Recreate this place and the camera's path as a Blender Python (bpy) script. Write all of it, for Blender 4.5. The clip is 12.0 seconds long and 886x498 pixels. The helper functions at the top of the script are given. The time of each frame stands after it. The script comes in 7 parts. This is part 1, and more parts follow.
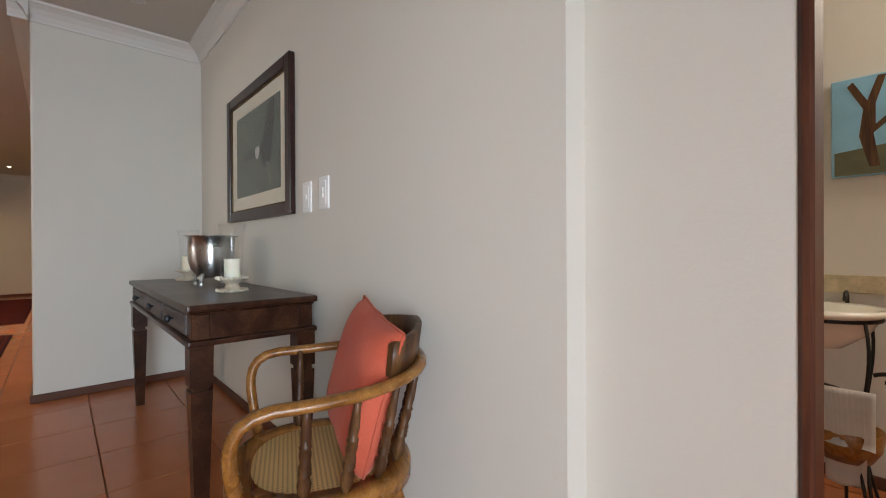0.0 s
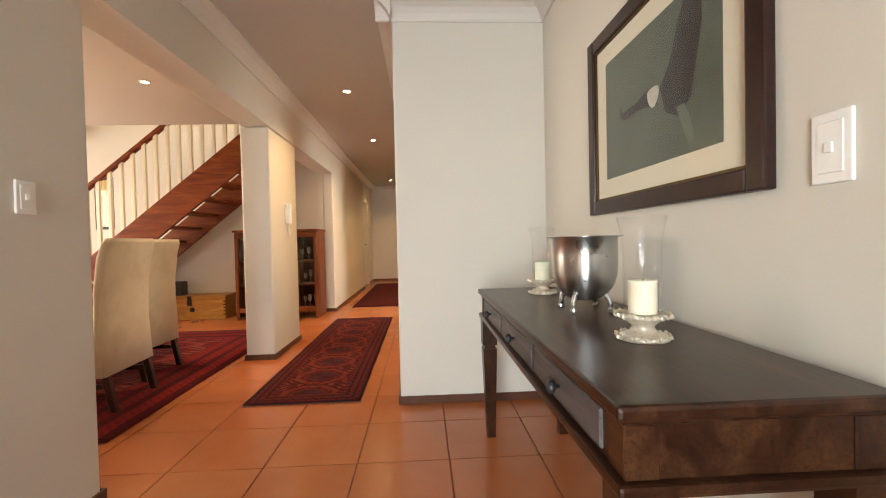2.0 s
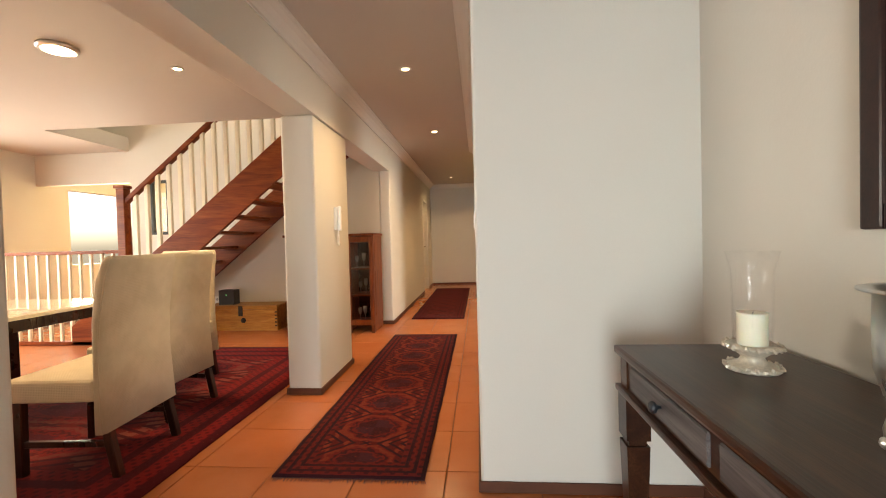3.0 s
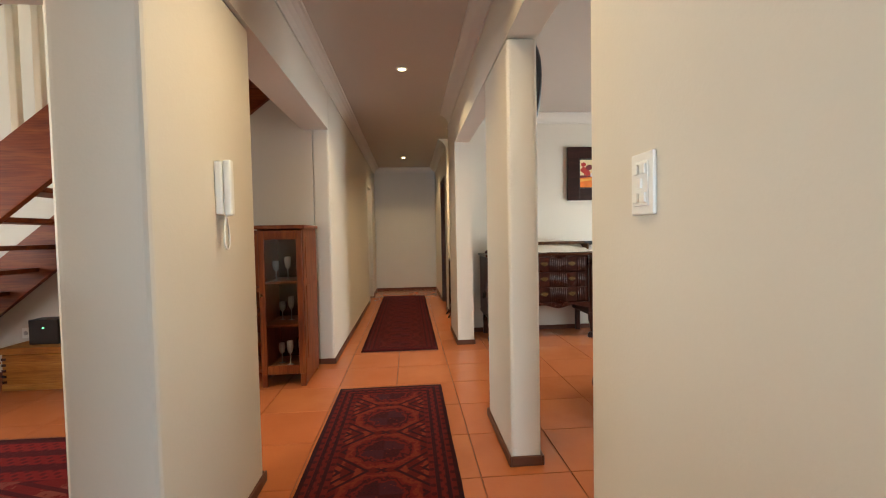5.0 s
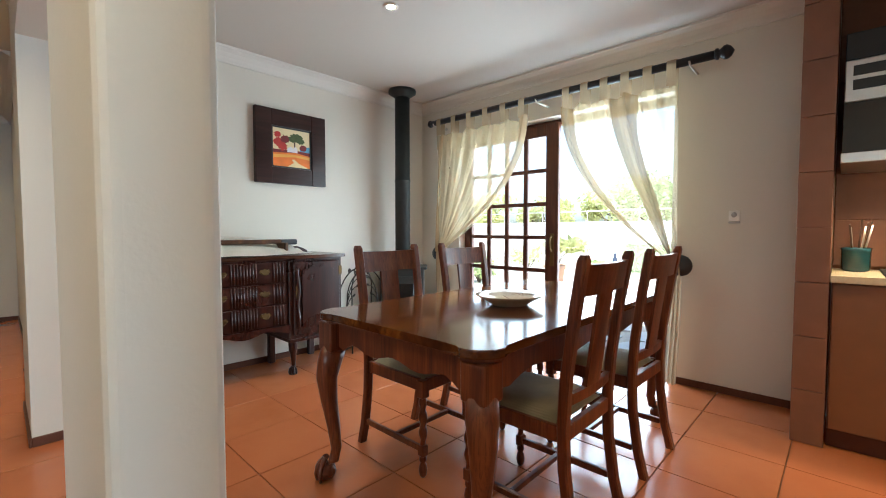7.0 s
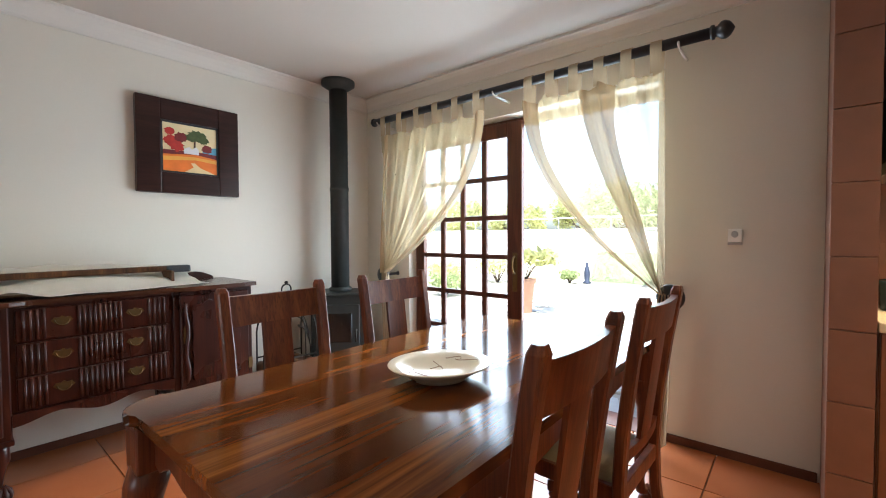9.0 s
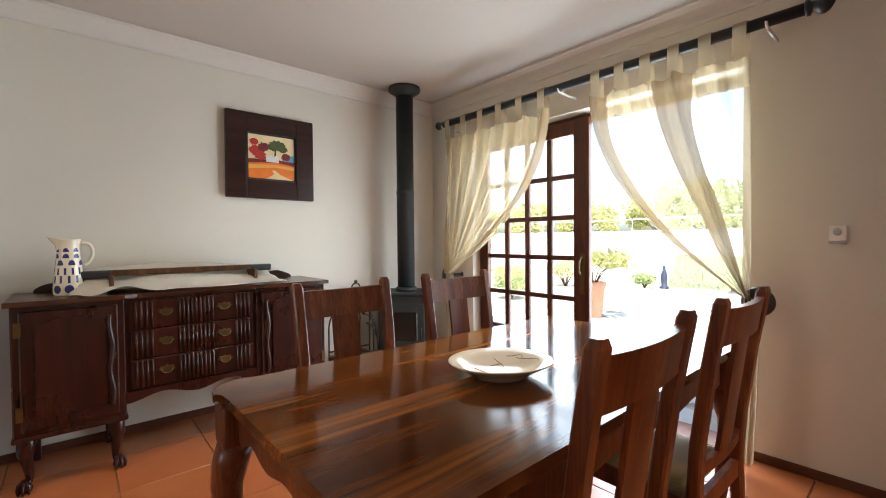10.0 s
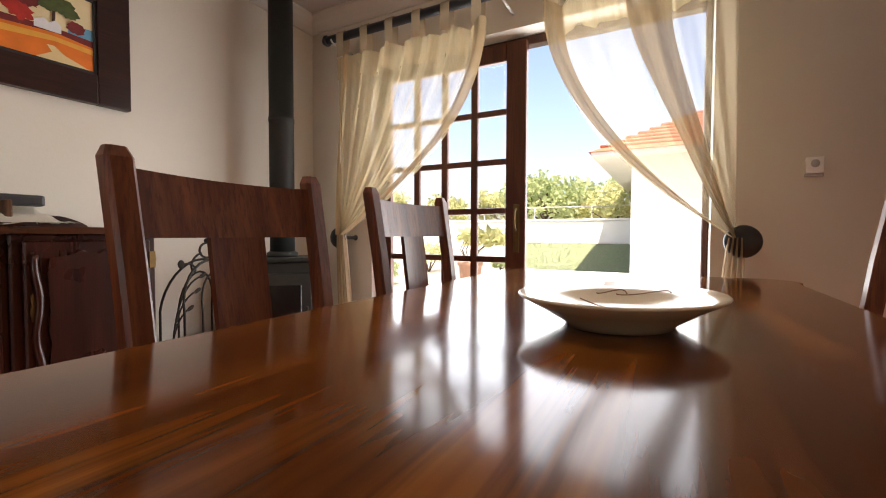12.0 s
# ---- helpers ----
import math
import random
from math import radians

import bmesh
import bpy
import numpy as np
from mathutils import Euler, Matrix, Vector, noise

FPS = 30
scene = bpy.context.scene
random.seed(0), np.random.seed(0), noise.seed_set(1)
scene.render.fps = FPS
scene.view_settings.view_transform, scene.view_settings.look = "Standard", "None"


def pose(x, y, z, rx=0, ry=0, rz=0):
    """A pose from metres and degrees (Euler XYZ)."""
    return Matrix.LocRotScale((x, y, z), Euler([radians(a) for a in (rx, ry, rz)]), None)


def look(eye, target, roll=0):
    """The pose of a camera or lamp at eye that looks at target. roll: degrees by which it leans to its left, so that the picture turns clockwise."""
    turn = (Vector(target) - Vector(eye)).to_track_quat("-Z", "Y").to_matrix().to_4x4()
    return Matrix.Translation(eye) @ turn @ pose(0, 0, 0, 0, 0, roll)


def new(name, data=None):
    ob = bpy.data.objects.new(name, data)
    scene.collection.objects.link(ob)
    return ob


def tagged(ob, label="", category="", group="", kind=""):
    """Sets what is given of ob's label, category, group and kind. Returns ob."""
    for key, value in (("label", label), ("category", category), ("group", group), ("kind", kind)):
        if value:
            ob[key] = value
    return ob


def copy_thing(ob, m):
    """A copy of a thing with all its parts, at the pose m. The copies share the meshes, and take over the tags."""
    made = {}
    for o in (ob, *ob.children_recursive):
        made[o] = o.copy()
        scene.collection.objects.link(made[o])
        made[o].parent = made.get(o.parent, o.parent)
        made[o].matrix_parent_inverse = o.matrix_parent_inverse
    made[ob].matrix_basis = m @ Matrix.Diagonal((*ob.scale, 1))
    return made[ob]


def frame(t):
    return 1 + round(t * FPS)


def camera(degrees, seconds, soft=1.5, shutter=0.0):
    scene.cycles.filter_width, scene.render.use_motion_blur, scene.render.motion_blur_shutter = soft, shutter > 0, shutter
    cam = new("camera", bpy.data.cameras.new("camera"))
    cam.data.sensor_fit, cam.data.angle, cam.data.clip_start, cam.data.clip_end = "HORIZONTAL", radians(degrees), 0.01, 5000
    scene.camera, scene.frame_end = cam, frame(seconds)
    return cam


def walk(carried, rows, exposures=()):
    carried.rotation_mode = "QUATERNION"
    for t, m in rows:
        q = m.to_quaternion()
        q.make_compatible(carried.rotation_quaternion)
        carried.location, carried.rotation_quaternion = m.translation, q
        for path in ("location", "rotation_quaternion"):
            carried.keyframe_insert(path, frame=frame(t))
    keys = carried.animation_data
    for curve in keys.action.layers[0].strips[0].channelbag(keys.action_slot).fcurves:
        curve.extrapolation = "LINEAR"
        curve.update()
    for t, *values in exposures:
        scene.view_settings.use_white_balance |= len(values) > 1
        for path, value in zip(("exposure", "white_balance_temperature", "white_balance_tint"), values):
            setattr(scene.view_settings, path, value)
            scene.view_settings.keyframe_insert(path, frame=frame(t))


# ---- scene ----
cam = camera(92.6, 12.0, 1.05)
PATH = [
    (0, (0.543, 1.063, 0.984), (1.886, 2.545, 0.977), -0.3),
    (0.5, (0.527, 1.197, 0.999), (1.55, 2.915, 0.958), -0.7),
    (1, (0.562, 1.393, 1.003), (1.248, 3.271, 0.963), -0.8),
    (1.5, (0.582, 1.75, 1.014), (0.946, 3.716, 0.975), -1.0),
    (2, (0.572, 2.11, 1.049), (0.67, 4.107, 1.01), -1.3),
    (2.5, (0.542, 2.503, 1.127), (0.433, 4.499, 1.088), -1.4),
    (2.7, (0.505, 2.671, 1.143), (0.336, 4.664, 1.102), -1.5),
    (4.3, (0.022, 4.159, 1.162), (-0.123, 6.153, 1.1), -1.8),
    (4.5, (-0.011, 4.367, 1.156), (-0.091, 6.364, 1.086), -1.8),
    (5, (-0.079, 4.796, 1.167), (0.079, 6.788, 1.095), -1.1),
    (5.5, (-0.109, 5.2, 1.155), (0.375, 7.138, 1.071), -1.1),
    (6, (-0.03, 5.602, 1.145), (0.825, 7.407, 1.055), -0.8),
    (6.5, (0.114, 5.942, 1.143), (1.313, 7.54, 1.048), -0.4),
    (7, (0.318, 6.146, 1.125), (1.767, 7.522, 1.039), -0.0),
    (7.2, (0.418, 6.219, 1.132), (1.938, 7.516, 1.041), -0.1),
    (8.8, (0.966, 6.423, 1.218), (2.532, 7.666, 1.154), -0.3),
    (9, (0.98, 6.424, 1.229), (2.509, 7.712, 1.169), -0.3),
    (9.5, (0.99, 6.41, 1.235), (2.402, 7.825, 1.186), -0.5),
    (10, (0.981, 6.401, 1.21), (2.293, 7.91, 1.167), -0.5),
    (10.5, (0.98, 6.482, 1.159), (2.255, 8.022, 1.107), -0.6),
    (11, (1.026, 6.729, 1.067), (2.411, 8.17, 1.004), -0.6),
    (11.5, (1.176, 6.944, 0.98), (2.739, 8.191, 0.911), 0.1),
    (12, (1.284, 7.243, 0.913), (3.043, 8.192, 0.843), 0.2),
]
# seconds, stops, kelvin, tint
EXPOSURES = [(0.0, 1.55, 7100, 13), (1.0, 2.14, 7700, 12), (2.0, 2.38, 8300, 13), (2.7, 2.36, 8200, 12), (4.5, 1.92, 6700, 3), (5.5, 2.12, 6400, 4), (6.5, 1.96, 5550, -3), (7.5, 1.92, 5700, 1), (9.5, 1.86, 5900, 4), (10.5, 1.72, 6600, 8), (12.0, 1.34, 7200, 16)]
walk(cam, [(t, look(eye, target, roll)) for t, eye, target, roll in PATH], EXPOSURES)

# ---- world, sun, large lights ----
world = bpy.data.worlds.new("sky")
scene.world = world
world.use_nodes = True
wn = world.node_tree
sky = wn.nodes.new("ShaderNodeTexSky")
sky.sky_type, sky.sun_disc = "NISHITA", False
sky.dust_density, sky.air_density = 3.0, 1.0
sky.sun_elevation, sky.sun_rotation = radians(63), radians(240)
wn.links.new(sky.outputs[0], wn.nodes["Background"].inputs[0])
wn.nodes["Background"].inputs[1].default_value = 0.15


def lamp(name, kind, energy, color, m, size=0.1, size_y=None, spread=None):
    data = bpy.data.lights.new(name, kind)
    data.energy, data.color = energy, color
    if kind == "AREA":
        data.shape = "RECTANGLE" if size_y else "DISK"
        data.size = size
        if size_y:
            data.size_y = size_y
        if spread:
            data.spread = radians(spread)
    ob = new(name, data)
    ob.matrix_world = m
    return ob


sun = lamp("sun", "SUN", 5.0, (1.0, 0.95, 0.86), look((0, 0, 0), (0.35, 0.2, -0.8)))
sun.data.angle = radians(0.5)
COOL = (0.80, 0.90, 1.0)
WARM = (1.0, 0.72, 0.42)
lamp("daylight_patio_door", "AREA", 36, (0.84, 0.92, 1.0), look((3.93, 8.1, 1.08), (0, 8.1, 0.9)), 2.0, 1.95)
lamp("daylight_front_door", "AREA", 30, (0.62, 0.80, 1.0), look((-0.35, -0.95, 0.98), (0.4, 2.2, 0.7)), 1.1, 1.85, 140)
lamp("daylight_lounge_window", "AREA", 33, (0.90, 0.95, 1.0), look((-6.02, 5.8, 1.5), (0, 5.8, 1.0)), 3.2, 1.5)
lamp("daylight_stair_head", "AREA", 13, (1.0, 0.96, 0.88), look((-2.4, 8.0, 5.1), (-2.4, 8.1, 0)), 2.4, 0.9)
lamp("daylight_back_room", "AREA", 26, (1.0, 0.96, 0.86), look((-6.12, 10.0, 1.5), (-3.9, 10.0, 1.2)), 1.6, 1.2)
lamp("daylight_bathroom", "AREA", 11, (1.0, 0.97, 0.9), look((2.9, 0.3, 2.2), (2.2, 1.6, 0.8)), 0.8, 0.6)

# ---- materials ----
class Nodes:
    """A small writer of node trees."""

    def __init__(self, name):
        self.mat = bpy.data.materials.new(name)
        self.mat.use_nodes = True
        self.t = self.mat.node_tree
        self.b = self.t.nodes["Principled BSDF"]
        self.co = self.t.nodes.new("ShaderNodeTexCoord").outputs["Object"]

    def put(self, socket, value):
        if isinstance(value, (int, float)):
            socket.default_value = value
        elif isinstance(value, tuple):
            socket.default_value = (*value, 1.0)[:4] if socket.type == "RGBA" else value
        else:
            self.t.links.new(value, socket)

    def math(self, op, a, b=0.0, c=0.0):
        n = self.t.nodes.new("ShaderNodeMath")
        n.operation = op
        for s, v in zip(n.inputs, (a, b, c)):
            self.put(s, v)
        return n.outputs[0]

    def scaled(self, scale, co=None, shift=(0, 0, 0)):
        n = self.t.nodes.new("ShaderNodeMapping")
        self.put(n.inputs[0], co or self.co)
        n.inputs["Scale"].default_value = scale
        n.inputs["Location"].default_value = shift
        return n.outputs[0]

    def noise(self, scale, detail=3.0, co=None, rough=0.55, distort=0.0):
        n = self.t.nodes.new("ShaderNodeTexNoise")
        self.put(n.inputs["Vector"], co or self.co)
        n.inputs["Scale"].default_value, n.inputs["Detail"].default_value = scale, detail
        n.inputs["Roughness"].default_value, n.inputs["Distortion"].default_value = rough, distort
        return n.outputs[0]

    def voronoi(self, scale, co=None, what="Distance", feature="F1"):
        n = self.t.nodes.new("ShaderNodeTexVoronoi")
        n.feature = feature
        self.put(n.inputs["Vector"], co or self.co)
        n.inputs["Scale"].default_value = scale
        return n.outputs[what]

    def xyz(self, co=None):
        n = self.t.nodes.new("ShaderNodeSeparateXYZ")
        self.put(n.inputs[0], co or self.co)
        return n.outputs[0], n.outputs[1], n.outputs[2]

    def ramp(self, value, stops):
        n = self.t.nodes.new("ShaderNodeValToRGB")
        self.put(n.inputs[0], value)
        e = n.color_ramp.elements
        while len(e) < len(stops):
            e.new(0.5)
        for el, (at, col) in zip(e, stops):
            el.position, el.color = at, (*col, 1.0)
        return n.outputs[0]

    def mix(self, f, a, b, kind="MIX"):
        n = self.t.nodes.new("ShaderNodeMix")
        n.data_type, n.blend_type = "RGBA", kind
        self.put(n.inputs[0], f), self.put(n.inputs[6], a), self.put(n.inputs[7], b)
        return n.outputs[2]

    def step(self, v, lo, hi):
        n = self.t.nodes.new("ShaderNodeMapRange")
        n.interpolation_type = "SMOOTHSTEP"
        self.put(n.inputs[0], v)
        n.inputs[1].default_value, n.inputs[2].default_value = lo, hi
        return n.outputs[0]

    def random(self):
        return self.t.nodes.new("ShaderNodeObjectInfo").outputs["Random"]

    def bump(self, height, strength, distance=0.01):
        n = self.t.nodes.new("ShaderNodeBump")
        self.put(n.inputs["Height"], height)
        n.inputs["Strength"].default_value, n.inputs["Distance"].default_value = strength, distance
        self.put(self.b.inputs["Normal"], n.outputs[0])

    def done(self, color, rough, metal=0.0, **more):
        self.put(self.b.inputs["Base Color"], color)
        self.put(self.b.inputs["Roughness"], rough)
        self.put(self.b.inputs["Metallic"], metal)
        for k, v in more.items():
            self.put(self.b.inputs[k.replace("_", " ")], v)
        return self.mat


def tone(c, k):
    return tuple(min(1.0, v * k) for v in c)


def paint(name, color, rough=0.6, spread=0.06, fine=120.0, relief=0.15):
    n = Nodes(name)
    big, small = n.noise(1.3, 2.0), n.noise(fine, 2.0)
    c = n.mix(big, tone(color, 1 - spread), tone(color, 1 + spread))
    c = n.mix(n.math("MULTIPLY", small, 0.25), c, tone(color, 0.9))
    n.bump(n.math("ADD", n.noise(26, 4.0), n.math("MULTIPLY", small, 0.5)), relief, 0.004)
    return n.done(c, n.math("ADD", rough - 0.08, n.math("MULTIPLY", big, 0.16)))


def wood(name, dark, mid, light, rough=0.35, along=0, grain=1.0, coat=0.0, relief=0.12, spec=0.34):
    n = Nodes(name)
    sc = [9.0 * grain] * 3
    sc[along] = 0.9 * grain
    shift = n.math("MULTIPLY", n.random(), 7.0)
    v = n.t.nodes.new("ShaderNodeVectorMath")
    v.operation = "ADD"
    n.put(v.inputs[0], n.co)
    n.put(v.inputs[1], shift)
    band = n.noise(1.6, 4.0, n.scaled(tuple(sc), v.outputs[0]), 0.6, 0.7)
    sc2 = [160.0 * grain] * 3
    sc2[along] = 5.0 * grain
    fibre = n.noise(1.0, 3.0, n.scaled(tuple(sc2), v.outputs[0]), 0.65)
    c = n.ramp(band, ((0.28, dark), (0.5, mid), (0.74, light)))
    c = n.mix(n.math("MULTIPLY", n.step(fibre, 0.42, 0.72), 0.6), c, tone(dark, 0.75))
    wear = n.noise(3.0, 4.0)
    n.bump(n.math("ADD", fibre, n.math("MULTIPLY", band, 0.6)), relief, 0.002)
    return n.done(c, n.math("ADD", rough - 0.05, n.math("MULTIPLY", wear, 0.1)), 0.0, Coat_Weight=coat * 0.5, Coat_Roughness=0.15, Specular_IOR_Level=spec)


def cloth(name, color, color2, weave=900.0, relief=0.3, sheen=0.2):
    n = Nodes(name)
    x, y, z = n.xyz(n.scaled((weave, weave, weave)))
    w = n.math("ADD", n.math("MULTIPLY", n.math("SINE", x), n.math("SINE", y)), n.math("SINE", z))
    fold = n.noise(7.0, 4.0)
    c = n.mix(n.step(fold, 0.3, 0.7), color, color2)
    c = n.mix(n.math("MULTIPLY", n.noise(260.0, 2.0), 0.35), c, tone(color, 0.75))
    n.bump(n.math("ADD", n.math("MULTIPLY", w, 0.25), n.math("MULTIPLY", fold, 1.5)), relief, 0.003)
    return n.done(c, 0.92, 0.0, Sheen_Weight=sheen)


def metal(name, color, rough, spread=0.12, scale=30.0, relief=0.05):
    n = Nodes(name)
    v = n.noise(scale, 4.0)
    c = n.mix(v, tone(color, 1 - spread), tone(color, 1 + spread))
    n.bump(v, relief, 0.002)
    return n.done(c, n.math("ADD", rough - 0.08, n.math("MULTIPLY", n.noise(6.0, 3.0), 0.2)), 1.0)


def plain(name, color, rough=0.5, metallic=0.0, spread=0.08, scale=18.0, **more):
    n = Nodes(name)
    c = n.mix(n.noise(scale, 4.0), tone(color, 1 - spread), tone(color, 1 + spread))
    n.bump(n.noise(scale * 7, 2.0), 0.05, 0.002)
    return n.done(c, n.math("ADD", rough - 0.06, n.math("MULTIPLY", n.noise(4.0, 3.0), 0.12)), metallic, **more)


def glow(name, color, strength):
    n = Nodes(name)
    return n.done(color, 0.5, 0.0, Emission_Color=color, Emission_Strength=strength)


def glass(name, tint=(1, 1, 1), rough=0.0):
    n = Nodes(name)
    return n.done(tint, rough, 0.0, Transmission_Weight=1.0, IOR=1.45)


def pane_glass(name, amount=0.6):
    """Thin window glass: clear with a faint reflection."""
    n = Nodes(name)
    clear = n.t.nodes.new("ShaderNodeBsdfTransparent")
    gloss = n.t.nodes.new("ShaderNodeBsdfGlossy")
    gloss.inputs["Roughness"].default_value = 0.02
    face = n.t.nodes.new("ShaderNodeLayerWeight").outputs["Facing"]
    mix = n.t.nodes.new("ShaderNodeMixShader")
    n.put(mix.inputs[0], n.math("MULTIPLY", n.math("ADD", n.math("POWER", face, 4.0), 0.05), amount))
    n.put(mix.inputs[1], clear.outputs[0]), n.put(mix.inputs[2], gloss.outputs[0])
    n.put(n.t.nodes["Material Output"].inputs[0], mix.outputs[0])
    return n.mat


def sheer(name, color, density, through_light=0.55):
    """A thin woven voile: part clear, part cloth that lets light through."""
    n = Nodes(name)
    clear = n.t.nodes.new("ShaderNodeBsdfTransparent")
    dif = n.t.nodes.new("ShaderNodeBsdfDiffuse")
    tra = n.t.nodes.new("ShaderNodeBsdfTranslucent")
    both, mix = n.t.nodes.new("ShaderNodeMixShader"), n.t.nodes.new("ShaderNodeMixShader")
    c = n.mix(n.noise(5.0, 3.0), tone(color, 0.9), color)
    n.put(dif.inputs[0], c), n.put(tra.inputs[0], c)
    both.inputs[0].default_value = through_light
    n.put(both.inputs[1], dif.outputs[0]), n.put(both.inputs[2], tra.outputs[0])
    slub = n.noise(1.0, 3.0, n.scaled((90, 90, 14)))
    n.put(mix.inputs[0], n.math("ADD", density - 0.06, n.math("MULTIPLY", slub, 0.12)))
    n.put(mix.inputs[1], clear.outputs[0]), n.put(mix.inputs[2], both.outputs[0])
    n.put(n.t.nodes["Material Output"].inputs[0], mix.outputs[0])
    return n.mat


def terracotta(name):
    n = Nodes(name)
    r = n.random()
    v = n.t.nodes.new("ShaderNodeVectorMath")
    v.operation = "ADD"
    n.put(v.inputs[0], n.co)
    n.put(v.inputs[1], n.math("MULTIPLY", r, 53.0))
    co = v.outputs[0]
    cloud = n.noise(3.0, 5.0, co, 0.6)
    c = n.ramp(cloud, ((0.25, (0.35, 0.104, 0.037)), (0.5, (0.40, 0.128, 0.047)), (0.78, (0.44, 0.15, 0.058))))
    c = n.mix(n.math("MULTIPLY", r, 0.6), c, (0.395, 0.114, 0.044))
    c = n.mix(n.math("MULTIPLY", n.step(n.noise(24.0, 4.0, co), 0.55, 0.8), 0.22), c, (0.30, 0.092, 0.040))
    n.bump(n.math("ADD", n.noise(5.0, 2.0, co), n.math("MULTIPLY", n.noise(60, 3.0, co), 0.06)), 0.07, 0.005)
    return n.done(c, n.math("ADD", 0.19, n.math("MULTIPLY", n.noise(7.0, 3.0, co), 0.09)))


def rug_mat(name, w, l, field, dark, accent, pitch):
    """A knotted rug: striped borders round a field of a column of eight-sided medallions. Local x runs across, y along."""
    n = Nodes(name)
    x, y, z = n.xyz()
    ax = n.math("ABSOLUTE", x)
    ay = n.math("ABSOLUTE", y)
    edge = n.math("MINIMUM", n.math("SUBTRACT", w / 2, ax), n.math("SUBTRACT", l / 2, ay))
    my = n.math("SUBTRACT", n.math("MODULO", n.math("ADD", y, 40 * pitch), pitch), pitch / 2)
    px = n.math("DIVIDE", ax, w * 0.27)
    py = n.math("DIVIDE", n.math("ABSOLUTE", my), pitch * 0.47)
    octo = n.math("MAXIMUM", n.math("MAXIMUM", px, py), n.math("MULTIPLY", n.math("ADD", px, py), 0.72))
    wob = n.math("MULTIPLY", n.math("SUBTRACT", n.noise(26.0, 3.0), 0.5), 0.55)
    oc = n.math("ADD", octo, wob)
    band = lambda v, lo, hi: n.math("MULTIPLY", n.step(v, lo, lo + 0.03), n.math("SUBTRACT", 1.0, n.step(v, hi, hi + 0.03)))
    quart = n.math("SIGN", n.math("MULTIPLY", x, my))
    tiny = n.voronoi(62.0, None, "Distance")
    knots = n.step(tiny, 0.32, 0.4)
    core = n.mix(n.step(quart, -0.1, 0.1), dark, tone(dark, 2.2))
    core = n.mix(n.math("MULTIPLY", n.step(n.voronoi(30.0), 0.2, 0.12), 0.8), core, accent)
    med = n.mix(n.step(oc, 0.50, 0.54), core, tone(field, 1.15))
    med = n.mix(band(oc, 0.60, 0.68), med, dark)
    med = n.mix(band(oc, 0.78, 0.92), med, accent)
    med = n.mix(n.math("MULTIPLY", knots, 0.22), med, tone(field, 0.8))
    cross = n.math("ADD", n.math("SUBTRACT", px, n.math("MULTIPLY", py, 0.4)), wob)
    ground = n.mix(n.step(n.math("SINE", n.math("MULTIPLY", cross, 11.0)), 0.35, 0.6), tone(field, 0.75), accent)
    ground = n.mix(n.step(n.math("SINE", n.math("MULTIPLY", n.math("ADD", px, py), 19.0)), 0.3, 0.6), ground, dark)
    c = n.mix(n.step(octo, 0.94, 0.98), med, ground)
    bw = w * 0.19
    guard = n.math("SINE", n.math("MULTIPLY", edge, 6.283 * 3.0 / bw))
    run = n.math("MULTIPLY", n.math("SINE", n.math("MULTIPLY", x, 95.0)), n.math("SINE", n.math("MULTIPLY", y, 95.0)))
    bord = n.mix(n.step(guard, 0.1, 0.5), field, dark)
    bord = n.mix(n.math("MULTIPLY", n.step(run, 0.25, 0.5), 0.75), bord, tone(dark, 0.8))
    bord = n.mix(n.math("MULTIPLY", n.step(n.voronoi(48.0), 0.16, 0.1), 0.5), bord, accent)
    c = n.mix(n.step(edge, bw * 1.0, bw * 1.03), bord, c)
    c = n.mix(n.step(edge, 0.02, 0.024), tone(dark, 0.9), c)
    c = n.mix(n.math("MULTIPLY", n.noise(420.0, 2.0), 0.5), c, tone(dark, 0.8))
    c = n.mix(n.math("MULTIPLY", n.noise(2.2, 2.0), 0.35), c, tone(field, 0.8))
    n.bump(n.math("ADD", n.noise(520.0, 2.0), n.noise(3.0, 2.0)), 0.4, 0.004)
    return n.done(c, 0.97, 0.0, Specular_IOR_Level=0.12)


WALL = paint("wall_paint", (0.64, 0.60, 0.525), 0.62, 0.045, 120, 0.17)
# yellow light on the walls past the openings, put into their paint colour
LITWALL = paint("yellow_lit_wall_paint", (0.70, 0.62, 0.40), 0.62, 0.03)
# white paint turned tan: dimness and floor bounce are in this colour
CEIL = paint("bounce_shaded_ceiling_paint", (0.50, 0.455, 0.40), 0.7, 0.02)
CORN = paint("cornice_paint", (0.64, 0.61, 0.56), 0.55, 0.02, 90, 0.06)
TILE = terracotta("terracotta_tile")
GROUT = plain("brown_grout", (0.19, 0.075, 0.036), 0.9, 0, 0.2, 60)
SKIRT = plain("brown_skirting_tile", (0.10, 0.036, 0.02), 0.5, 0, 0.25, 14, Specular_IOR_Level=0.25)
TABLE = wood("polished_table_wood", (0.030, 0.0075, 0.0025), (0.10, 0.028, 0.006), (0.32, 0.115, 0.020), 0.12, 0, 0.36, 0.0, 0.004, 0.27)
CHAIRW = wood("red_brown_chair_wood", (0.048, 0.0105, 0.0045), (0.13, 0.032, 0.0105), (0.24, 0.072, 0.023), 0.36, 2, 1.0, 0.2)
SIDEW = wood("dark_sideboard_wood", (0.012, 0.0028, 0.0018), (0.030, 0.0066, 0.0038), (0.056, 0.0138, 0.0072), 0.28, 2, 1.0, 0.25)
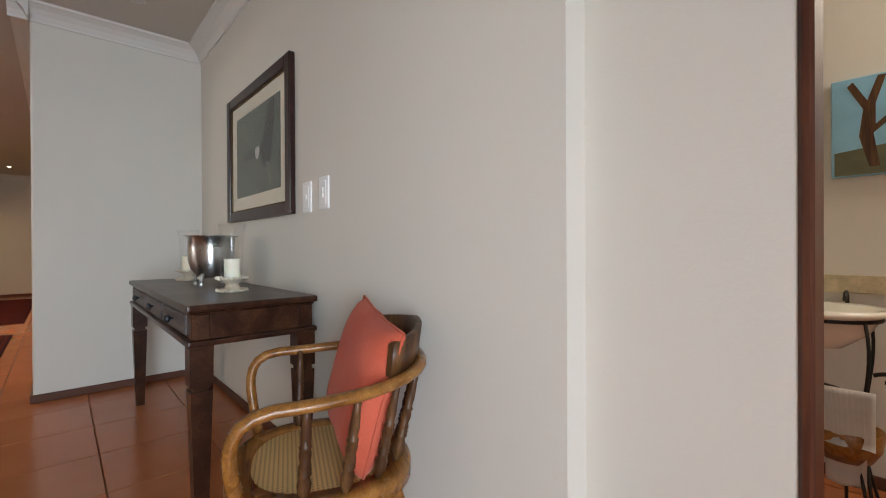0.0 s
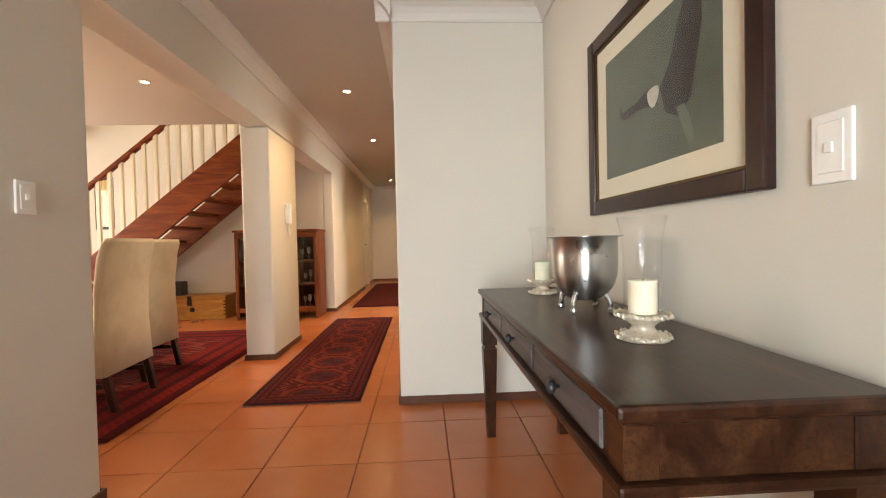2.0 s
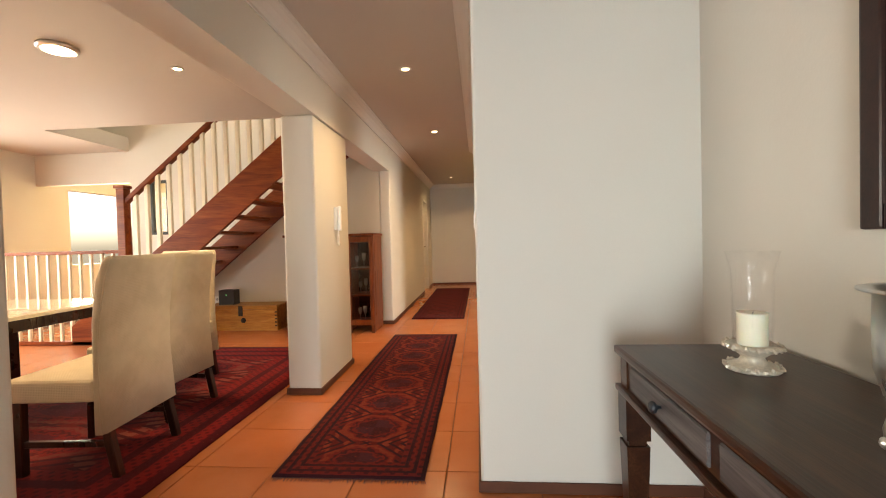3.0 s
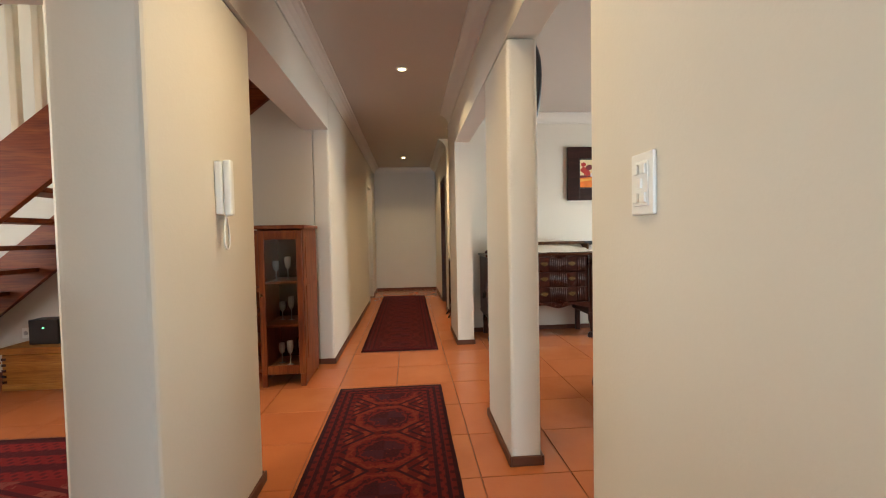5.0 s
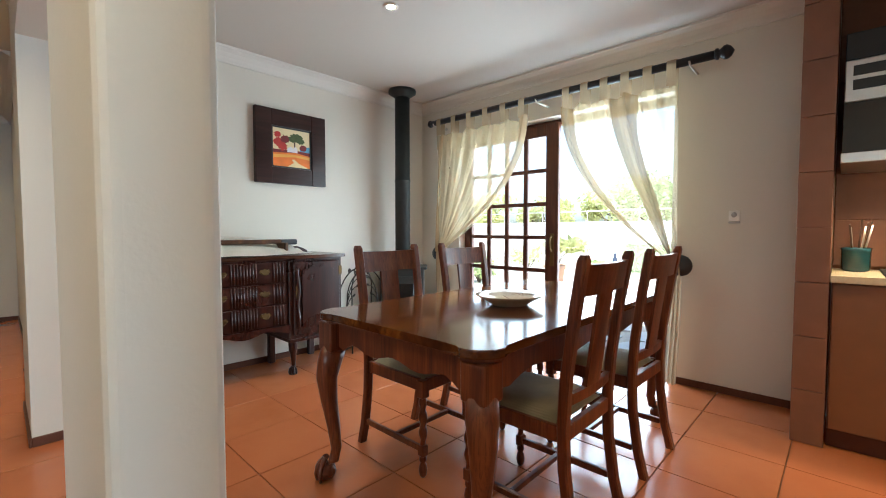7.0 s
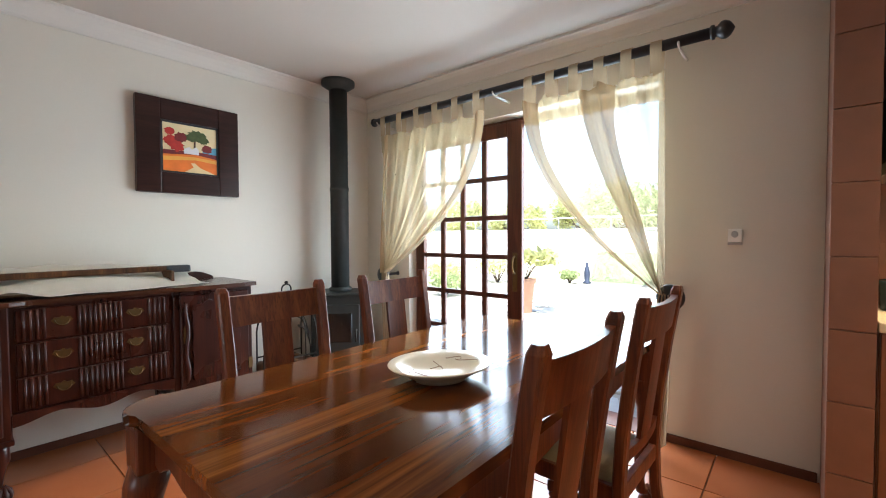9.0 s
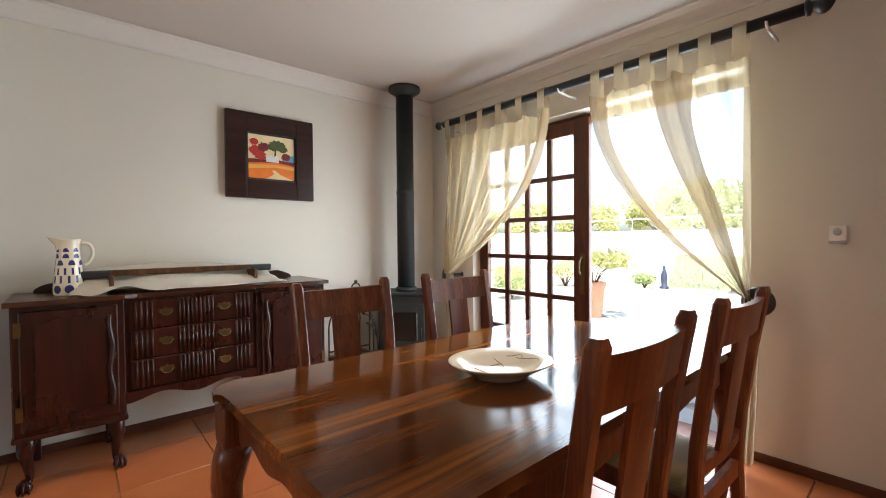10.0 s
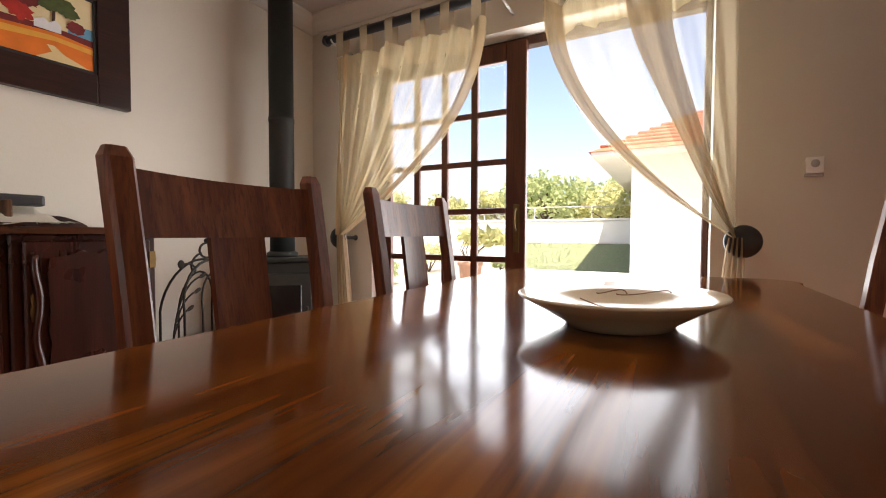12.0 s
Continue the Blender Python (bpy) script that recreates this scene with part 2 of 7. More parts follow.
SIDETOP = wood("sideboard_top_wood", (0.021, 0.0072, 0.0042), (0.051, 0.0168, 0.0084), (0.09, 0.033, 0.0156), 0.26, 0, 1.0, 0.3)
CONS = wood("dark_brown_console_wood", (0.015, 0.0048, 0.0026), (0.036, 0.012, 0.0056), (0.085, 0.033, 0.014), 0.30, 1, 0.8, 0.1, 0.16, 0.28)
CONSD = wood("worn_grey_drawer_wood", (0.05, 0.042, 0.04), (0.10, 0.088, 0.085), (0.15, 0.135, 0.13), 0.45, 1, 1.2)
OAK = wood("honey_oak", (0.12, 0.042, 0.009), (0.26, 0.104, 0.022), (0.38, 0.18, 0.05), 0.28, 0, 1.6, 0.2)
OAKD = wood("worn_oak_spindle", (0.028, 0.010, 0.005), (0.075, 0.030, 0.010), (0.17, 0.077, 0.026), 0.42, 2, 1.8)
STAIRW = wood("red_stair_wood", (0.10, 0.015, 0.004), (0.20, 0.040, 0.009), (0.28, 0.075, 0.018), 0.4, 0, 1.0, 0.0, 0.1, 0.2)
CABW = wood("red_cabinet_wood", (0.085, 0.017, 0.005), (0.175, 0.042, 0.012), (0.25, 0.074, 0.02), 0.4, 2, 1.2, 0.0, 0.1, 0.22)
PINE = wood("yellow_pine", (0.24, 0.09, 0.015), (0.39, 0.1725, 0.0338), (0.495, 0.255, 0.0638), 0.45, 0, 1.4)
DOORW = wood("meranti_door_wood", (0.04, 0.0105, 0.005), (0.082, 0.023, 0.0105), (0.125, 0.042, 0.018), 0.42, 2, 1.0)
FRAMEW = wood("dark_frame_wood", (0.0132, 0.0042, 0.0036), (0.027, 0.0084, 0.0066), (0.042, 0.0132, 0.0096), 0.3, 0, 1.4, 0.1)
BLACK = plain("matt_black_steel", (0.028, 0.032, 0.03), 0.55, 0.3, 0.2, 24)
RODB = plain("black_painted_wood", (0.016, 0.018, 0.022), 0.42, 0, 0.2, 30)
IRON = plain("wrought_iron", (0.03, 0.026, 0.022), 0.5, 0.7, 0.25, 40)
STEEL = metal("brushed_pot_steel", (0.60, 0.59, 0.57), 0.28, 0.05, 40, 0.02)
for socket, value in (("Anisotropic", 0.85), ("Anisotropic Rotation", 0.25)):
    STEEL.node_tree.nodes["Principled BSDF"].inputs[socket].default_value = value
CHROME = metal("hood_steel", (0.62, 0.60, 0.57), 0.3, 0.06, 60, 0.02)
BRASS = metal("old_brass", (0.14, 0.092, 0.04), 0.48, 0.25, 40)
PLAST = plain("white_switch_plastic", (0.80, 0.79, 0.75), 0.32, 0, 0.03)
GREYP = plain("grey_plastic", (0.42, 0.42, 0.42), 0.4)
WAX = plain("ivory_wax", (0.86, 0.79, 0.62), 0.5, 0, 0.05, 12, Subsurface_Weight=0.25)
CERAM = plain("white_glazed_ceramic", (0.74, 0.68, 0.56), 0.14, 0, 0.03, 6, Coat_Weight=0.5)
BLUE = plain("cobalt_glaze", (0.03, 0.035, 0.14), 0.2)
INK = plain("brown_plate_ink", (0.24, 0.13, 0.065), 0.3)
CORAL = cloth("coral_cushion_cloth", (0.50, 0.082, 0.040), (0.58, 0.11, 0.058), 1400, 0.35, 0.05)
CREAM = cloth("cream_slipcover_cloth", (0.58, 0.49, 0.34), (0.68, 0.59, 0.43), 800, 0.3, 0.2)
SEATC = cloth("olive_seat_cloth", (0.20, 0.165, 0.10), (0.28, 0.235, 0.15), 900, 0.3)
LINEN = cloth("white_linen", (0.80, 0.77, 0.70), (0.87, 0.84, 0.77), 1500, 0.2, 0.1)
TOWEL = cloth("white_towel", (0.68, 0.62, 0.55), (0.78, 0.72, 0.65), 1800, 0.3, 0.3)
GLASS = pane_glass("clear_vase_glass", 0.25)
PICG = pane_glass("picture_glass", 0.35)
PANE = pane_glass("thin_window_glass")
VOILE = sheer("sheer_cream_voile", (0.68, 0.55, 0.34), 0.43, 0.5)
VOILE1 = sheer("very_sheer_cream_voile", (0.64, 0.54, 0.36), 0.33)
# same voile where it is folded or gathered: denser, with shade in the colour
VOILE3 = sheer("shaded_fold_cream_voile", (0.50, 0.385, 0.235), 0.86, 0.2)
VOILE2 = sheer("shaded_gather_cream_voile", (0.52, 0.41, 0.27), 0.88, 0.25)
BULB = glow("lit_halogen_bulb", (1.0, 0.83, 0.55), 12.0)
RUG1 = rug_mat("runner_wool_near", 0.76, 3.10, (0.115, 0.011, 0.009), (0.012, 0.006, 0.011), (0.20, 0.032, 0.016), 0.40)
RUG2 = rug_mat("runner_wool_far", 0.77, 3.79, (0.085, 0.008, 0.009), (0.035, 0.006, 0.009), (0.10, 0.016, 0.014), 0.36)
RUG3 = rug_mat("large_rug_wool", 2.5, 3.0, (0.19, 0.012, 0.012), (0.04, 0.006, 0.010), (0.22, 0.06, 0.04), 0.5)

# ---- mesh helpers ----
def bx(bm, x0, x1, y0, y1, z0, z1, bev=0.0, seg=1):
    v = [bm.verts.new(p) for p in ((x0, y0, z0), (x1, y0, z0), (x1, y1, z0), (x0, y1, z0), (x0, y0, z1), (x1, y0, z1), (x1, y1, z1), (x0, y1, z1))]
    f = [bm.faces.new([v[i] for i in q]) for q in ((3, 2, 1, 0), (4, 5, 6, 7), (0, 1, 5, 4), (1, 2, 6, 5), (2, 3, 7, 6), (3, 0, 4, 7))]
    if bev:
        es = list({e for q in f for e in q.edges})
        bmesh.ops.bevel(bm, geom=es, offset=bev, segments=seg, profile=0.6, affect="EDGES", clamp_overlap=True)
    return bm


def boxes(*dims, bev=0.0, seg=1):
    bm = bmesh.new()
    for d in dims:
        bx(bm, *d, bev=bev, seg=seg)
    return bm


def lathe(bm, prof, n=24, cx=0.0, cy=0.0, m=None):
    """A turned shape from (radius, height) pairs."""
    rings = []
    for r, z in prof:
        ring = []
        for i in range(n):
            a = 2 * math.pi * i / n
            p = Vector((cx + r * math.cos(a), cy + r * math.sin(a), z))
            ring.append(bm.verts.new(m @ p if m else p))
        rings.append(ring)
    for a, b in zip(rings, rings[1:]):
        for i in range(n):
            j = (i + 1) % n
            bm.faces.new((a[i], a[j], b[j], b[i])).smooth = True
    if prof[0][0] > 1e-4:
        bm.faces.new(rings[0][::-1])
    if prof[-1][0] > 1e-4:
        bm.faces.new(rings[-1])
    return bm


def tube(bm, pts, r, n=8, flat=1.0):
    """A round (or flattened) bar along points; r a number or one for each point."""
    pts = [Vector(p) for p in pts]
    rs = r if isinstance(r, (list, tuple)) else [r] * len(pts)
    rings, up = [], None
    for i, p in enumerate(pts):
        d = (pts[min(i + 1, len(pts) - 1)] - pts[max(i - 1, 0)]).normalized()
        if up is None:
            up = Vector((0, 0, 1)) if abs(d.z) < 0.9 else Vector((0, 1, 0))
        side = d.cross(up).normalized()
        up = side.cross(d).normalized()
        rings.append([bm.verts.new(p + rs[i] * (math.cos(2 * math.pi * k / n) * side + flat * math.sin(2 * math.pi * k / n) * up)) for k in range(n)])
    for a, b in zip(rings, rings[1:]):
        for k in range(n):
            j = (k + 1) % n
            bm.faces.new((a[k], a[j], b[j], b[k])).smooth = True
    bm.faces.new(rings[0][::-1])
    bm.faces.new(rings[-1])
    return bm


def prism(bm, poly, axis, a, b, bev=0.0):
    """A flat outline pushed from a to b along an axis (0 x, 1 y, 2 z)."""
    def at(u, v, w):
        return ((w, u, v), (u, w, v), (u, v, w))[axis]
    lo = [bm.verts.new(at(u, v, a)) for u, v in poly]
    hi = [bm.verts.new(at(u, v, b)) for u, v in poly]
    fs = [bm.faces.new(lo[::-1]), bm.faces.new(hi)]
    for i in range(len(poly)):
        j = (i + 1) % len(poly)
        fs.append(bm.faces.new((lo[i], lo[j], hi[j], hi[i])))
    if bev:
        es = list(set(fs[0].edges) | set(fs[1].edges))
        bmesh.ops.bevel(bm, geom=es, offset=bev, segments=2, profile=0.6, affect="EDGES", clamp_overlap=True)
    return bm


def bez(p0, p1, p2, p3, n=10):
    p0, p1, p2, p3 = (Vector(p) for p in (p0, p1, p2, p3))
    return [(1 - t) ** 3 * p0 + 3 * (1 - t) ** 2 * t * p1 + 3 * (1 - t) * t * t * p2 + t ** 3 * p3 for t in (i / n for i in range(n + 1))]


def shift(bm, m):
    bm.transform(m)
    return bm


def mesh_of(name, bm, material):
    bmesh.ops.recalc_face_normals(bm, faces=bm.faces)
    me = bpy.data.meshes.new(name)
    bm.to_mesh(me)
    bm.free()
    me.materials.append(material)
    return me


def part(name, bm, material, parent, label=""):
    ob = new(name, mesh_of(name, bm, material))
    ob.parent = parent
    return tagged(ob, label)


def single(name, bm, material, label, category, group="", m=None, kind=""):
    ob = new(name, mesh_of(name, bm, material))
    if m:
        ob.matrix_world = m
    return tagged(ob, label, category, group, kind)


def thing(name, m, label, category, group=""):
    ob = new(name)
    ob.empty_display_size = 0.05
    ob.matrix_world = m
    return tagged(ob, label, category, group)


def struct(name, bm, material, label, category, m=None):
    return single(name, bm, material, label, category, "", m, "structure")

# ---- the large structure ----
TOP = 2.55
XL, XR, XC = -0.78, 0.41, -0.795
# hall, entrance and dining walls
struct("wall_entry_east", boxes((1.385, 1.6, 1.58, 4.84, 0, TOP)), WALL, "off-white plastered entrance wall", "wall")
struct("wall_bathroom_nib", boxes((1.467, 1.555, 1.19, 1.58, 0, TOP)), WALL, "off-white wall nib beside the bathroom doorway", "wall")
struct("wall_bathroom_lintel", boxes((1.467, 1.555, 0.30, 1.19, 2.08, TOP)), WALL, "off-white wall over the bathroom doorway", "wall")
struct("wall_bathroom_pier", boxes((1.467, 1.555, 0, 0.30, 0, TOP)), WALL, "off-white wall pier beside the bathroom doorway", "wall")
struct("wall_recess", boxes((XR, 1.6, 4.84, 5.91, 0, TOP), bev=0.022, seg=4), WALL, "off-white plastered wall block with soft corners", "wall")
struct("wall_dining_west", boxes((XR, 0.56, 5.91, 9.18, 2.11, TOP - 0.001), (XR, 0.58, 9.18, 9.73, 0, TOP - 0.001)), WALL, "off-white beam and nib between hall and dining room", "wall")
struct("pillar", boxes((XR - 0.003, 0.56, 6.84, 7.43, 0, 2.108), bev=0.026, seg=4), WALL, "off-white plastered pillar beside the dining table", "pillar")
struct("wall_dining_north", boxes((XR, 3.97, 9.73, 9.88, 0, TOP)), WALL, "off-white plastered dining room wall", "wall")
struct("wall_dining_east", boxes((3.745, 3.97, 6.2, 7.075, 0, TOP)), WALL, "off-white outer wall beside the patio door", "wall")
struct("wall_dining_corner", boxes((3.745, 3.97, 9.16, 9.73, 0, TOP)), WALL, "off-white outer wall between patio door and corner", "wall")
struct("wall_dining_lintel", boxes((3.745, 3.97, 7.075, 9.16, 2.14, TOP)), WALL, "off-white outer wall over the patio door", "wall")
# left side of the hall and the lounge
struct("wall_entry_west", boxes((-1.02, XL, 0, 3.92, 0, TOP), bev=0.026, seg=4), WALL, "off-white plastered entrance wall", "wall")
struct("beam_west", boxes((-1.018, XL - 0.002, 3.92, 8.70, 2.12, TOP - 0.001)), WALL, "off-white plastered beam over two openings", "beam")
struct("column", boxes((-1.05, XC, 6.03, 6.84, 0, 2.118), bev=0.026, seg=4), WALL, "off-white plastered column between two openings", "column")
struct("wall_lounge_north", boxes((-4.02, -0.93, 8.70, 8.78, 0, 5.2)), WALL, "off-white wall behind the stairs", "wall")
for nm, q in (("wall_under_slim_window", (-4.3, -4.02, 8.70, 8.78, 0, 1.33)), ("wall_over_slim_window", (-4.3, -4.02, 8.70, 8.78, 2.12, 5.2)), ("wall_stair_pier", (-4.6, -4.3, 8.70, 8.78, 0, 5.2)), ("wall_lounge_lintel", (-6.1, -4.6, 8.70, 8.78, 2.1, 5.2))):
    struct(nm, boxes(q), WALL, "off-white wall beside the stairs", "wall")
struct("wall_hall_west", boxes((-0.93, XL, 8.70, 12.1, 0, TOP), (-0.93, XL, 12.1, 12.95, 2.06, TOP), (-0.93, XL, 12.95, 13.73, 0, TOP), bev=0.022, seg=3), WALL, "off-white passage wall with a doorway", "wall")
struct("wall_hall_end", boxes((-0.93, 0.65, 13.73, 13.88, 0, TOP)), WALL, "off-white wall closing the passage", "wall")
struct("wall_hall_east", boxes((0.48, 0.63, 11.0, 11.3, 0, TOP), (0.48, 0.63, 11.3, 12.1, 2.06, TOP), (0.48, 0.63, 12.1, 13.73, 0, TOP)), WALL, "off-white passage wall with a dark-framed doorway", "wall")
struct("wall_alcove", boxes((0.63, 2.2, 11.0, 11.12, 0, TOP), (2.2, 2.32, 9.88, 11.12, 0, TOP)), LITWALL, "yellow-lit wall of a side passage", "wall")
struct("wall_lounge_west", boxes((-6.25, -6.1, 2.4, 4.2, 0, 5.2), (-6.25, -6.1, 7.4, 9.2, 0, 5.2), (-6.25, -6.1, 10.8, 11.6, 0, 5.2), (-6.25, -6.1, 9.2, 10.8, 0, 0.9), (-6.25, -6.1, 9.2, 10.8, 2.1, 5.2), (-6.25, -6.1, 4.2, 7.4, 0, 0.75), (-6.25, -6.1, 4.2, 7.4, 2.25, 5.2)), WALL, "off-white lounge wall with a wide window opening", "wall")
struct("wall_lounge_south", boxes((-6.1, -1.02, 2.4, 2.55, 0, TOP)), WALL, "off-white lounge wall", "wall")
struct("wall_back_room", boxes((-6.1, -0.93, 11.4, 11.55, 0, TOP), (-4.0, -3.85, 8.78, 11.4, 0, TOP)), LITWALL, "cream wall with bright light in its colour beyond the balustrade", "wall")
struct("wall_upper_floor", boxes((-6.1, -0.78, 7.38, 7.5, TOP + 0.2, 5.2), (-0.9, -0.78, 7.5, 8.70, TOP + 0.2, 5.2)), WALL, "off-white wall of the stair head", "wall")
struct("wall_entry_south", boxes((-1.02, -0.72, -0.15, 0, 0, TOP), (0.55, 1.6, -0.15, 0, 0, TOP), (-0.72, 0.55, -0.15, 0, 2.1, TOP)), WALL, "off-white wall with the front door opening", "wall")
# kitchen and bathroom shells
struct("wall_kitchen", boxes((3.82, 3.97, 3.3, 6.2, 0, TOP), (1.6, 3.97, 3.15, 3.3, 0, TOP)), WALL, "kitchen walls", "wall")
struct("wall_bathroom", boxes((3.0, 3.15, 0, 2.6, 0, TOP), (1.6, 3.0, 2.45, 2.6, 0, TOP), (1.6, 3.0, -0.15, 0, 0, TOP)), WALL, "cream bathroom walls", "wall")
# floors and ceilings
struct("floor", boxes((-6.1, 3.74, -0.15, 13.88, -0.2, -0.008)), GROUT, "brown grout bed under terracotta tiles", "floor")
struct("ceiling", boxes((-0.78, 3.97, -0.15, 13.88, TOP, TOP + 0.2), (-6.25, -0.78, 2.4, 7.5, TOP, TOP + 0.2), (-6.25, -0.78, 8.78, 13.88, TOP, TOP + 0.2), (-1.02, -0.78, 7.5, 8.78, TOP, TOP + 0.2), (-6.25, -4.6, 7.5, 8.78, TOP, TOP + 0.2), (-1.02, -0.78, -0.15, 2.4, TOP, TOP + 0.2)), CEIL, "white ceiling with shade and terracotta bounce in its colour", "ceiling")
# overhang out of view, added to block sun at the patio door
struct("unseen_sun_overhang", boxes((3.97, 4.75, 4.5, 12.0, 3.0, 3.12), (3.745, 3.97, 6.2, 9.73, TOP, 3.12)), CEIL, "added overhang outside the patio door, out of view", "roof")
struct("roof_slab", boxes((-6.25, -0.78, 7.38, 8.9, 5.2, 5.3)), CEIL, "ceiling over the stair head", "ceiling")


def cornice(x0, y0, x1, y1, nx, ny):
    """A cove along a wall top from one end to the other; (nx, ny) points into the room."""
    prof = [(0, -0.105), (0.012, -0.105), (0.014, -0.09), (0.03, -0.062), (0.055, -0.035), (0.085, -0.018), (0.1, -0.014), (0.105, 0), (0, 0)]
    bm = bmesh.new()
    ends = []
    for x, y in ((x0, y0), (x1, y1)):
        ends.append([bm.verts.new((x + nx * d, y + ny * d, TOP - 0.001 + h)) for d, h in prof])
    for i in range(len(prof)):
        j = (i + 1) % len(prof)
        bm.faces.new((ends[0][i], ends[0][j], ends[1][j], ends[1][i]))
    bm.faces.new(ends[0])
    bm.faces.new(ends[1][::-1])
    struct("cornice", bm, CORN, "white moulded plaster cornice", "cornice")


def skirting(x0, y0, x1, y1, nx, ny, h=0.05):
    t = 0.012
    bm = boxes((min(x0, x1, x0 + nx * t, x1 + nx * t), max(x0, x1, x0 + nx * t, x1 + nx * t), min(y0, y1, y0 + ny * t, y1 + ny * t), max(y0, y1, y0 + ny * t, y1 + ny * t), 0, h), bev=0.003)
    struct("baseboard", bm, SKIRT, "dark brown skirting", "baseboard")


for run in ((1.385, 1.58, 1.385, 4.84, -1, 0), (1.385, 4.84, XR - 0.1, 4.84, 0, -1), (XR, 4.74, XR, 9.73, -1, 0), (XL, 0, XL, 13.73, 1, 0), (0.48, 13.73, XL, 13.73, 0, -1), (0.48, 11.0, 0.48, 13.73, -1, 0),
            (0.6, 9.73, 3.745, 9.73, 0, -1), (3.745, 6.34, 3.745, 9.73, -1, 0), (0.563, 5.91, 0.563, 9.73, 1, 0), (1.6, 5.91, 0.563, 5.91, 0, 1), (-6.1, 2.55, -1.02, 2.55, 0, 1), (-1.02, 2.55, -1.02, 7.5, -1, 0), (0.63, 11.0, 2.2, 11.0, 0, -1)):
    cornice(*run)
for run in ((1.385, 1.58, 1.385, 4.84, -1, 0), (1.385, 4.84, XR - 0.012, 4.84, 0, -1), (XR, 4.84, XR, 5.91, -1, 0), (1.6, 5.91, XR - 0.012, 5.91, 0, 1), (0.6, 9.73, 3.745, 9.73, 0, -1), (3.745, 6.34, 3.745, 7.07, -1, 0), (3.745, 9.165, 3.745, 9.73, -1, 0),
            (XR - 0.003, 6.828, XR - 0.003, 7.442, -1, 0), (0.56, 6.828, 0.56, 7.442, 1, 0), (XR - 0.003, 6.84, 0.56, 6.84, 0, -1), (XR - 0.003, 7.43, 0.56, 7.43, 0, 1), (XR, 9.168, XR, 9.88, -1, 0), (XR, 9.18, 0.58, 9.18, 0, -1), (0.58, 9.168, 0.58, 9.73, 1, 0),
            (XL, 0, XL, 3.932, 1, 0), (-1.02, 3.92, XL, 3.92, 0, 1), (-1.05, 6.03, XC, 6.03, 0, -1), (XC, 6.018, XC, 6.852, 1, 0), (-1.05, 6.84, XC, 6.84, 0, 1), (-1.05, 6.018, -1.05, 6.852, -1, 0),
            (-4.6, 8.70, XL + 0.012, 8.70, 0, -1), (XL, 8.70, XL, 12.04, 1, 0), (XL, 13.01, XL, 13.73, 1, 0), (XL, 13.73, 0.48, 13.73, 0, -1), (0.48, 11.0, 0.48, 11.24, -1, 0), (0.48, 12.16, 0.48, 13.73, -1, 0), (0.48, 11.0, 2.2, 11.0, 0, -1), (2.99, 0, 2.99, 2.45, -1, 0)):
    skirting(*run)

# ---- doors, windows and lamps ----
def door_case(name, m, w, h, depth, label, leaf=True, f=0.04, mat=None):
    """A wooden door case round an opening in the plane y = 0, x from 0 to w; depth towards +y."""
    mat = mat or DOORW
    d = thing(name, m, label, "door")
    tagged(d, kind="structure")
    part("jamb", boxes((0, f, -0.008, depth + 0.02, 0, h), bev=0.006), mat, d)
    part("jamb", boxes((w - f, w, -0.008, depth + 0.02, 0, h), bev=0.006), mat, d)
    part("head", boxes((f, w - f, -0.007, depth + 0.007, h - f, h), bev=0.006), mat, d)
    if leaf:
        part("door_stop", boxes((f, f + 0.014, depth * 0.4, depth * 0.7, 0, h - f), bev=0.003), mat, d)
    if leaf:
        part("door_leaf", boxes((f + 0.004, w - f - 0.004, depth * 0.7, depth * 0.7 + 0.04, 0.006, h - f - 0.004), bev=0.004), mat, d, "closed plain door leaf")
        part("door_handle", tube(bmesh.new(), [(w - f - 0.06, depth * 0.7, 1.0), (w - f - 0.06, depth * 0.7 - 0.05, 1.0), (w - f - 0.17, depth * 0.7 - 0.05, 1.0)], 0.009), BRASS, d, "old brass lever handle")
    return d


# bathroom doorway: the opening runs along y, the case is 13 cm deep towards +x
door_case("door_1", Matrix.Translation((1.467, 1.19, 0)) @ pose(0, 0, 0, 0, 0, -90), 0.89, 2.08, 0.088, "dark brown wooden door frame to the bathroom", False, 0.022)
door_case("door_2", Matrix.Translation((0.48, 12.1, 0)) @ pose(0, 0, 0, 0, 0, -90), 0.8, 2.06, 0.15, "dark brown wooden door in the passage wall")
door_case("door_3", Matrix.Translation((-0.78, 12.1, 0)) @ pose(0, 0, 0, 0, 0, 90), 0.85, 2.06, 0.15, "pale painted door in the passage wall", True, 0.05, CORN)


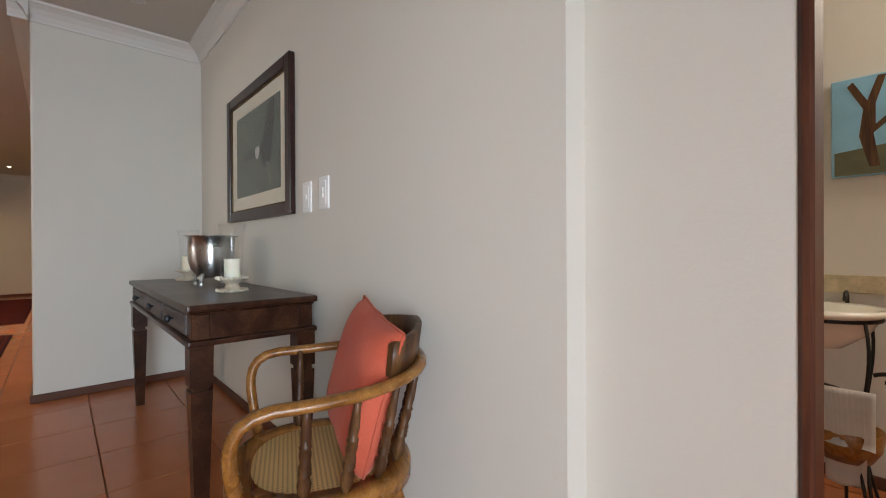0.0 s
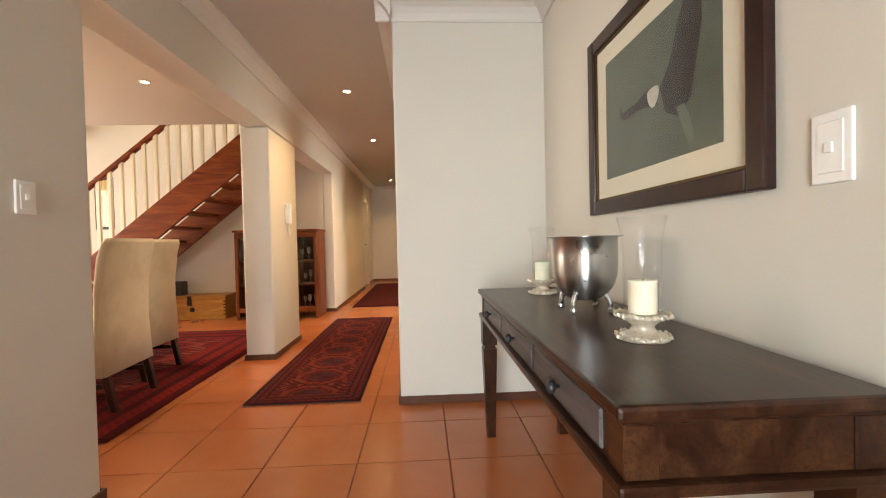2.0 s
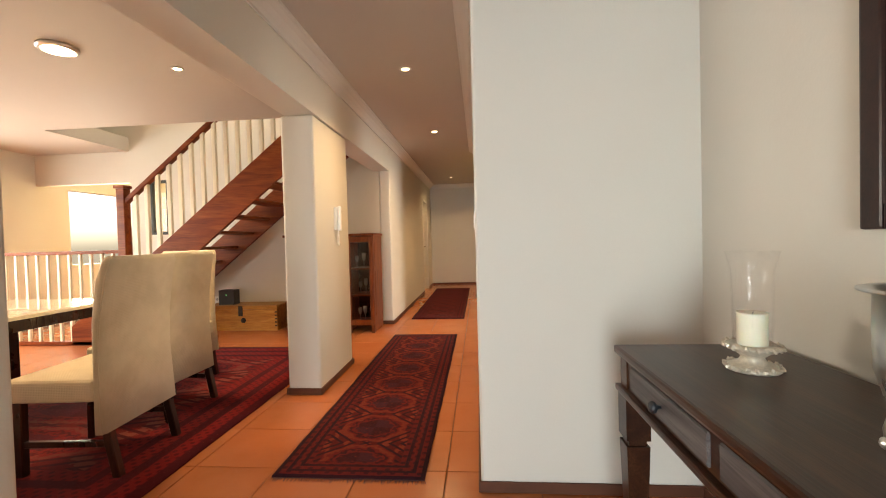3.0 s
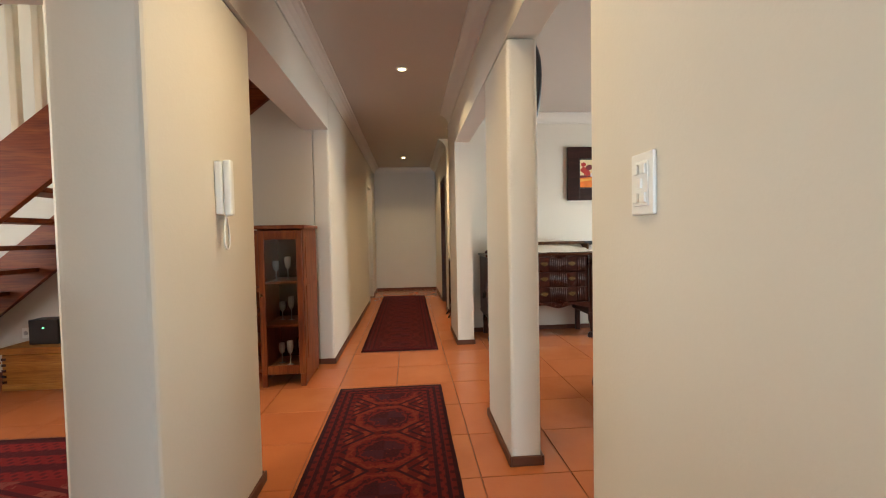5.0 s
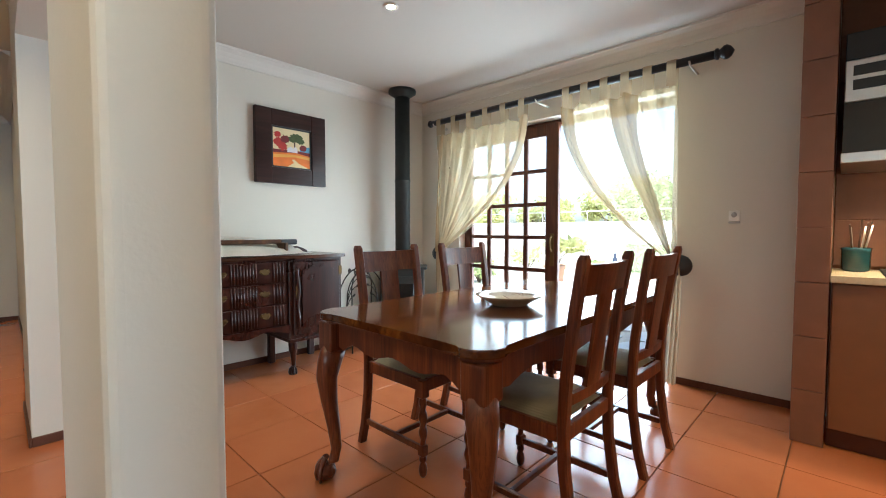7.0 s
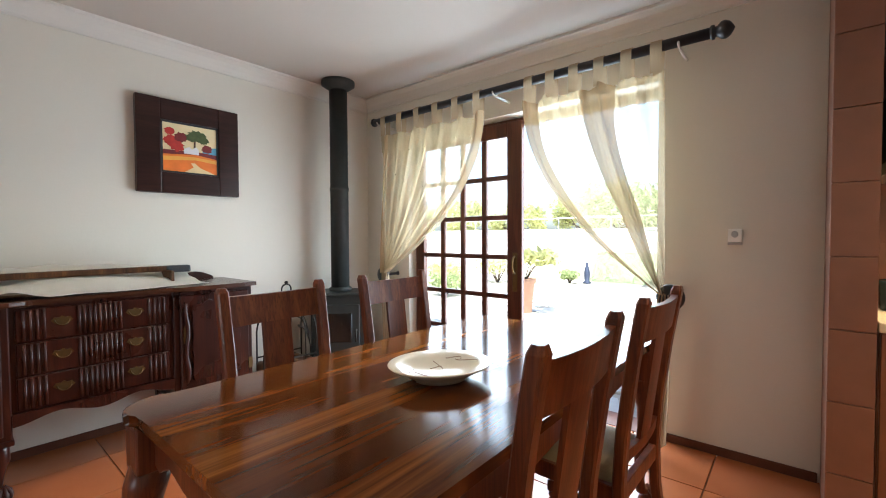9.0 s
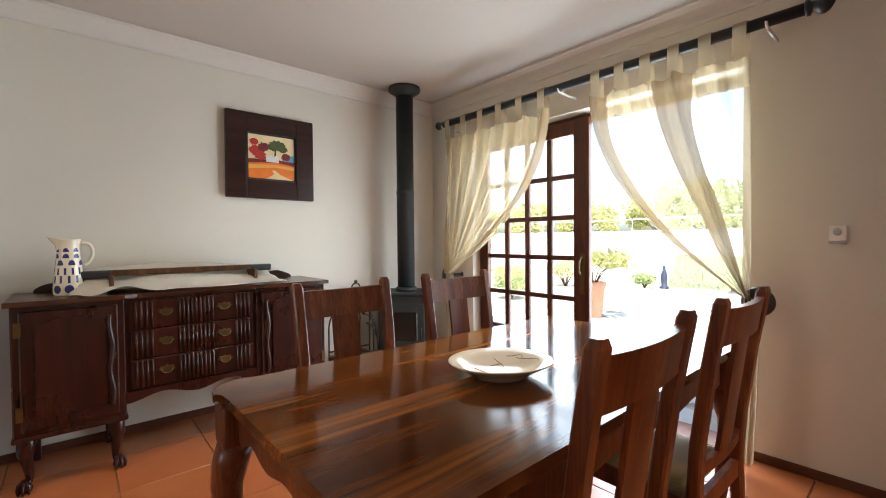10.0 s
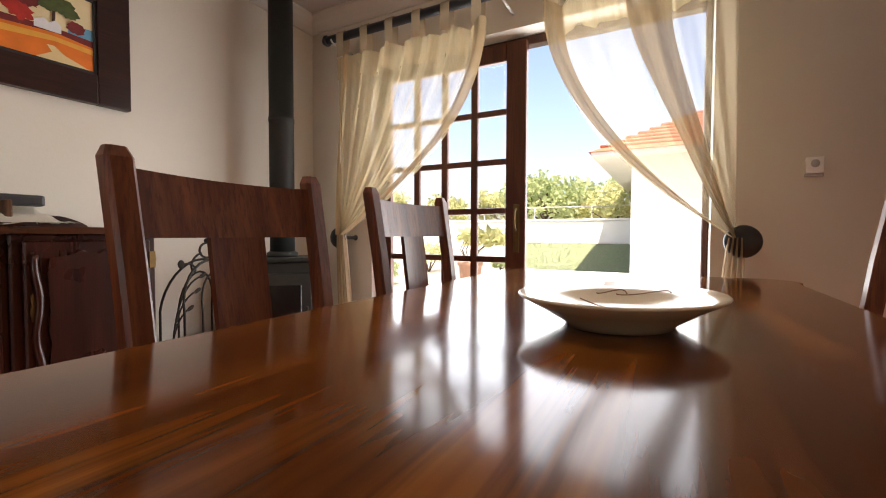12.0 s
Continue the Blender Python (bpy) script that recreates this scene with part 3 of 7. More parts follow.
def patio_door():
    d = thing("door_4", pose(0, 0, 0), "wooden sliding patio door with small panes, half open", "door")
    tagged(d, kind="structure")
    part("jamb", boxes((3.87, 3.94, 7.077, 7.107, -0.02, 2.138), bev=0.005), DOORW, d)
    part("jamb", boxes((3.87, 3.94, 9.11, 9.158, -0.02, 2.138), bev=0.005), DOORW, d)
    part("head", boxes((3.87, 3.94, 7.107, 9.11, 2.085, 2.138), bev=0.005), DOORW, d)
    part("sill", boxes((3.745, 3.97, 7.077, 9.158, -0.05, 0.004), bev=0.006), SKIRT, d)
    y0, y1, z0, z1 = 8.04, 9.15, 0.01, 2.105
    leaf = part("leaf", boxes((3.825, 3.868, y0, y0 + 0.13, z0, z1), (3.825, 3.868, y1 - 0.1, y1, z0, z1), (3.827, 3.866, y0 + 0.13, y1 - 0.1, z0, z0 + 0.12), (3.827, 3.866, y0 + 0.13, y1 - 0.1, z1 - 0.11, z1), bev=0.005), DOORW, d, "meranti leaf with a grid of panes")
    gy0, gy1, gz0, gz1 = y0 + 0.13, y1 - 0.1, z0 + 0.12, z1 - 0.11
    for i in range(1, 4):
        y = gy0 + (gy1 - gy0) * i / 4
        part("muntin", boxes((3.831, 3.862, y - 0.024, y + 0.024, gz0, gz1), bev=0.009, seg=2), DOORW, leaf)
    for j in range(1, 6):
        z = gz0 + (gz1 - gz0) * j / 6
        part("muntin", boxes((3.833, 3.860, gy0, gy1, z - 0.02, z + 0.02), bev=0.008, seg=2), DOORW, leaf)
    for i in range(4):
        for j in range(6):
            a, b = gy0 + (gy1 - gy0) * i / 4, gz0 + (gz1 - gz0) * j / 6
            p = part("pane", boxes((3.845, 3.848, a + 0.02, a + (gy1 - gy0) / 4 - 0.02, b + 0.017, b + (gz1 - gz0) / 6 - 0.017)), PANE, leaf)
            p.visible_shadow = False
    h = part("handle", boxes((3.817, 3.825, y0 + 0.035, y0 + 0.075, 0.80, 1.10), bev=0.003), BRASS, leaf, "brass lock plate with a pull handle")
    part("pull", tube(bmesh.new(), bez((3.819, y0 + 0.055, 1.07), (3.765, y0 + 0.055, 1.07), (3.765, y0 + 0.055, 0.94), (3.819, y0 + 0.055, 0.94)), 0.008), BRASS, leaf)


patio_door()


def slim_window():
    w = thing("window_1", pose(-4.16, 8.72, 1.725), "slim dark-framed window beside the stairs", "window")
    tagged(w, kind="structure")
    part("window_frame", boxes((-0.138, -0.1, -0.02, 0.03, -0.393, 0.393), (0.1, 0.138, -0.02, 0.03, -0.393, 0.393), (-0.1, 0.1, -0.02, 0.03, -0.393, -0.35), (-0.1, 0.1, -0.02, 0.03, 0.35, 0.393), bev=0.004), BLACK, w)
    part("pane", boxes((-0.1, 0.1, 0.0, 0.004, -0.35, 0.35)), PANE, w).visible_shadow = False


slim_window()


def downlight(x, y, power=4.0, warm=WARM):
    d = thing("downlight", pose(x, y, TOP), "small round recessed ceiling spot, lit", "lamp", "ceiling spots")
    part("trim_ring", lathe(bmesh.new(), [(0.032, -0.004), (0.034, -0.009), (0.046, -0.006), (0.048, -0.0005)], 24), CORN, d)
    part("bulb", lathe(bmesh.new(), [(0.0005, -0.007), (0.018, -0.0065), (0.031, -0.003)], 20), BULB, d, "glowing halogen bulb")
    lamp("downlight_beam", "AREA", power, warm, look((x, y, TOP - 0.012), (x, y, 0)), 0.06, None, 125)


for x, y, p in ((-0.135, 6.37, 3.4), (-0.11, 8.40, 3.0), (0.485, 10.38, 4.2), (-0.155, 12.48, 2.4)):
    downlight(x, y, p)
downlight(2.085, 8.28, 3.0, (1.0, 0.85, 0.66))
downlight(-1.90, 6.10, 3)


def ceiling_lamp(x, y):
    d = thing("ceiling_lamp", pose(x, y, TOP), "round white flush ceiling lamp, lit, with a chrome rim", "lamp")
    part("rim", lathe(bmesh.new(), [(0.118, -0.0005), (0.12, -0.012), (0.112, -0.022), (0.098, -0.024)], 32), CHROME, d, "thin chrome rim")
    part("diffuser", lathe(bmesh.new(), [(0.0005, -0.034), (0.05, -0.032), (0.085, -0.026), (0.1, -0.018)], 28), BULB, d, "glowing white diffuser")
    lamp("ceiling_lamp_beam", "AREA", 4, WARM, look((x, y, TOP - 0.04), (x, y, 0)), 0.16, None, 150)


ceiling_lamp(-2.44, 5.65)


def unlit_spot(x, y):
    d = thing("downlight", pose(x, y, TOP), "small round recessed ceiling spot, unlit", "lamp", "ceiling spots")
    part("trim_ring", lathe(bmesh.new(), [(0.032, -0.004), (0.034, -0.009), (0.046, -0.006), (0.048, -0.0005)], 24), CHROME, d)
    part("bulb", lathe(bmesh.new(), [(0.0005, -0.003), (0.018, -0.0035), (0.031, -0.002)], 20), GREYP, d, "dull grey bulb")


unlit_spot(0.915, 4.31)


# ---- entrance ----
def framed_picture():
    p = thing("framed_print", pose(1.385, 3.543, 1.537), "dark-framed print of a pale-headed dark form on green", "picture")
    W, H, f = 0.505, 0.388, 0.06
    prof = lambda a, b, c, d: boxes((-0.032, -0.001, a, b, c, d), bev=0.007, seg=2)
    part("frame", boxes((-0.032, -0.001, -W, -W + f, -H, H), (-0.032, -0.001, W - f, W, -H, H), (-0.031, -0.001, -W + f, W - f, -H, -H + f), (-0.031, -0.001, -W + f, W - f, H - f, H), bev=0.007, seg=2), FRAMEW, p)
    part("slip", boxes((-0.020, -0.003, -W + f, -W + f + 0.008, -H + f, H - f), (-0.020, -0.003, W - f - 0.008, W - f, -H + f, H - f), (-0.020, -0.003, -W + f, W - f, -H + f, -H + f + 0.008), (-0.020, -0.003, -W + f, W - f, H - f - 0.008, H - f)), BRASS, p)
    part("mat", boxes((-0.012, -0.002, -W + f, W - f, -H + f, H - f)), MATB, p, "cream card mount")
    a, b = W - 0.155, H - 0.145
    part("print", boxes((-0.014, -0.012, -a, a, -b, b)), PRINTG, p, "dark green print")

    def blob(pts, x):
        bm = bmesh.new()
        prism(bm, pts, 0, x - 0.0008, x)
        return bm
    # a plain soaring form: dark wing, pale head, branch
    wing = [(-0.06, 0.0), (-0.12, 0.07), (-0.16, 0.17), (-0.20, 0.23), (-0.27, 0.232), (-0.27, 0.12), (-0.24, 0.0), (-0.22, -0.08), (-0.16, -0.12), (-0.09, -0.09)]
    part("dark_shape", blob(wing, -0.0145), INKD, p)
    part("pale_shape", blob([(0.036 * math.cos(q) - 0.018, 0.034 * math.sin(q) - 0.008 + 0.008 * math.cos(2 * q)) for q in (2 * math.pi * k / 18 for k in range(18))], -0.0155), PALEW, p)
    part("dark_shape", blob([(0.02, 0.02), (0.10, 0.0), (0.20, -0.005), (0.215, 0.03), (0.22, -0.02), (0.17, -0.04), (0.06, -0.03), (-0.05, -0.05)], -0.0152), INKD, p)
    part("pale_shape", blob([(-0.19, -0.09), (-0.15, -0.09), (-0.18, -0.16), (-0.21, -0.22), (-0.24, -0.2), (-0.22, -0.14)], -0.0157), PALEG, p)
    part("glazing", boxes((-0.019, -0.0175, -W + f, W - f, -H + f, H - f)), PICG, p).visible_shadow = False


MATB = plain("cream_mount_card", (0.66, 0.60, 0.47), 0.8, 0, 0.02)
PALEW = plain("off_white_print", (0.50, 0.48, 0.42), 0.7, 0, 0.3, 40)
PALEG = plain("pale_grey_print", (0.13, 0.155, 0.12), 0.7, 0, 0.3, 30)
INKD = plain("dark_print", (0.028, 0.027, 0.026), 0.7, 0, 0.3, 20)
PRINTG = plain("green_print", (0.085, 0.105, 0.080), 0.65, 0, 0.45, 5)
framed_picture()


def tapered_leg(bm, x, y, z0, z1, a, b):
    """A square leg with a block, a notch and a taper to the foot."""
    for (w0, q0), (w1, q1) in (((b, z0), (a, z1 - 0.16)), ((a * 0.78, z1 - 0.16), (a * 0.78, z1 - 0.14)), ((a * 1.05, z1 - 0.14), (a * 1.05, z1))):
        lo = [bm.verts.new((x + sx * w0, y + sy * w0, q0)) for sx, sy in ((-1, -1), (1, -1), (1, 1), (-1, 1))]
        hi = [bm.verts.new((x + sx * w1, y + sy * w1, q1)) for sx, sy in ((-1, -1), (1, -1), (1, 1), (-1, 1))]
        bm.faces.new(lo[::-1]), bm.faces.new(hi)
        for i in range(4):
            bm.faces.new((lo[i], lo[(i + 1) % 4], hi[(i + 1) % 4], hi[i]))
    return bm


def console():
    x0, x1, y0, y1, h = 0.868, 1.352, 2.745, 4.39, 0.785
    c = thing("console_table", pose(0, 0, 0), "dark brown wooden console table with three small drawers", "table")
    part("tabletop", boxes((x0, x1, y0, y1, h - 0.026, h), bev=0.008, seg=2), CONS, c)
    part("top_moulding", boxes((x0 + 0.012, x1 - 0.01, y0 + 0.012, y1 - 0.012, h - 0.036, h - 0.026), bev=0.004), CONS, c)
    ix0, ix1, iy0, iy1 = x0 + 0.022, x1 - 0.022, y0 + 0.022, y1 - 0.022
    zb = h - 0.036
    part("apron", boxes((ix0, ix0 + 0.02, iy0, iy1, zb - 0.092, zb), (ix1 - 0.02, ix1, iy0, iy1, zb - 0.092, zb), (ix0 + 0.02, ix1 - 0.02, iy0, iy0 + 0.02, zb - 0.092, zb), (ix0 + 0.02, ix1 - 0.02, iy1 - 0.02, iy1, zb - 0.092, zb)), CONS, c)
    for sy in (iy0 - 0.005, iy1 - 0.055):
        for sx in (ix0 - 0.005, ix1 - 0.055):
            part("corner_post", boxes((sx, sx + 0.06, sy, sy + 0.06, zb - 0.092, zb), bev=0.003), CONS, c)
    part("lower_moulding", boxes((x0 + 0.002, x1 - 0.002, y0 + 0.002, y1 - 0.002, zb - 0.114, zb - 0.092), bev=0.007, seg=2), CONS, c)
    for lx in (x0 + 0.048, x1 - 0.048):
        for ly in (y0 + 0.048, y1 - 0.048):
            part("leg", tapered_leg(bmesh.new(), lx, ly, 0, zb - 0.114, 0.036, 0.022), CONS, c)
    n, a = 3, iy0 + 0.065
    w = (iy1 - iy0 - 0.13) / n
    for i in range(n):
        d = part("drawer", boxes((ix0 - 0.006, ix0 + 0.01, a + w * i + 0.02, a + w * (i + 1) - 0.02, zb - 0.084, zb - 0.008), bev=0.004), CONSD, c, "slate-grey worn drawer front")
        part("knob", lathe(bmesh.new(), [(0.004, 0), (0.006, 0.01), (0.015, 0.016), (0.017, 0.024), (0.010, 0.032), (0.0005, 0.034)], 14, m=Matrix.Translation((ix0 - 0.005, a + w * (i + 0.5), zb - 0.046)) @ pose(0, 0, 0, 0, -90, 0)), RODB, d, "dark turned knob")


console()


def candle_vase(x, y, z):
    v = thing("candle_holder", pose(x, y, z), "glass hurricane candle holder on a shell-covered silver foot", "candle holder", "hurricane candles")
    r = random.Random(5)
    bm = lathe(bmesh.new(), [(0.0005, 0), (0.062, 0), (0.066, 0.006), (0.055, 0.014), (0.034, 0.02), (0.026, 0.034), (0.04, 0.046), (0.064, 0.058), (0.068, 0.066), (0.0005, 0.064)], 28)
    part("foot", bm, SHELL, v, "pale shell-crusted foot")
    for zz, rad, n in ((0.008, 0.064, 22), (0.062, 0.066, 22)):
        for i in range(n):
            bm = bmesh.new()
            a = 2 * math.pi * i / n + r.random() * 0.1
            bmesh.ops.create_icosphere(bm, subdivisions=1, radius=0.0085 + 0.002 * r.random(), matrix=Matrix.Translation((rad * math.cos(a), rad * math.sin(a), zz + 0.003 * r.random())) @ pose(0, 0, 0, r.random() * 90, r.random() * 90, 0) @ Matrix.Diagonal((1, 0.7, 0.5, 1)))
            part("shell", bm, SHELL, v)
    part("candle", lathe(bmesh.new(), [(0.034, 0.066), (0.035, 0.07), (0.035, 0.148), (0.037, 0.153), (0.032, 0.15), (0.02, 0.143), (0.0005, 0.142)], 24), WAX, v, "ivory pillar candle, burnt down a little")
    part("wick", tube(bmesh.new(), [(0, 0, 0.142), (0.001, 0, 0.15), (0.003, 0, 0.155)], 0.0012, 5), RODB, v)
    part("glass_shade", lathe(bmesh.new(), [(0.046, 0.068), (0.047, 0.2), (0.049, 0.26), (0.062, 0.315), (0.0605, 0.316), (0.0465, 0.26), (0.0445, 0.2), (0.0435, 0.068)], 32), GLASS, v).visible_shadow = False


SHELL = plain("shell_crust", (0.60, 0.52, 0.41), 0.3, 0.25, 0.4, 90)
candle_vase(1.145, 4.115, 0.785)
candle_vase(1.135, 3.17, 0.785)


def steel_pot():
    p = thing("steel_bowl", pose(1.155, 3.61, 0.785), "polished steel bowl on three cast feet, reddish sheen", "bowl")
    prof = [(0.0005, 0.038), (0.04, 0.042), (0.075, 0.06), (0.1, 0.095), (0.112, 0.14), (0.114, 0.2), (0.113, 0.262), (0.132, 0.266), (0.133, 0.27), (0.111, 0.269), (0.110, 0.2), (0.108, 0.14), (0.096, 0.1), (0.07, 0.065), (0.0005, 0.046)]
    part("body", lathe(bmesh.new(), prof, 40), STEEL, p)
    for k in range(4):
        a = radians(45 + 90 * k)
        c, s = math.cos(a), math.sin(a)
        bm = tube(bmesh.new(), [(0.07 * c, 0.07 * s, 0.066), (0.086 * c, 0.086 * s, 0.055), (0.093 * c, 0.093 * s, 0.035), (0.092 * c, 0.092 * s, 0.016)], [0.010, 0.011, 0.008, 0.007], 8)
        bmesh.ops.create_uvsphere(bm, u_segments=12, v_segments=8, radius=0.0115, matrix=Matrix.Translation((0.094 * c, 0.094 * s, 0.0115)))
        part("foot", bm, STEEL, p)


steel_pot()


def spindle(bm, p0, p1, r=0.013):
    """A turned spindle between two points, with rings and swellings."""
    p0, p1 = Vector(p0), Vector(p1)
    prof = [(0, 0.75), (0.06, 0.75), (0.12, 1.25), (0.2, 1.35), (0.27, 0.9), (0.30, 1.3), (0.315, 0.85), (0.34, 1.3), (0.355, 0.85), (0.38, 1.25), (0.42, 0.9), (0.5, 1.2), (0.56, 0.95), (0.58, 1.25), (0.6, 0.9), (0.7, 1.05), (0.85, 0.8), (1, 0.7)]
    return tube(bm, [p0.lerp(p1, t) for t, k in prof], [r * k for t, k in prof], 8)


def armchair():
    """A bentwood captain's chair: local -y is the front."""
    ang = -112.0
    c = thing("armchair", pose(1.085, 2.175, 0, 0, 0, ang) @ Matrix.Diagonal((0.95, 0.95, 0.915, 1)), "honey oak bentwood armchair with a woven cane seat", "chair")
    # seat ring, horseshoe of bent oak
    zs = 0.45

    def ring(rx, ry, n=40):
        out = []
        for i in range(n):
            a = 2 * math.pi * i / n
            q = 0.8
            ca, sa = math.cos(a), math.sin(a)
            out.append((rx * math.copysign(abs(ca) ** q, ca), ry * math.copysign(abs(sa) ** q, sa)))
        return out
    outer, inner = ring(0.265, 0.255), ring(0.205, 0.19)
    bm = bmesh.new()
    lv = [[bm.verts.new((x, y, z)) for x, y in pts] for pts, z in ((outer, zs - 0.045), (outer, zs - 0.008), ([(x * 0.97, y * 0.97) for x, y in outer], zs), (inner, zs - 0.002), (inner, zs - 0.045))]
    for a, b in zip(lv, lv[1:] + lv[:1]):
        for i in range(40):
            bm.faces.new((a[i], a[(i + 1) % 40], b[(i + 1) % 40], b[i])).smooth = True
    part("seat_frame", bm, OAK, c)
    bm = bmesh.new()
    prism(bm, [(x * 1.01, y * 1.01) for x, y in inner], 2, zs - 0.012, zs - 0.006)
    part("cane_seat", bm, CANE, c, "open woven cane")
    # legs and stretchers
    feet = {}
    for sx, sy in ((-1, -1), (1, -1), (-1, 1), (1, 1)):
        top, foot = (sx * 0.19, sy * 0.18, zs - 0.045), (sx * 0.24, sy * 0.25, 0)
        feet[sx, sy] = (Vector(top), Vector(foot))
        part("leg", tube(bmesh.new(), [foot, Vector(foot).lerp(Vector(top), 0.15), Vector(foot).lerp(Vector(top), 0.5), Vector(foot).lerp(Vector(top), 0.55), Vector(foot).lerp(Vector(top), 0.85), top], [0.013, 0.016, 0.019, 0.015, 0.019, 0.015], 10), OAK, c)
    for a, b in (((-1, -1), (-1, 1)), ((1, -1), (1, 1))):
        pa, pb = feet[a][1].lerp(feet[a][0], 0.4), feet[b][1].lerp(feet[b][0], 0.4)
        part("stretcher", tube(bmesh.new(), [pa, pa.lerp(pb, 0.5), pb], [0.008, 0.013, 0.008], 8), OAK, c)
    part("stretcher", tube(bmesh.new(), [(-0.22, 0, 0.17), (0, 0, 0.17), (0.22, 0, 0.17)], [0.008, 0.013, 0.008], 8), OAK, c)
    # arm bow: rises from the seat front, runs back round behind the sitter
    za = 0.70

    def bow(s):
        up = bez((s * 0.255, -0.185, zs - 0.02), (s * 0.29, -0.21, zs + 0.12), (s * 0.30, -0.25, za - 0.01), (s * 0.29, -0.12, za), 8)
        back = bez((s * 0.29, -0.12, za), (s * 0.29, 0.05, za), (s * 0.29, 0.285, za + 0.03), (0, 0.29, za + 0.035), 10)
        return up + back[1:]
    left, right = bow(-1), bow(1)
    pts = left + right[::-1][1:]
    part("arm_bow", tube(bmesh.new(), pts, 0.02, 10, 0.8), OAK, c, "bent one-piece arm rail")
    # curved top board
    bm = bmesh.new()
    rows = []
    for k in range(17):
        a = radians(-62 + 124 * k / 16)
        x, y = 0.268 * math.sin(a), 0.04 + 0.245 * math.cos(a)
        top = za + 0.15 - 0.03 * abs(k - 8) / 8
        o, i = 1.0, 0.925
        rows.append([bm.verts.new(p) for p in ((x * o, 0.04 + (y - 0.04) * o, za + 0.03), (x * o * 1.04, 0.04 + (y - 0.04) * o * 1.06, top), (x * i * 1.04, 0.04 + (y - 0.04) * i * 1.06, top), (x * i, 0.04 + (y - 0.04) * i, za + 0.03))])
    for a, b in zip(rows, rows[1:]):
        for i in range(4):
            bm.faces.new((a[i], a[(i + 1) % 4], b[(i + 1) % 4], b[i])).smooth = True
    bm.faces.new(rows[0]), bm.faces.new(rows[-1][::-1])
    part("top_board", bm, OAKD, c, "curved oak top board")
    for deg in (-105, -75, -45, -20, 5, 30, 55, 80, 105):
        a = radians(deg)
        b = (0.235 * math.sin(a), 0.225 * math.cos(a), zs - 0.01)
        t = (0.285 * math.sin(a), 0.02 + 0.27 * math.cos(a), za + 0.02 * max(0, math.cos(a)))
        part("spindle", spindle(bmesh.new(), b, t), OAKD, c)
    return c


def cane():
    n = Nodes("woven_cane")
    x, y, z = n.xyz(n.scaled((1.0, 1.0, 1.0)))
    sx, sy = n.math("SINE", n.math("MULTIPLY", x, 520.0)), n.math("SINE", n.math("MULTIPLY", y, 520.0))
    hole = n.step(n.math("MULTIPLY", n.math("ADD", sx, 1.0), n.math("ADD", sy, 1.0)), 1.7, 2.6)
    c = n.mix(hole, (0.58, 0.38, 0.15), (0.10, 0.05, 0.02))
    n.bump(n.math("SUBTRACT", 1.0, hole), 0.6, 0.003)
    return n.done(c, 0.5)


CANE = cane()
armchair()


def cushion(name, m, w, h, d, material, label):
    """A plump square cushion in its local xz plane with pinched corners and a seam."""
    bm = bmesh.new()
    n = 18
    sides = []
    for s in (-1, 1):
        g = []
        for i in range(n + 1):
            row = []
            for j in range(n + 1):
                u, v = 2 * i / n - 1, 2 * j / n - 1
                puff = ((1 - u ** 4) * (1 - v ** 4)) ** 0.55
                pin = 1 - 0.07 * (1 - abs(u)) * abs(v) ** 3 - 0.0
                pin2 = 1 - 0.07 * (1 - abs(v)) * abs(u) ** 3
                wr = 0.006 * noise.noise((u * 3, v * 3, s))
                row.append(bm.verts.new((w / 2 * u * pin2, s * (d / 2 * puff + wr * puff), h / 2 * v * pin)))
            g.append(row)
        for i in range(n):
            for j in range(n):
                bm.faces.new((g[i][j], g[i + 1][j], g[i + 1][j + 1], g[i][j + 1])).smooth = True
        sides.append(g)
    bmesh.ops.remove_doubles(bm, verts=bm.verts, dist=0.0008)
    c = thing(name, m, label, "cushion")
    part("cover", bm, material, c)
    loop = [(-w / 2, 0, -h / 2), (w / 2, 0, -h / 2), (w / 2, 0, h / 2), (-w / 2, 0, h / 2), (-w / 2, 0, -h / 2)]
    pts = []
    for a, b in zip(loop, loop[1:]):
        for k in range(8):
            q = Vector(a).lerp(Vector(b), k / 8)
            e = 1 - 0.07 * (1 - abs(2 * k / 8 - 1))
            pts.append((q.x * (e if abs(a[0] - b[0]) < 1e-6 else 1), 0, q.z * (e if abs(a[2] - b[2]) < 1e-6 else 1)))
    pts.append(pts[0])
    part("piping", tube(bmesh.new(), pts, 0.004, 6), material, c)
    return c


cushion("cushion", pose(1.085, 2.175, 0, 0, 0, -112) @ Matrix.Diagonal((0.95, 0.95, 0.915, 1)) @ pose(0.0, 0.125, 0.665, -14, 8, 4), 0.43, 0.43, 0.14, CORAL, "coral red square cushion leaning on the armchair back")


def switch_plate(name, m, w, h, keys, label, group=""):
    """A wall plate in the local xz plane, facing -y."""
    s = thing(name, m, label, "switch", group)
    part("plate", boxes((-w / 2, w / 2, -0.009, 0, -h / 2, h / 2), bev=0.004, seg=2), PLAST, s)
    part("inner_plate", boxes((-w * 0.32, w * 0.32, -0.0115, -0.008, -h * 0.36, h * 0.36), bev=0.0015), PLAST, s)
    for kx, kz in keys:
        part("rocker", boxes((kx - 0.0085, kx + 0.0085, -0.0165, -0.011, kz - 0.0105, kz + 0.0105), bev=0.003, seg=2), PLAST, s)


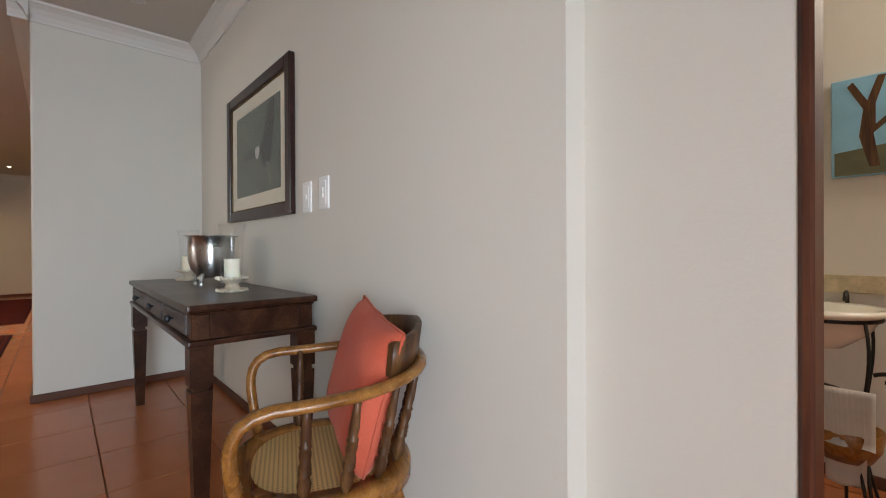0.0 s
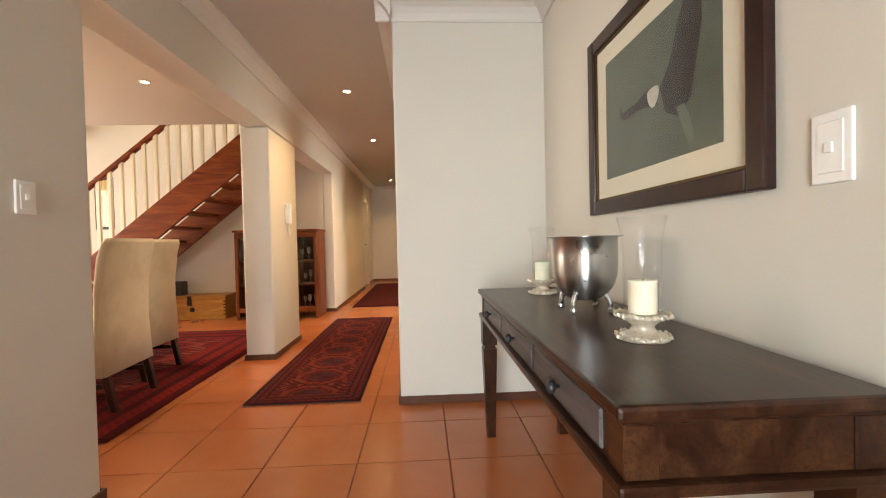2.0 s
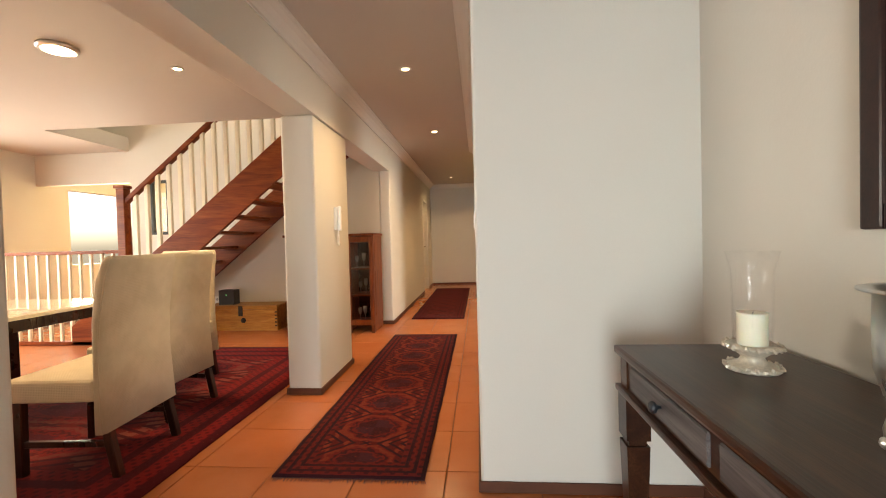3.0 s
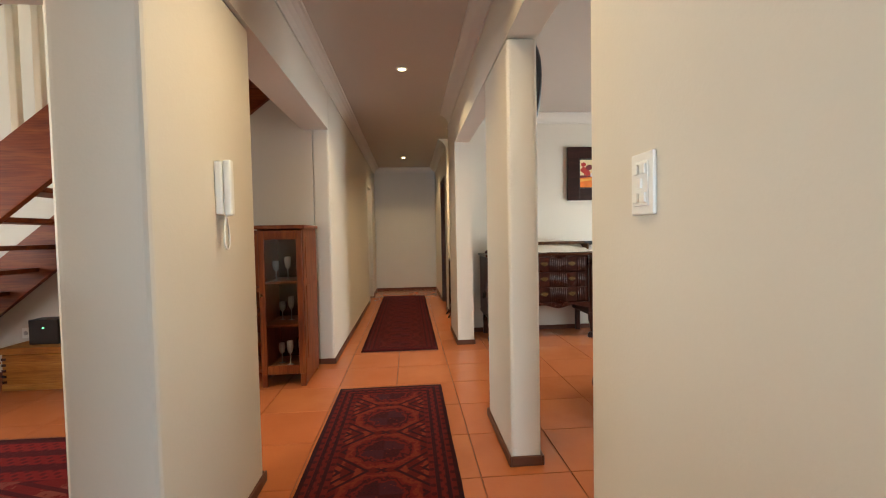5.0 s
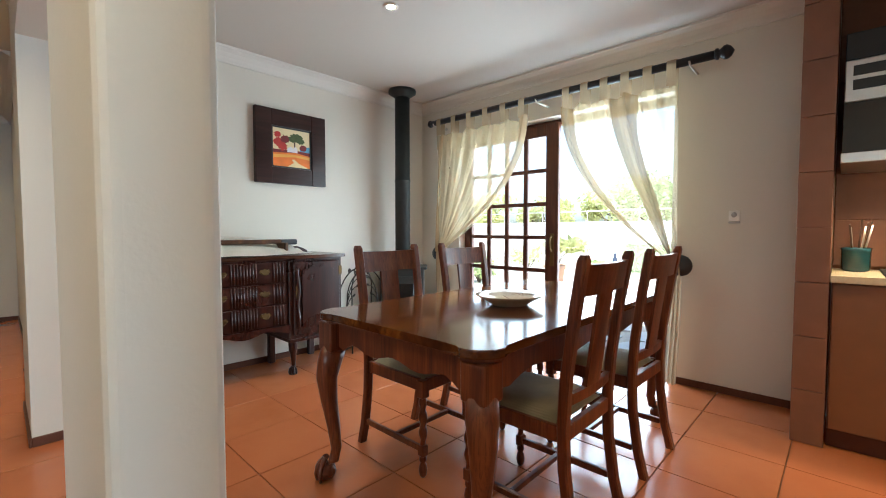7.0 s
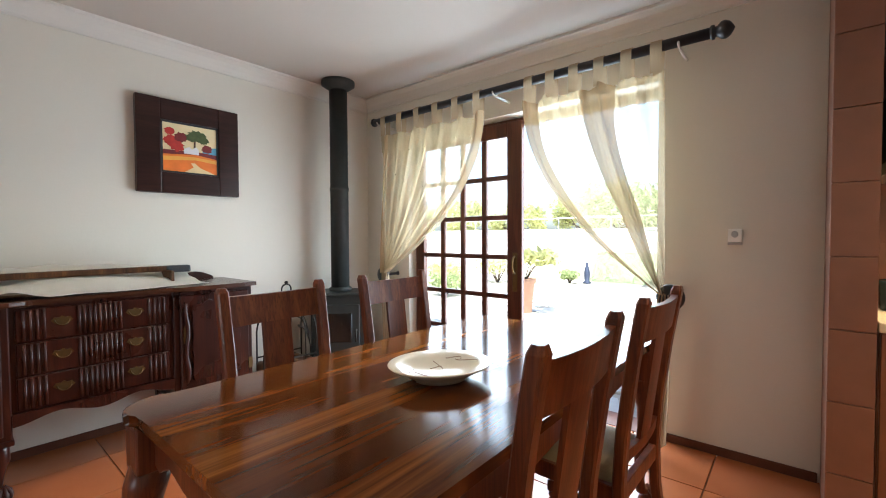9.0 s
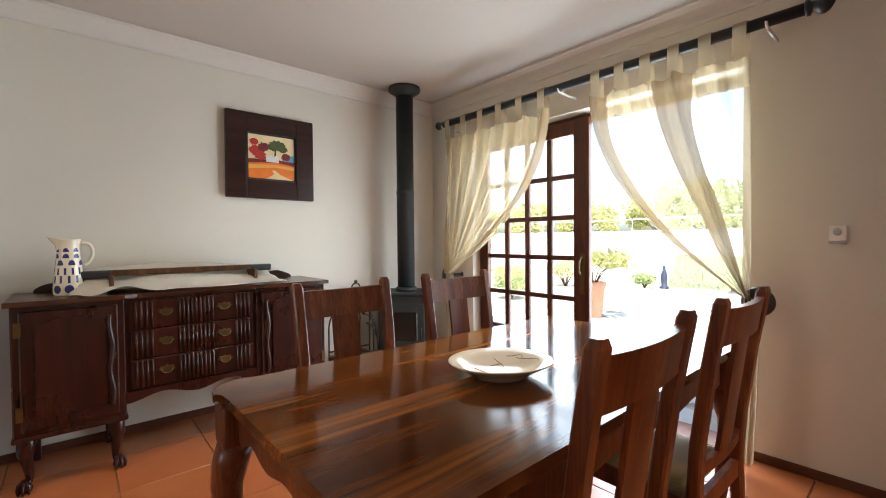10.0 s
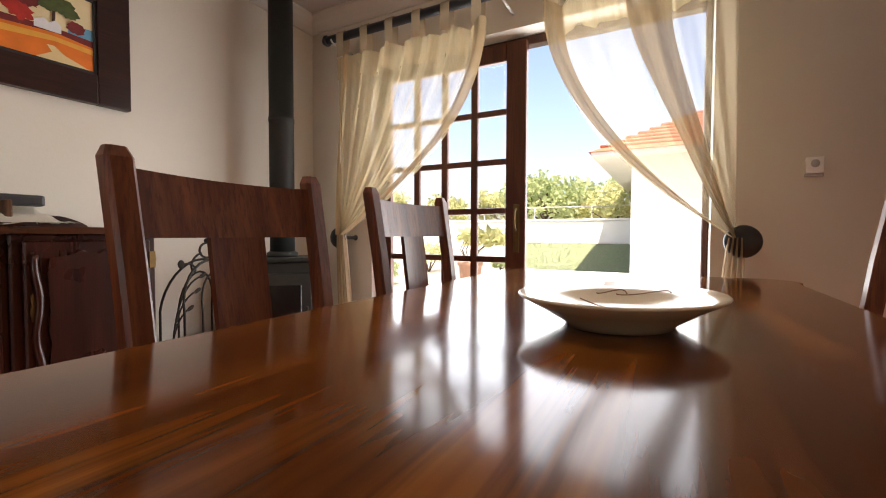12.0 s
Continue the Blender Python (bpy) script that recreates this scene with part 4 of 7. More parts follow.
E_ = pose(0, 0, 0, 0, 0, -90)
switch_plate("light_switch", Matrix.Translation((1.385, 2.74, 1.22)) @ E_, 0.085, 0.14, ((0, -0.012), (0, 0.012)), "white two-way light switch on the wall", "entrance switches")
switch_plate("light_switch", Matrix.Translation((1.385, 2.905, 1.215)) @ E_, 0.085, 0.14, ((0, 0.0),), "white light switch on the wall", "entrance switches")
switch_plate("light_switch", Matrix.Translation((XR, 5.638, 1.262)) @ E_, 0.082, 0.128, ((-0.014, 0.029), (0.014, 0.029), (0, 0), (-0.014, -0.029), (0.014, -0.029)), "white five-way light switch beside the opening")
switch_plate("light_switch", Matrix.Translation((XL, 3.625, 1.229)) @ pose(0, 0, 0, 0, 0, 90), 0.075, 0.115, ((0, 0.0),), "white single light switch on the wall")


def intercom():
    m = Matrix.Translation((XC, 6.48, 1.355)) @ pose(0, 0, 0, 0, 0, 90)
    i = thing("intercom", m, "white wall intercom handset with a coiled cord", "intercom")
    part("base", boxes((-0.045, 0.045, -0.028, 0, -0.1, 0.1), bev=0.008, seg=2), PLAST, i)
    part("handset", boxes((-0.04, -0.006, -0.058, -0.028, -0.105, 0.105), bev=0.011, seg=3), PLAST, i, "white handset with thicker ends")
    for k in range(3):
        part("button", boxes((0.012, 0.034, -0.031, -0.028, 0.03 + 0.022 * k, 0.042 + 0.022 * k), bev=0.001), GREYP, i)
    pts = []
    for k in range(60):
        t = k / 59
        a = t * math.pi * 2
        pts.append((-0.022 + 0.022 * math.sin(a), -0.03, -0.1 - 0.13 * math.sin(math.pi * t)))
    part("cord", tube(bmesh.new(), pts, 0.004, 6), PLAST, i)


intercom()

# ---- dining room ----
def twist(bm, x, y, z0, z1, r, turns=3.0, n=10, rows=26):
    """A barley-twist shaft."""
    rings = []
    for i in range(rows + 1):
        t = i / rows
        env = 0.82 + 0.18 * math.sin(math.pi * t)
        ring = []
        for k in range(n):
            a = 2 * math.pi * k / n
            rr = r * env * (1 + 0.24 * math.cos(2 * (a - t * turns * math.pi)))
            ring.append(bm.verts.new((x + rr * math.cos(a), y + rr * math.sin(a), z0 + (z1 - z0) * t)))
        rings.append(ring)
    for a, b in zip(rings, rings[1:]):
        for k in range(n):
            bm.faces.new((a[k], a[(k + 1) % n], b[(k + 1) % n], b[k])).smooth = True
    bm.faces.new(rings[0][::-1]), bm.faces.new(rings[-1])
    return bm


def square_bar(bm, pts, wx, wy, bev=0.006):
    """A rectangular bar through points, its section level."""
    rings = []
    for p in pts:
        x, y, z = p[:3]
        kx = p[3] if len(p) > 3 else 1.0
        a, b, c = wx * kx / 2, wy * kx / 2, bev
        rings.append([bm.verts.new((x + u, y + v, z)) for u, v in ((-a + c, -b), (a - c, -b), (a, -b + c), (a, b - c), (a - c, b), (-a + c, b), (-a, b - c), (-a, -b + c))])
    for a, b in zip(rings, rings[1:]):
        for k in range(8):
            bm.faces.new((a[k], a[(k + 1) % 8], b[(k + 1) % 8], b[k]))
    bm.faces.new(rings[0][::-1]), bm.faces.new(rings[-1])
    return bm


def dining_chair(m):
    """Local -y is the front."""
    c = thing("dining_chair", m, "dark red-brown wooden dining chair with an olive seat pad", "chair", "chairs round the dining table")
    for s in (-1, 1):
        pts = [(s * 0.19, 0.275, 0), (s * 0.19, 0.245, 0.12), (s * 0.19, 0.22, 0.3), (s * 0.19, 0.215, 0.46), (s * 0.193, 0.225, 0.62), (s * 0.197, 0.255, 0.85), (s * 0.2, 0.285, 1.03), (s * 0.2, 0.287, 1.047, 0.7)]
        part("back_post", square_bar(bmesh.new(), pts, 0.042, 0.036), CHAIRW, c)
        bm = bmesh.new()
        bx(bm, s * 0.195 - 0.021, s * 0.195 + 0.021, -0.221, -0.179, 0.37, 0.45, 0.003)
        bx(bm, s * 0.195 - 0.018, s * 0.195 + 0.018, -0.218, -0.182, 0.10, 0.15, 0.003)
        twist(bm, s * 0.195, -0.2, 0.15, 0.37, 0.0175)
        lathe(bm, [(0.010, 0), (0.017, 0.012), (0.021, 0.035), (0.016, 0.06), (0.011, 0.068), (0.018, 0.08), (0.016, 0.1)], 12, s * 0.195, -0.2)
        part("front_leg", bm, CHAIRW, c, "barley-twist turned leg")
        part("side_rail", boxes((s * 0.192 - 0.012, s * 0.192 + 0.012, -0.18, 0.198, 0.395, 0.452), bev=0.003), CHAIRW, c)
        part("side_stretcher", boxes((s * 0.192 - 0.01, s * 0.192 + 0.01, -0.184, 0.222, 0.112, 0.14), bev=0.003), CHAIRW, c)
    part("front_rail", boxes((-0.175, 0.175, -0.213, -0.189, 0.395, 0.452), bev=0.003), CHAIRW, c)
    part("back_rail", boxes((-0.17, 0.17, 0.203, 0.227, 0.395, 0.452), bev=0.003), CHAIRW, c)
    part("cross_stretcher", boxes((-0.183, 0.183, -0.01, 0.012, 0.116, 0.138), bev=0.003), CHAIRW, c)
    # seat pad, domed
    bm = bmesh.new()
    n = 12
    top = [[bm.verts.new((0.19 * (2 * i / n - 1), -0.195 + 0.385 * j / n, 0.449 + 0.038 * ((1 - (2 * i / n - 1) ** 6) * (1 - (2 * j / n - 1) ** 6)) ** 0.6)) for j in range(n + 1)] for i in range(n + 1)]
    for i in range(n):
        for j in range(n):
            bm.faces.new((top[i][j], top[i + 1][j], top[i + 1][j + 1], top[i][j + 1])).smooth = True
    part("seat", bm, SEATC, c, "olive fabric drop-in seat")

    def curved(x0, x1, z0, z1, y0, dep, thick, dip=0.0):
        bm = bmesh.new()
        rows = []
        k = 10
        for i in range(k + 1):
            u = i / k
            x = x0 + (x1 - x0) * u
            bow = dep * (1 - (2 * u - 1) ** 2)
            zt = z1 - dip * (1 - (2 * u - 1) ** 2)
            lean0, lean1 = y0(z0), y0(zt)
            rows.append([bm.verts.new(p) for p in ((x, lean0 + bow - thick / 2, z0), (x, lean1 + bow - thick / 2, zt), (x, lean1 + bow + thick / 2, zt), (x, lean0 + bow + thick / 2, z0))])
        for a, b in zip(rows, rows[1:]):
            for i in range(4):
                bm.faces.new((a[i], a[(i + 1) % 4], b[(i + 1) % 4], b[i]))
        bm.faces.new(rows[0]), bm.faces.new(rows[-1][::-1])
        return bm
    lean = lambda z: 0.215 + 0.07 * max(0.0, (z - 0.5) / 0.53) ** 1.35
    part("top_rail", curved(-0.181, 0.181, 0.905, 1.015, lean, 0.014, 0.022, 0.004), CHAIRW, c)
    part("lower_back_rail", curved(-0.173, 0.173, 0.52, 0.56, lean, 0.012, 0.02), CHAIRW, c)
    part("splat", curved(-0.058, 0.058, 0.56, 0.905, lambda z: lean(z) + 0.012, 0.003, 0.013), CHAIRW, c, "plain upright back splat")
    return c


chair = dining_chair(pose(1.822, 7.715, 0))
for m in (pose(2.458, 7.72, 0, 0, 0, -1.5), pose(1.825, 7.045, 0, 0, 0, 180.5), pose(2.505, 7.05, 0, 0, 0, 179)):
    copy_thing(chair, m)


def scallop(x0, x1, y0, y1, lobe=0.13, cut=0.022):
    """A table outline with cusped corners and gently bowed sides."""
    pts = []
    for cx, cy, sx, sy, first in ((x0, y0, -1, -1, True), (x1, y0, 1, -1, False), (x1, y1, 1, 1, True), (x0, y1, -1, 1, False)):
        arc = []
        for k in range(9):
            a = math.pi / 2 * k / 8
            arc.append((cx - sx * lobe * (1 - math.sin(a)) * 0.75, cy - sy * lobe * (1 - math.cos(a)) * 0.75))
        # from the y side to the x side of this corner
        lead = [(cx - sx * cut, cy - sy * (lobe * 0.75 + 0.10)), (cx - sx * cut * 1.1, cy - sy * (lobe * 0.75 + 0.03)), (cx - sx * cut * 0.5, cy - sy * (lobe * 0.75 + 0.008))]
        tail = [(cx - sx * (lobe * 0.75 + 0.008), cy - sy * cut * 0.5), (cx - sx * (lobe * 0.75 + 0.03), cy - sy * cut * 1.1), (cx - sx * (lobe * 0.75 + 0.10), cy - sy * cut)]
        seq = lead + [(cx - sx * lobe * 0.75 * (1 - math.cos(math.pi / 2 * k / 8)), cy - sy * lobe * 0.75 * (1 - math.sin(math.pi / 2 * k / 8))) for k in range(9)] + tail
        if not first:
            seq = seq[::-1]
        pts += seq
    return pts


def cabriole(bm, x, y, sx, sy, h, k=1.0):
    """A cabriole leg with a ball foot; (sx, sy) points outwards."""
    o = lambda d: (x + sx * d * 0.75, y + sy * d * 0.75)
    path = [(0.0, h, 0.05), (0.018, h - 0.06 * k, 0.05), (0.03, h - 0.13 * k, 0.043), (0.022, h * 0.6, 0.034), (0.005, h * 0.4, 0.027), (-0.004, h * 0.24, 0.022), (0.004, h * 0.15, 0.020), (0.022, 0.085 * k, 0.024)]
    tube(bm, [(*o(d * k), z) for d, z, r in path], [r * k for d, z, r in path], 12)
    fx, fy = o(0.035 * k)
    bmesh.ops.create_uvsphere(bm, u_segments=14, v_segments=10, radius=0.04 * k, matrix=Matrix.Translation((fx, fy, 0.037 * k)) @ Matrix.Diagonal((1, 1, 0.92, 1)))
    for a in (0, 1, 2, 3):
        an = math.atan2(sy, sx) + radians(-66 + 44 * a)
        c, s = math.cos(an), math.sin(an)
        tube(bm, [(fx + c * 0.008 * k, fy + s * 0.008 * k, 0.09 * k), (fx + c * 0.036 * k, fy + s * 0.036 * k, 0.062 * k), (fx + c * 0.044 * k, fy + s * 0.044 * k, 0.03 * k), (fx + c * 0.038 * k, fy + s * 0.038 * k, 0.004 * k)], [0.013 * k, 0.011 * k, 0.009 * k, 0.007 * k], 6)
    return bm


def dining_table():
    x0, x1, y0, y1, h = 1.275, 3.04, 6.885, 7.865, 0.768
    t = thing("dining_table", pose(0, 0, 0), "polished red-brown wooden dining table with cabriole legs", "table")
    part("tabletop", prism(bmesh.new(), scallop(x0, x1, y0, y1), 2, h - 0.03, h, 0.007), TABLE, t, "glossy plank top with a scalloped edge")
    part("top_moulding", prism(bmesh.new(), scallop(x0 + 0.018, x1 - 0.018, y0 + 0.018, y1 - 0.018), 2, h - 0.044, h - 0.03), CHAIRW, t)

    def wave(a, b, z1, z0):
        lo = []
        for k in range(25):
            u = k / 24
            d = abs(2 * u - 1)
            lo.append((a + (b - a) * u, z0 - 0.028 * math.exp(-((d - 0.86) / 0.07) ** 2) - 0.012 * math.cos(u * 2 * math.pi * 3) * (d < 0.75)))
        return [(b, z1), (a, z1)] + lo
    i = 0.075
    zt = h - 0.044
    part("apron", prism(bmesh.new(), wave(x0 + i, x1 - i, zt, zt - 0.095), 1, y0 + i - 0.012, y0 + i + 0.012), CHAIRW, t)
    part("apron", prism(bmesh.new(), wave(x0 + i, x1 - i, zt, zt - 0.095), 1, y1 - i - 0.012, y1 - i + 0.012), CHAIRW, t)
    part("apron", prism(bmesh.new(), wave(y0 + i + 0.012, y1 - i - 0.012, zt, zt - 0.095), 0, x0 + i - 0.012, x0 + i + 0.012), CHAIRW, t)
    part("apron", prism(bmesh.new(), wave(y0 + i + 0.012, y1 - i - 0.012, zt, zt - 0.095), 0, x1 - i - 0.012, x1 - i + 0.012), CHAIRW, t)
    for lx, ly, sx, sy in ((x0 + 0.07, y0 + 0.07, -1, -1), (x0 + 0.07, y1 - 0.07, -1, 1), (x1 - 0.07, y0 + 0.07, 1, -1), (x1 - 0.07, y1 - 0.07, 1, 1)):
        bm = bmesh.new()
        bx(bm, lx - 0.05, lx + 0.05, ly - 0.05, ly + 0.05, zt - 0.13, zt, 0.012, 3)
        cabriole(bm, lx, ly, sx, sy, zt - 0.12, 1.08)
        part("leg", bm, CHAIRW, t, "cabriole leg on a ball-and-claw foot")


dining_table()


def plate():
    m = pose(2.02, 7.315, 0.768, 0, 0, -30)
    p = thing("serving_plate", m, "oval cream ceramic plate with thin brown strokes", "plate")
    prof = [(0.0005, 0.004), (0.07, 0.004), (0.082, 0), (0.09, 0.001), (0.095, 0.008), (0.135, 0.030), (0.17, 0.048), (0.172, 0.051), (0.169, 0.053), (0.13, 0.039), (0.095, 0.024), (0.05, 0.017), (0.0005, 0.016)]
    bm = lathe(bmesh.new(), prof, 48)
    bm.transform(Matrix.Diagonal((1.0, 0.86, 1, 1)))
    part("dish", bm, CERAM, p)
    surf = lambda r: 0.0195 if r < 0.06 else 0.0195 + (r - 0.06) * 0.32 + max(0.0, r - 0.1) * 0.12
    r = random.Random(11)
    for k in range(7):
        a0 = r.uniform(0, 6.28)
        p0, p3 = Vector((0.03 + 0.1 * r.random(), 0, 0)), Vector((0.05 + 0.09 * r.random(), 0, 0))
        p0.rotate(Euler((0, 0, a0))), p3.rotate(Euler((0, 0, a0 + r.uniform(0.5, 1.1))))
        q = bez(p0, p0 * 1.15 + Vector((0.01, 0.02, 0)), p3 * 0.9, p3, 10)
        part("stroke", tube(bmesh.new(), [(v.x, v.y * 0.86, surf(v.length)) for v in q], 0.0012, 5), INK, p, "thin painted brown line")


plate()


def sideboard():
    x0, x1, yf, yb, h = 0.72, 2.335, 9.20, 9.715, 0.935
    s = thing("sideboard", pose(0, 0, 0), "dark carved sideboard with reeded drawers and ball-and-claw feet", "sideboard")
    a, b = 1.175, 1.85

    def front(xa, xb, y, bow):
        return [(xa + (xb - xa) * k / 12, y - bow * math.sin(math.pi * k / 12)) for k in range(13)]
    top = front(x0, a, yf, 0.01) + front(a, b, yf + 0.02, -0.015)[1:] + front(b, x1, yf, 0.01)[1:] + [(x1, yb), (x0, yb)]
    part("top", prism(bmesh.new(), top, 2, h - 0.026, h, 0.006), SIDETOP, s)
    for u, v in ((x0 + 0.02, a), (b, x1 - 0.02)):
        body = part("cupboard", boxes((u, v, yf + 0.03, yb - 0.01, 0.27, h - 0.026), bev=0.006), SIDEW, s)
        d = part("door", boxes((u + 0.03, v - 0.03, yf + 0.008, yf + 0.032, 0.31, h - 0.05), bev=0.006), SIDEW, body)
        w = v - u
        cx = (u + v) / 2
        pan = []
        for k in range(33):
            q = k / 32
            pan.append((cx - w * 0.30 + w * 0.6 * q, h - 0.115 + 0.014 * math.cos(q * 6 * math.pi) * (0.2 < q < 0.8) + 0.02 * math.sin(math.pi * q)))
        side = [(cx + w * (0.30 + 0.012 * math.sin(k * 1.4)), h - 0.13 - (h - 0.13 - 0.38) * k / 12) for k in range(13)]
        bot = [(cx - w * 0.3 + w * 0.6 * q, 0.37) for q in (1, 0.75, 0.5, 0.25, 0)]
        side2 = [(cx - w * (0.30 + 0.012 * math.sin(k * 1.4)), 0.38 + (h - 0.13 - 0.38) * k / 12) for k in range(13)]
        part("raised_panel", prism(bmesh.new(), pan + side + bot + side2, 1, yf - 0.004, yf + 0.012, 0.006), SIDEW, d)
        kx = u + 0.055 if u > 1.5 else v - 0.055
        part("lock_plate", prism(bmesh.new(), [(kx - 0.008, 0.60), (kx + 0.008, 0.60), (kx + 0.013, 0.63), (kx + 0.009, 0.66), (kx + 0.012, 0.69), (kx, 0.71), (kx - 0.012, 0.69), (kx - 0.009, 0.66), (kx - 0.013, 0.63)], 1, yf + 0.003, yf + 0.009), BRASS, d, "brass escutcheon")
        for sxx in ((v - 0.062) if u < 1.0 else (u + 0.062),):
            part("carved_stile", tube(bmesh.new(), [(sxx + 0.006 * math.sin(k * 0.55), yf + 0.006 - 0.004 * abs(math.sin(k * 0.45)), 0.36 + (h - 0.46) * k / 22) for k in range(23)], [0.010 + 0.003 * abs(math.sin(k * 0.28 + 0.5)) for k in range(23)], 8), SIDEW, d, "wavy carved moulding")
        hx = u + 0.026 if u < 1.0 else v - 0.026
        for hz in (0.40, 0.80):
            part("hinge", prism(bmesh.new(), [(hx - 0.012, hz - 0.035), (hx + 0.012, hz - 0.035), (hx + 0.014, hz), (hx + 0.012, hz + 0.035), (hx - 0.012, hz + 0.035)], 1, yf + 0.002, yf + 0.0085, 0.001), BRASS, d, "worn brass hinge plate")
        for lx, sx in ((u + 0.05, -1), (v - 0.05, 1)):
            part("foot", cabriole(bmesh.new(), lx, yf + 0.075, sx * 0.7, -0.9, 0.28, 0.72), SIDEW, s, "carved ball-and-claw foot")
            part("back_foot", boxes((lx - 0.025, lx + 0.025, yb - 0.07, yb - 0.02, 0, 0.272), bev=0.004), SIDEW, s)
        part("base_moulding", boxes((u - 0.006, v + 0.006, yf + 0.02, yb - 0.012, 0.258, 0.285), bev=0.008, seg=2), SIDEW, s)
    mid = part("drawer_case", boxes((a, b, yf + 0.05, yb - 0.012, 0.37, h - 0.027)), SIDEW, s)
    for j in range(3):
        z0 = 0.41 + 0.163 * j
        d = part("drawer", boxes((a + 0.02, b - 0.02, yf + 0.032, yf + 0.052, z0, z0 + 0.155), bev=0.004), SIDEW, s)
        for g0, g1 in ((0.0, 0.16), (0.34, 0.66), (0.84, 1.0)):
            w = b - a - 0.07
            n = max(3, int((g1 - g0) * w / 0.021))
            for k in range(n):
                x = a + 0.035 + w * (g0 + (g1 - g0) * (k + 0.5) / n)
                part("reed", tube(bmesh.new(), [(x, yf + 0.032, z0 + 0.006), (x, yf + 0.032, z0 + 0.149)], 0.0075, 6), SIDEW, d)
        for q in (0.25, 0.75):
            x = a + 0.035 + (b - a - 0.07) * q
            zc = z0 + 0.085
            part("pull_plate", prism(bmesh.new(), [(x - 0.042, zc), (x - 0.03, zc + 0.018), (x - 0.012, zc + 0.014), (x, zc + 0.024), (x + 0.012, zc + 0.014), (x + 0.03, zc + 0.018), (x + 0.042, zc), (x + 0.028, zc - 0.012), (x, zc - 0.022), (x - 0.028, zc - 0.012)], 1, yf + 0.027, yf + 0.0335), BRASS, d, "brass bat-wing plate")
            part("bail", tube(bmesh.new(), bez((x - 0.028, yf + 0.025, zc + 0.004), (x - 0.026, yf + 0.012, zc - 0.03), (x + 0.026, yf + 0.012, zc - 0.03), (x + 0.028, yf + 0.025, zc + 0.004), 8), 0.0028, 6), BRASS, d)
    wave = [(b, 0.40), (a, 0.40)] + [(a + (b - a) * k / 24, 0.375 - 0.035 * abs(math.cos(k / 24 * math.pi * 2)) ** 2) for k in range(25)]
    part("apron", prism(bmesh.new(), wave, 1, yf + 0.028, yf + 0.05), SIDEW, s)
    for u, v, f in ((x0 + 0.08, 1.22, 1), (1.83, x1 - 0.08, -1)):
        rail = [(u, h)] + [(u + (v - u) * k / 20, h + 0.012 + 0.05 * (0.5 + 0.5 * math.sin(k / 20 * math.pi * 2.2 * f + 0.6)) * math.sin(math.pi * min(1, max(0, k / 20))) ** 0.5) for k in range(21)] + [(v, h)]
        part("back_rail", prism(bmesh.new(), rail, 1, yb - 0.03, yb - 0.01, 0.003), SIDEW, s, "low scrolled back rail")


sideboard()


def jug():
    j = thing("jug", pose(0.955, 9.42, 0.935) @ Matrix.Diagonal((1.08, 1.08, 1.21, 1)), "white ceramic jug with rows of cobalt patterns", "jug")
    prof = [(0.0005, 0), (0.058, 0), (0.062, 0.006), (0.063, 0.03), (0.058, 0.08), (0.05, 0.14), (0.044, 0.19), (0.043, 0.215), (0.049, 0.24), (0.051, 0.245), (0.047, 0.243), (0.04, 0.215), (0.0405, 0.19), (0.0005, 0.18)]
    bm = lathe(bmesh.new(), prof, 32)
    for v in bm.verts:
        if v.co.z > 0.205:
            k = (v.co.z - 0.205) / 0.04
            a = math.atan2(v.co.y, v.co.x)
            f = max(0.0, math.cos(a - math.pi)) ** 4
            v.co.x -= 0.03 * f * k
            v.co.z += 0.012 * f * k
    part("body", bm, CERAM, j)
    part("handle", tube(bmesh.new(), bez((0.044, 0, 0.225), (0.11, 0, 0.25), (0.105, 0, 0.13), (0.05, 0, 0.13), 12), 0.008, 8), CERAM, j)

    def rad(z):
        for (r0, z0), (r1, z1) in zip(prof[1:8], prof[2:9]):
            if z0 <= z <= z1:
                return r0 + (r1 - r0) * (z - z0) / (z1 - z0) + 0.0009
        return 0.05

    def spot(a, z, w, h, kind):
        bm = bmesh.new()
        g = []
        for i in range(7):
            row = []
            for k in range(7):
                u, v = 2 * i / 6 - 1, 2 * k / 6 - 1
                if kind == "disc":
                    x, y = u * math.sqrt(1 - v * v / 2), v * math.sqrt(1 - u * u / 2)
                elif kind == "half":
                    x, y = u * math.sqrt(max(0, 1 - ((v + 1) / 2) ** 2)), v
                else:
                    x, y = u, v
                zz = z + y * h
                aa = a + x * w / rad(zz)
                row.append(bm.verts.new((rad(zz) * math.cos(aa), rad(zz) * math.sin(aa), zz)))
            g.append(row)
        for i in range(6):
            for k in range(6):
                bm.faces.new((g[i][k], g[i + 1][k], g[i + 1][k + 1], g[i][k + 1]))
        part("pattern", bm, BLUE, j)
    for n, z, w, h, kind in ((8, 0.028, 0.018, 0.018, "disc"), (12, 0.07, 0.005, 0.016, "bar"), (12, 0.105, 0.0045, 0.015, "bar"), (7, 0.143, 0.014, 0.012, "half"), (7, 0.172, 0.013, 0.01, "half"), (7, 0.198, 0.012, 0.009, "half")):
        for k in range(n):
            spot(2 * math.pi * (k + 0.5 * (int(z * 1000) % 2)) / n, z, w, h, kind)


jug()


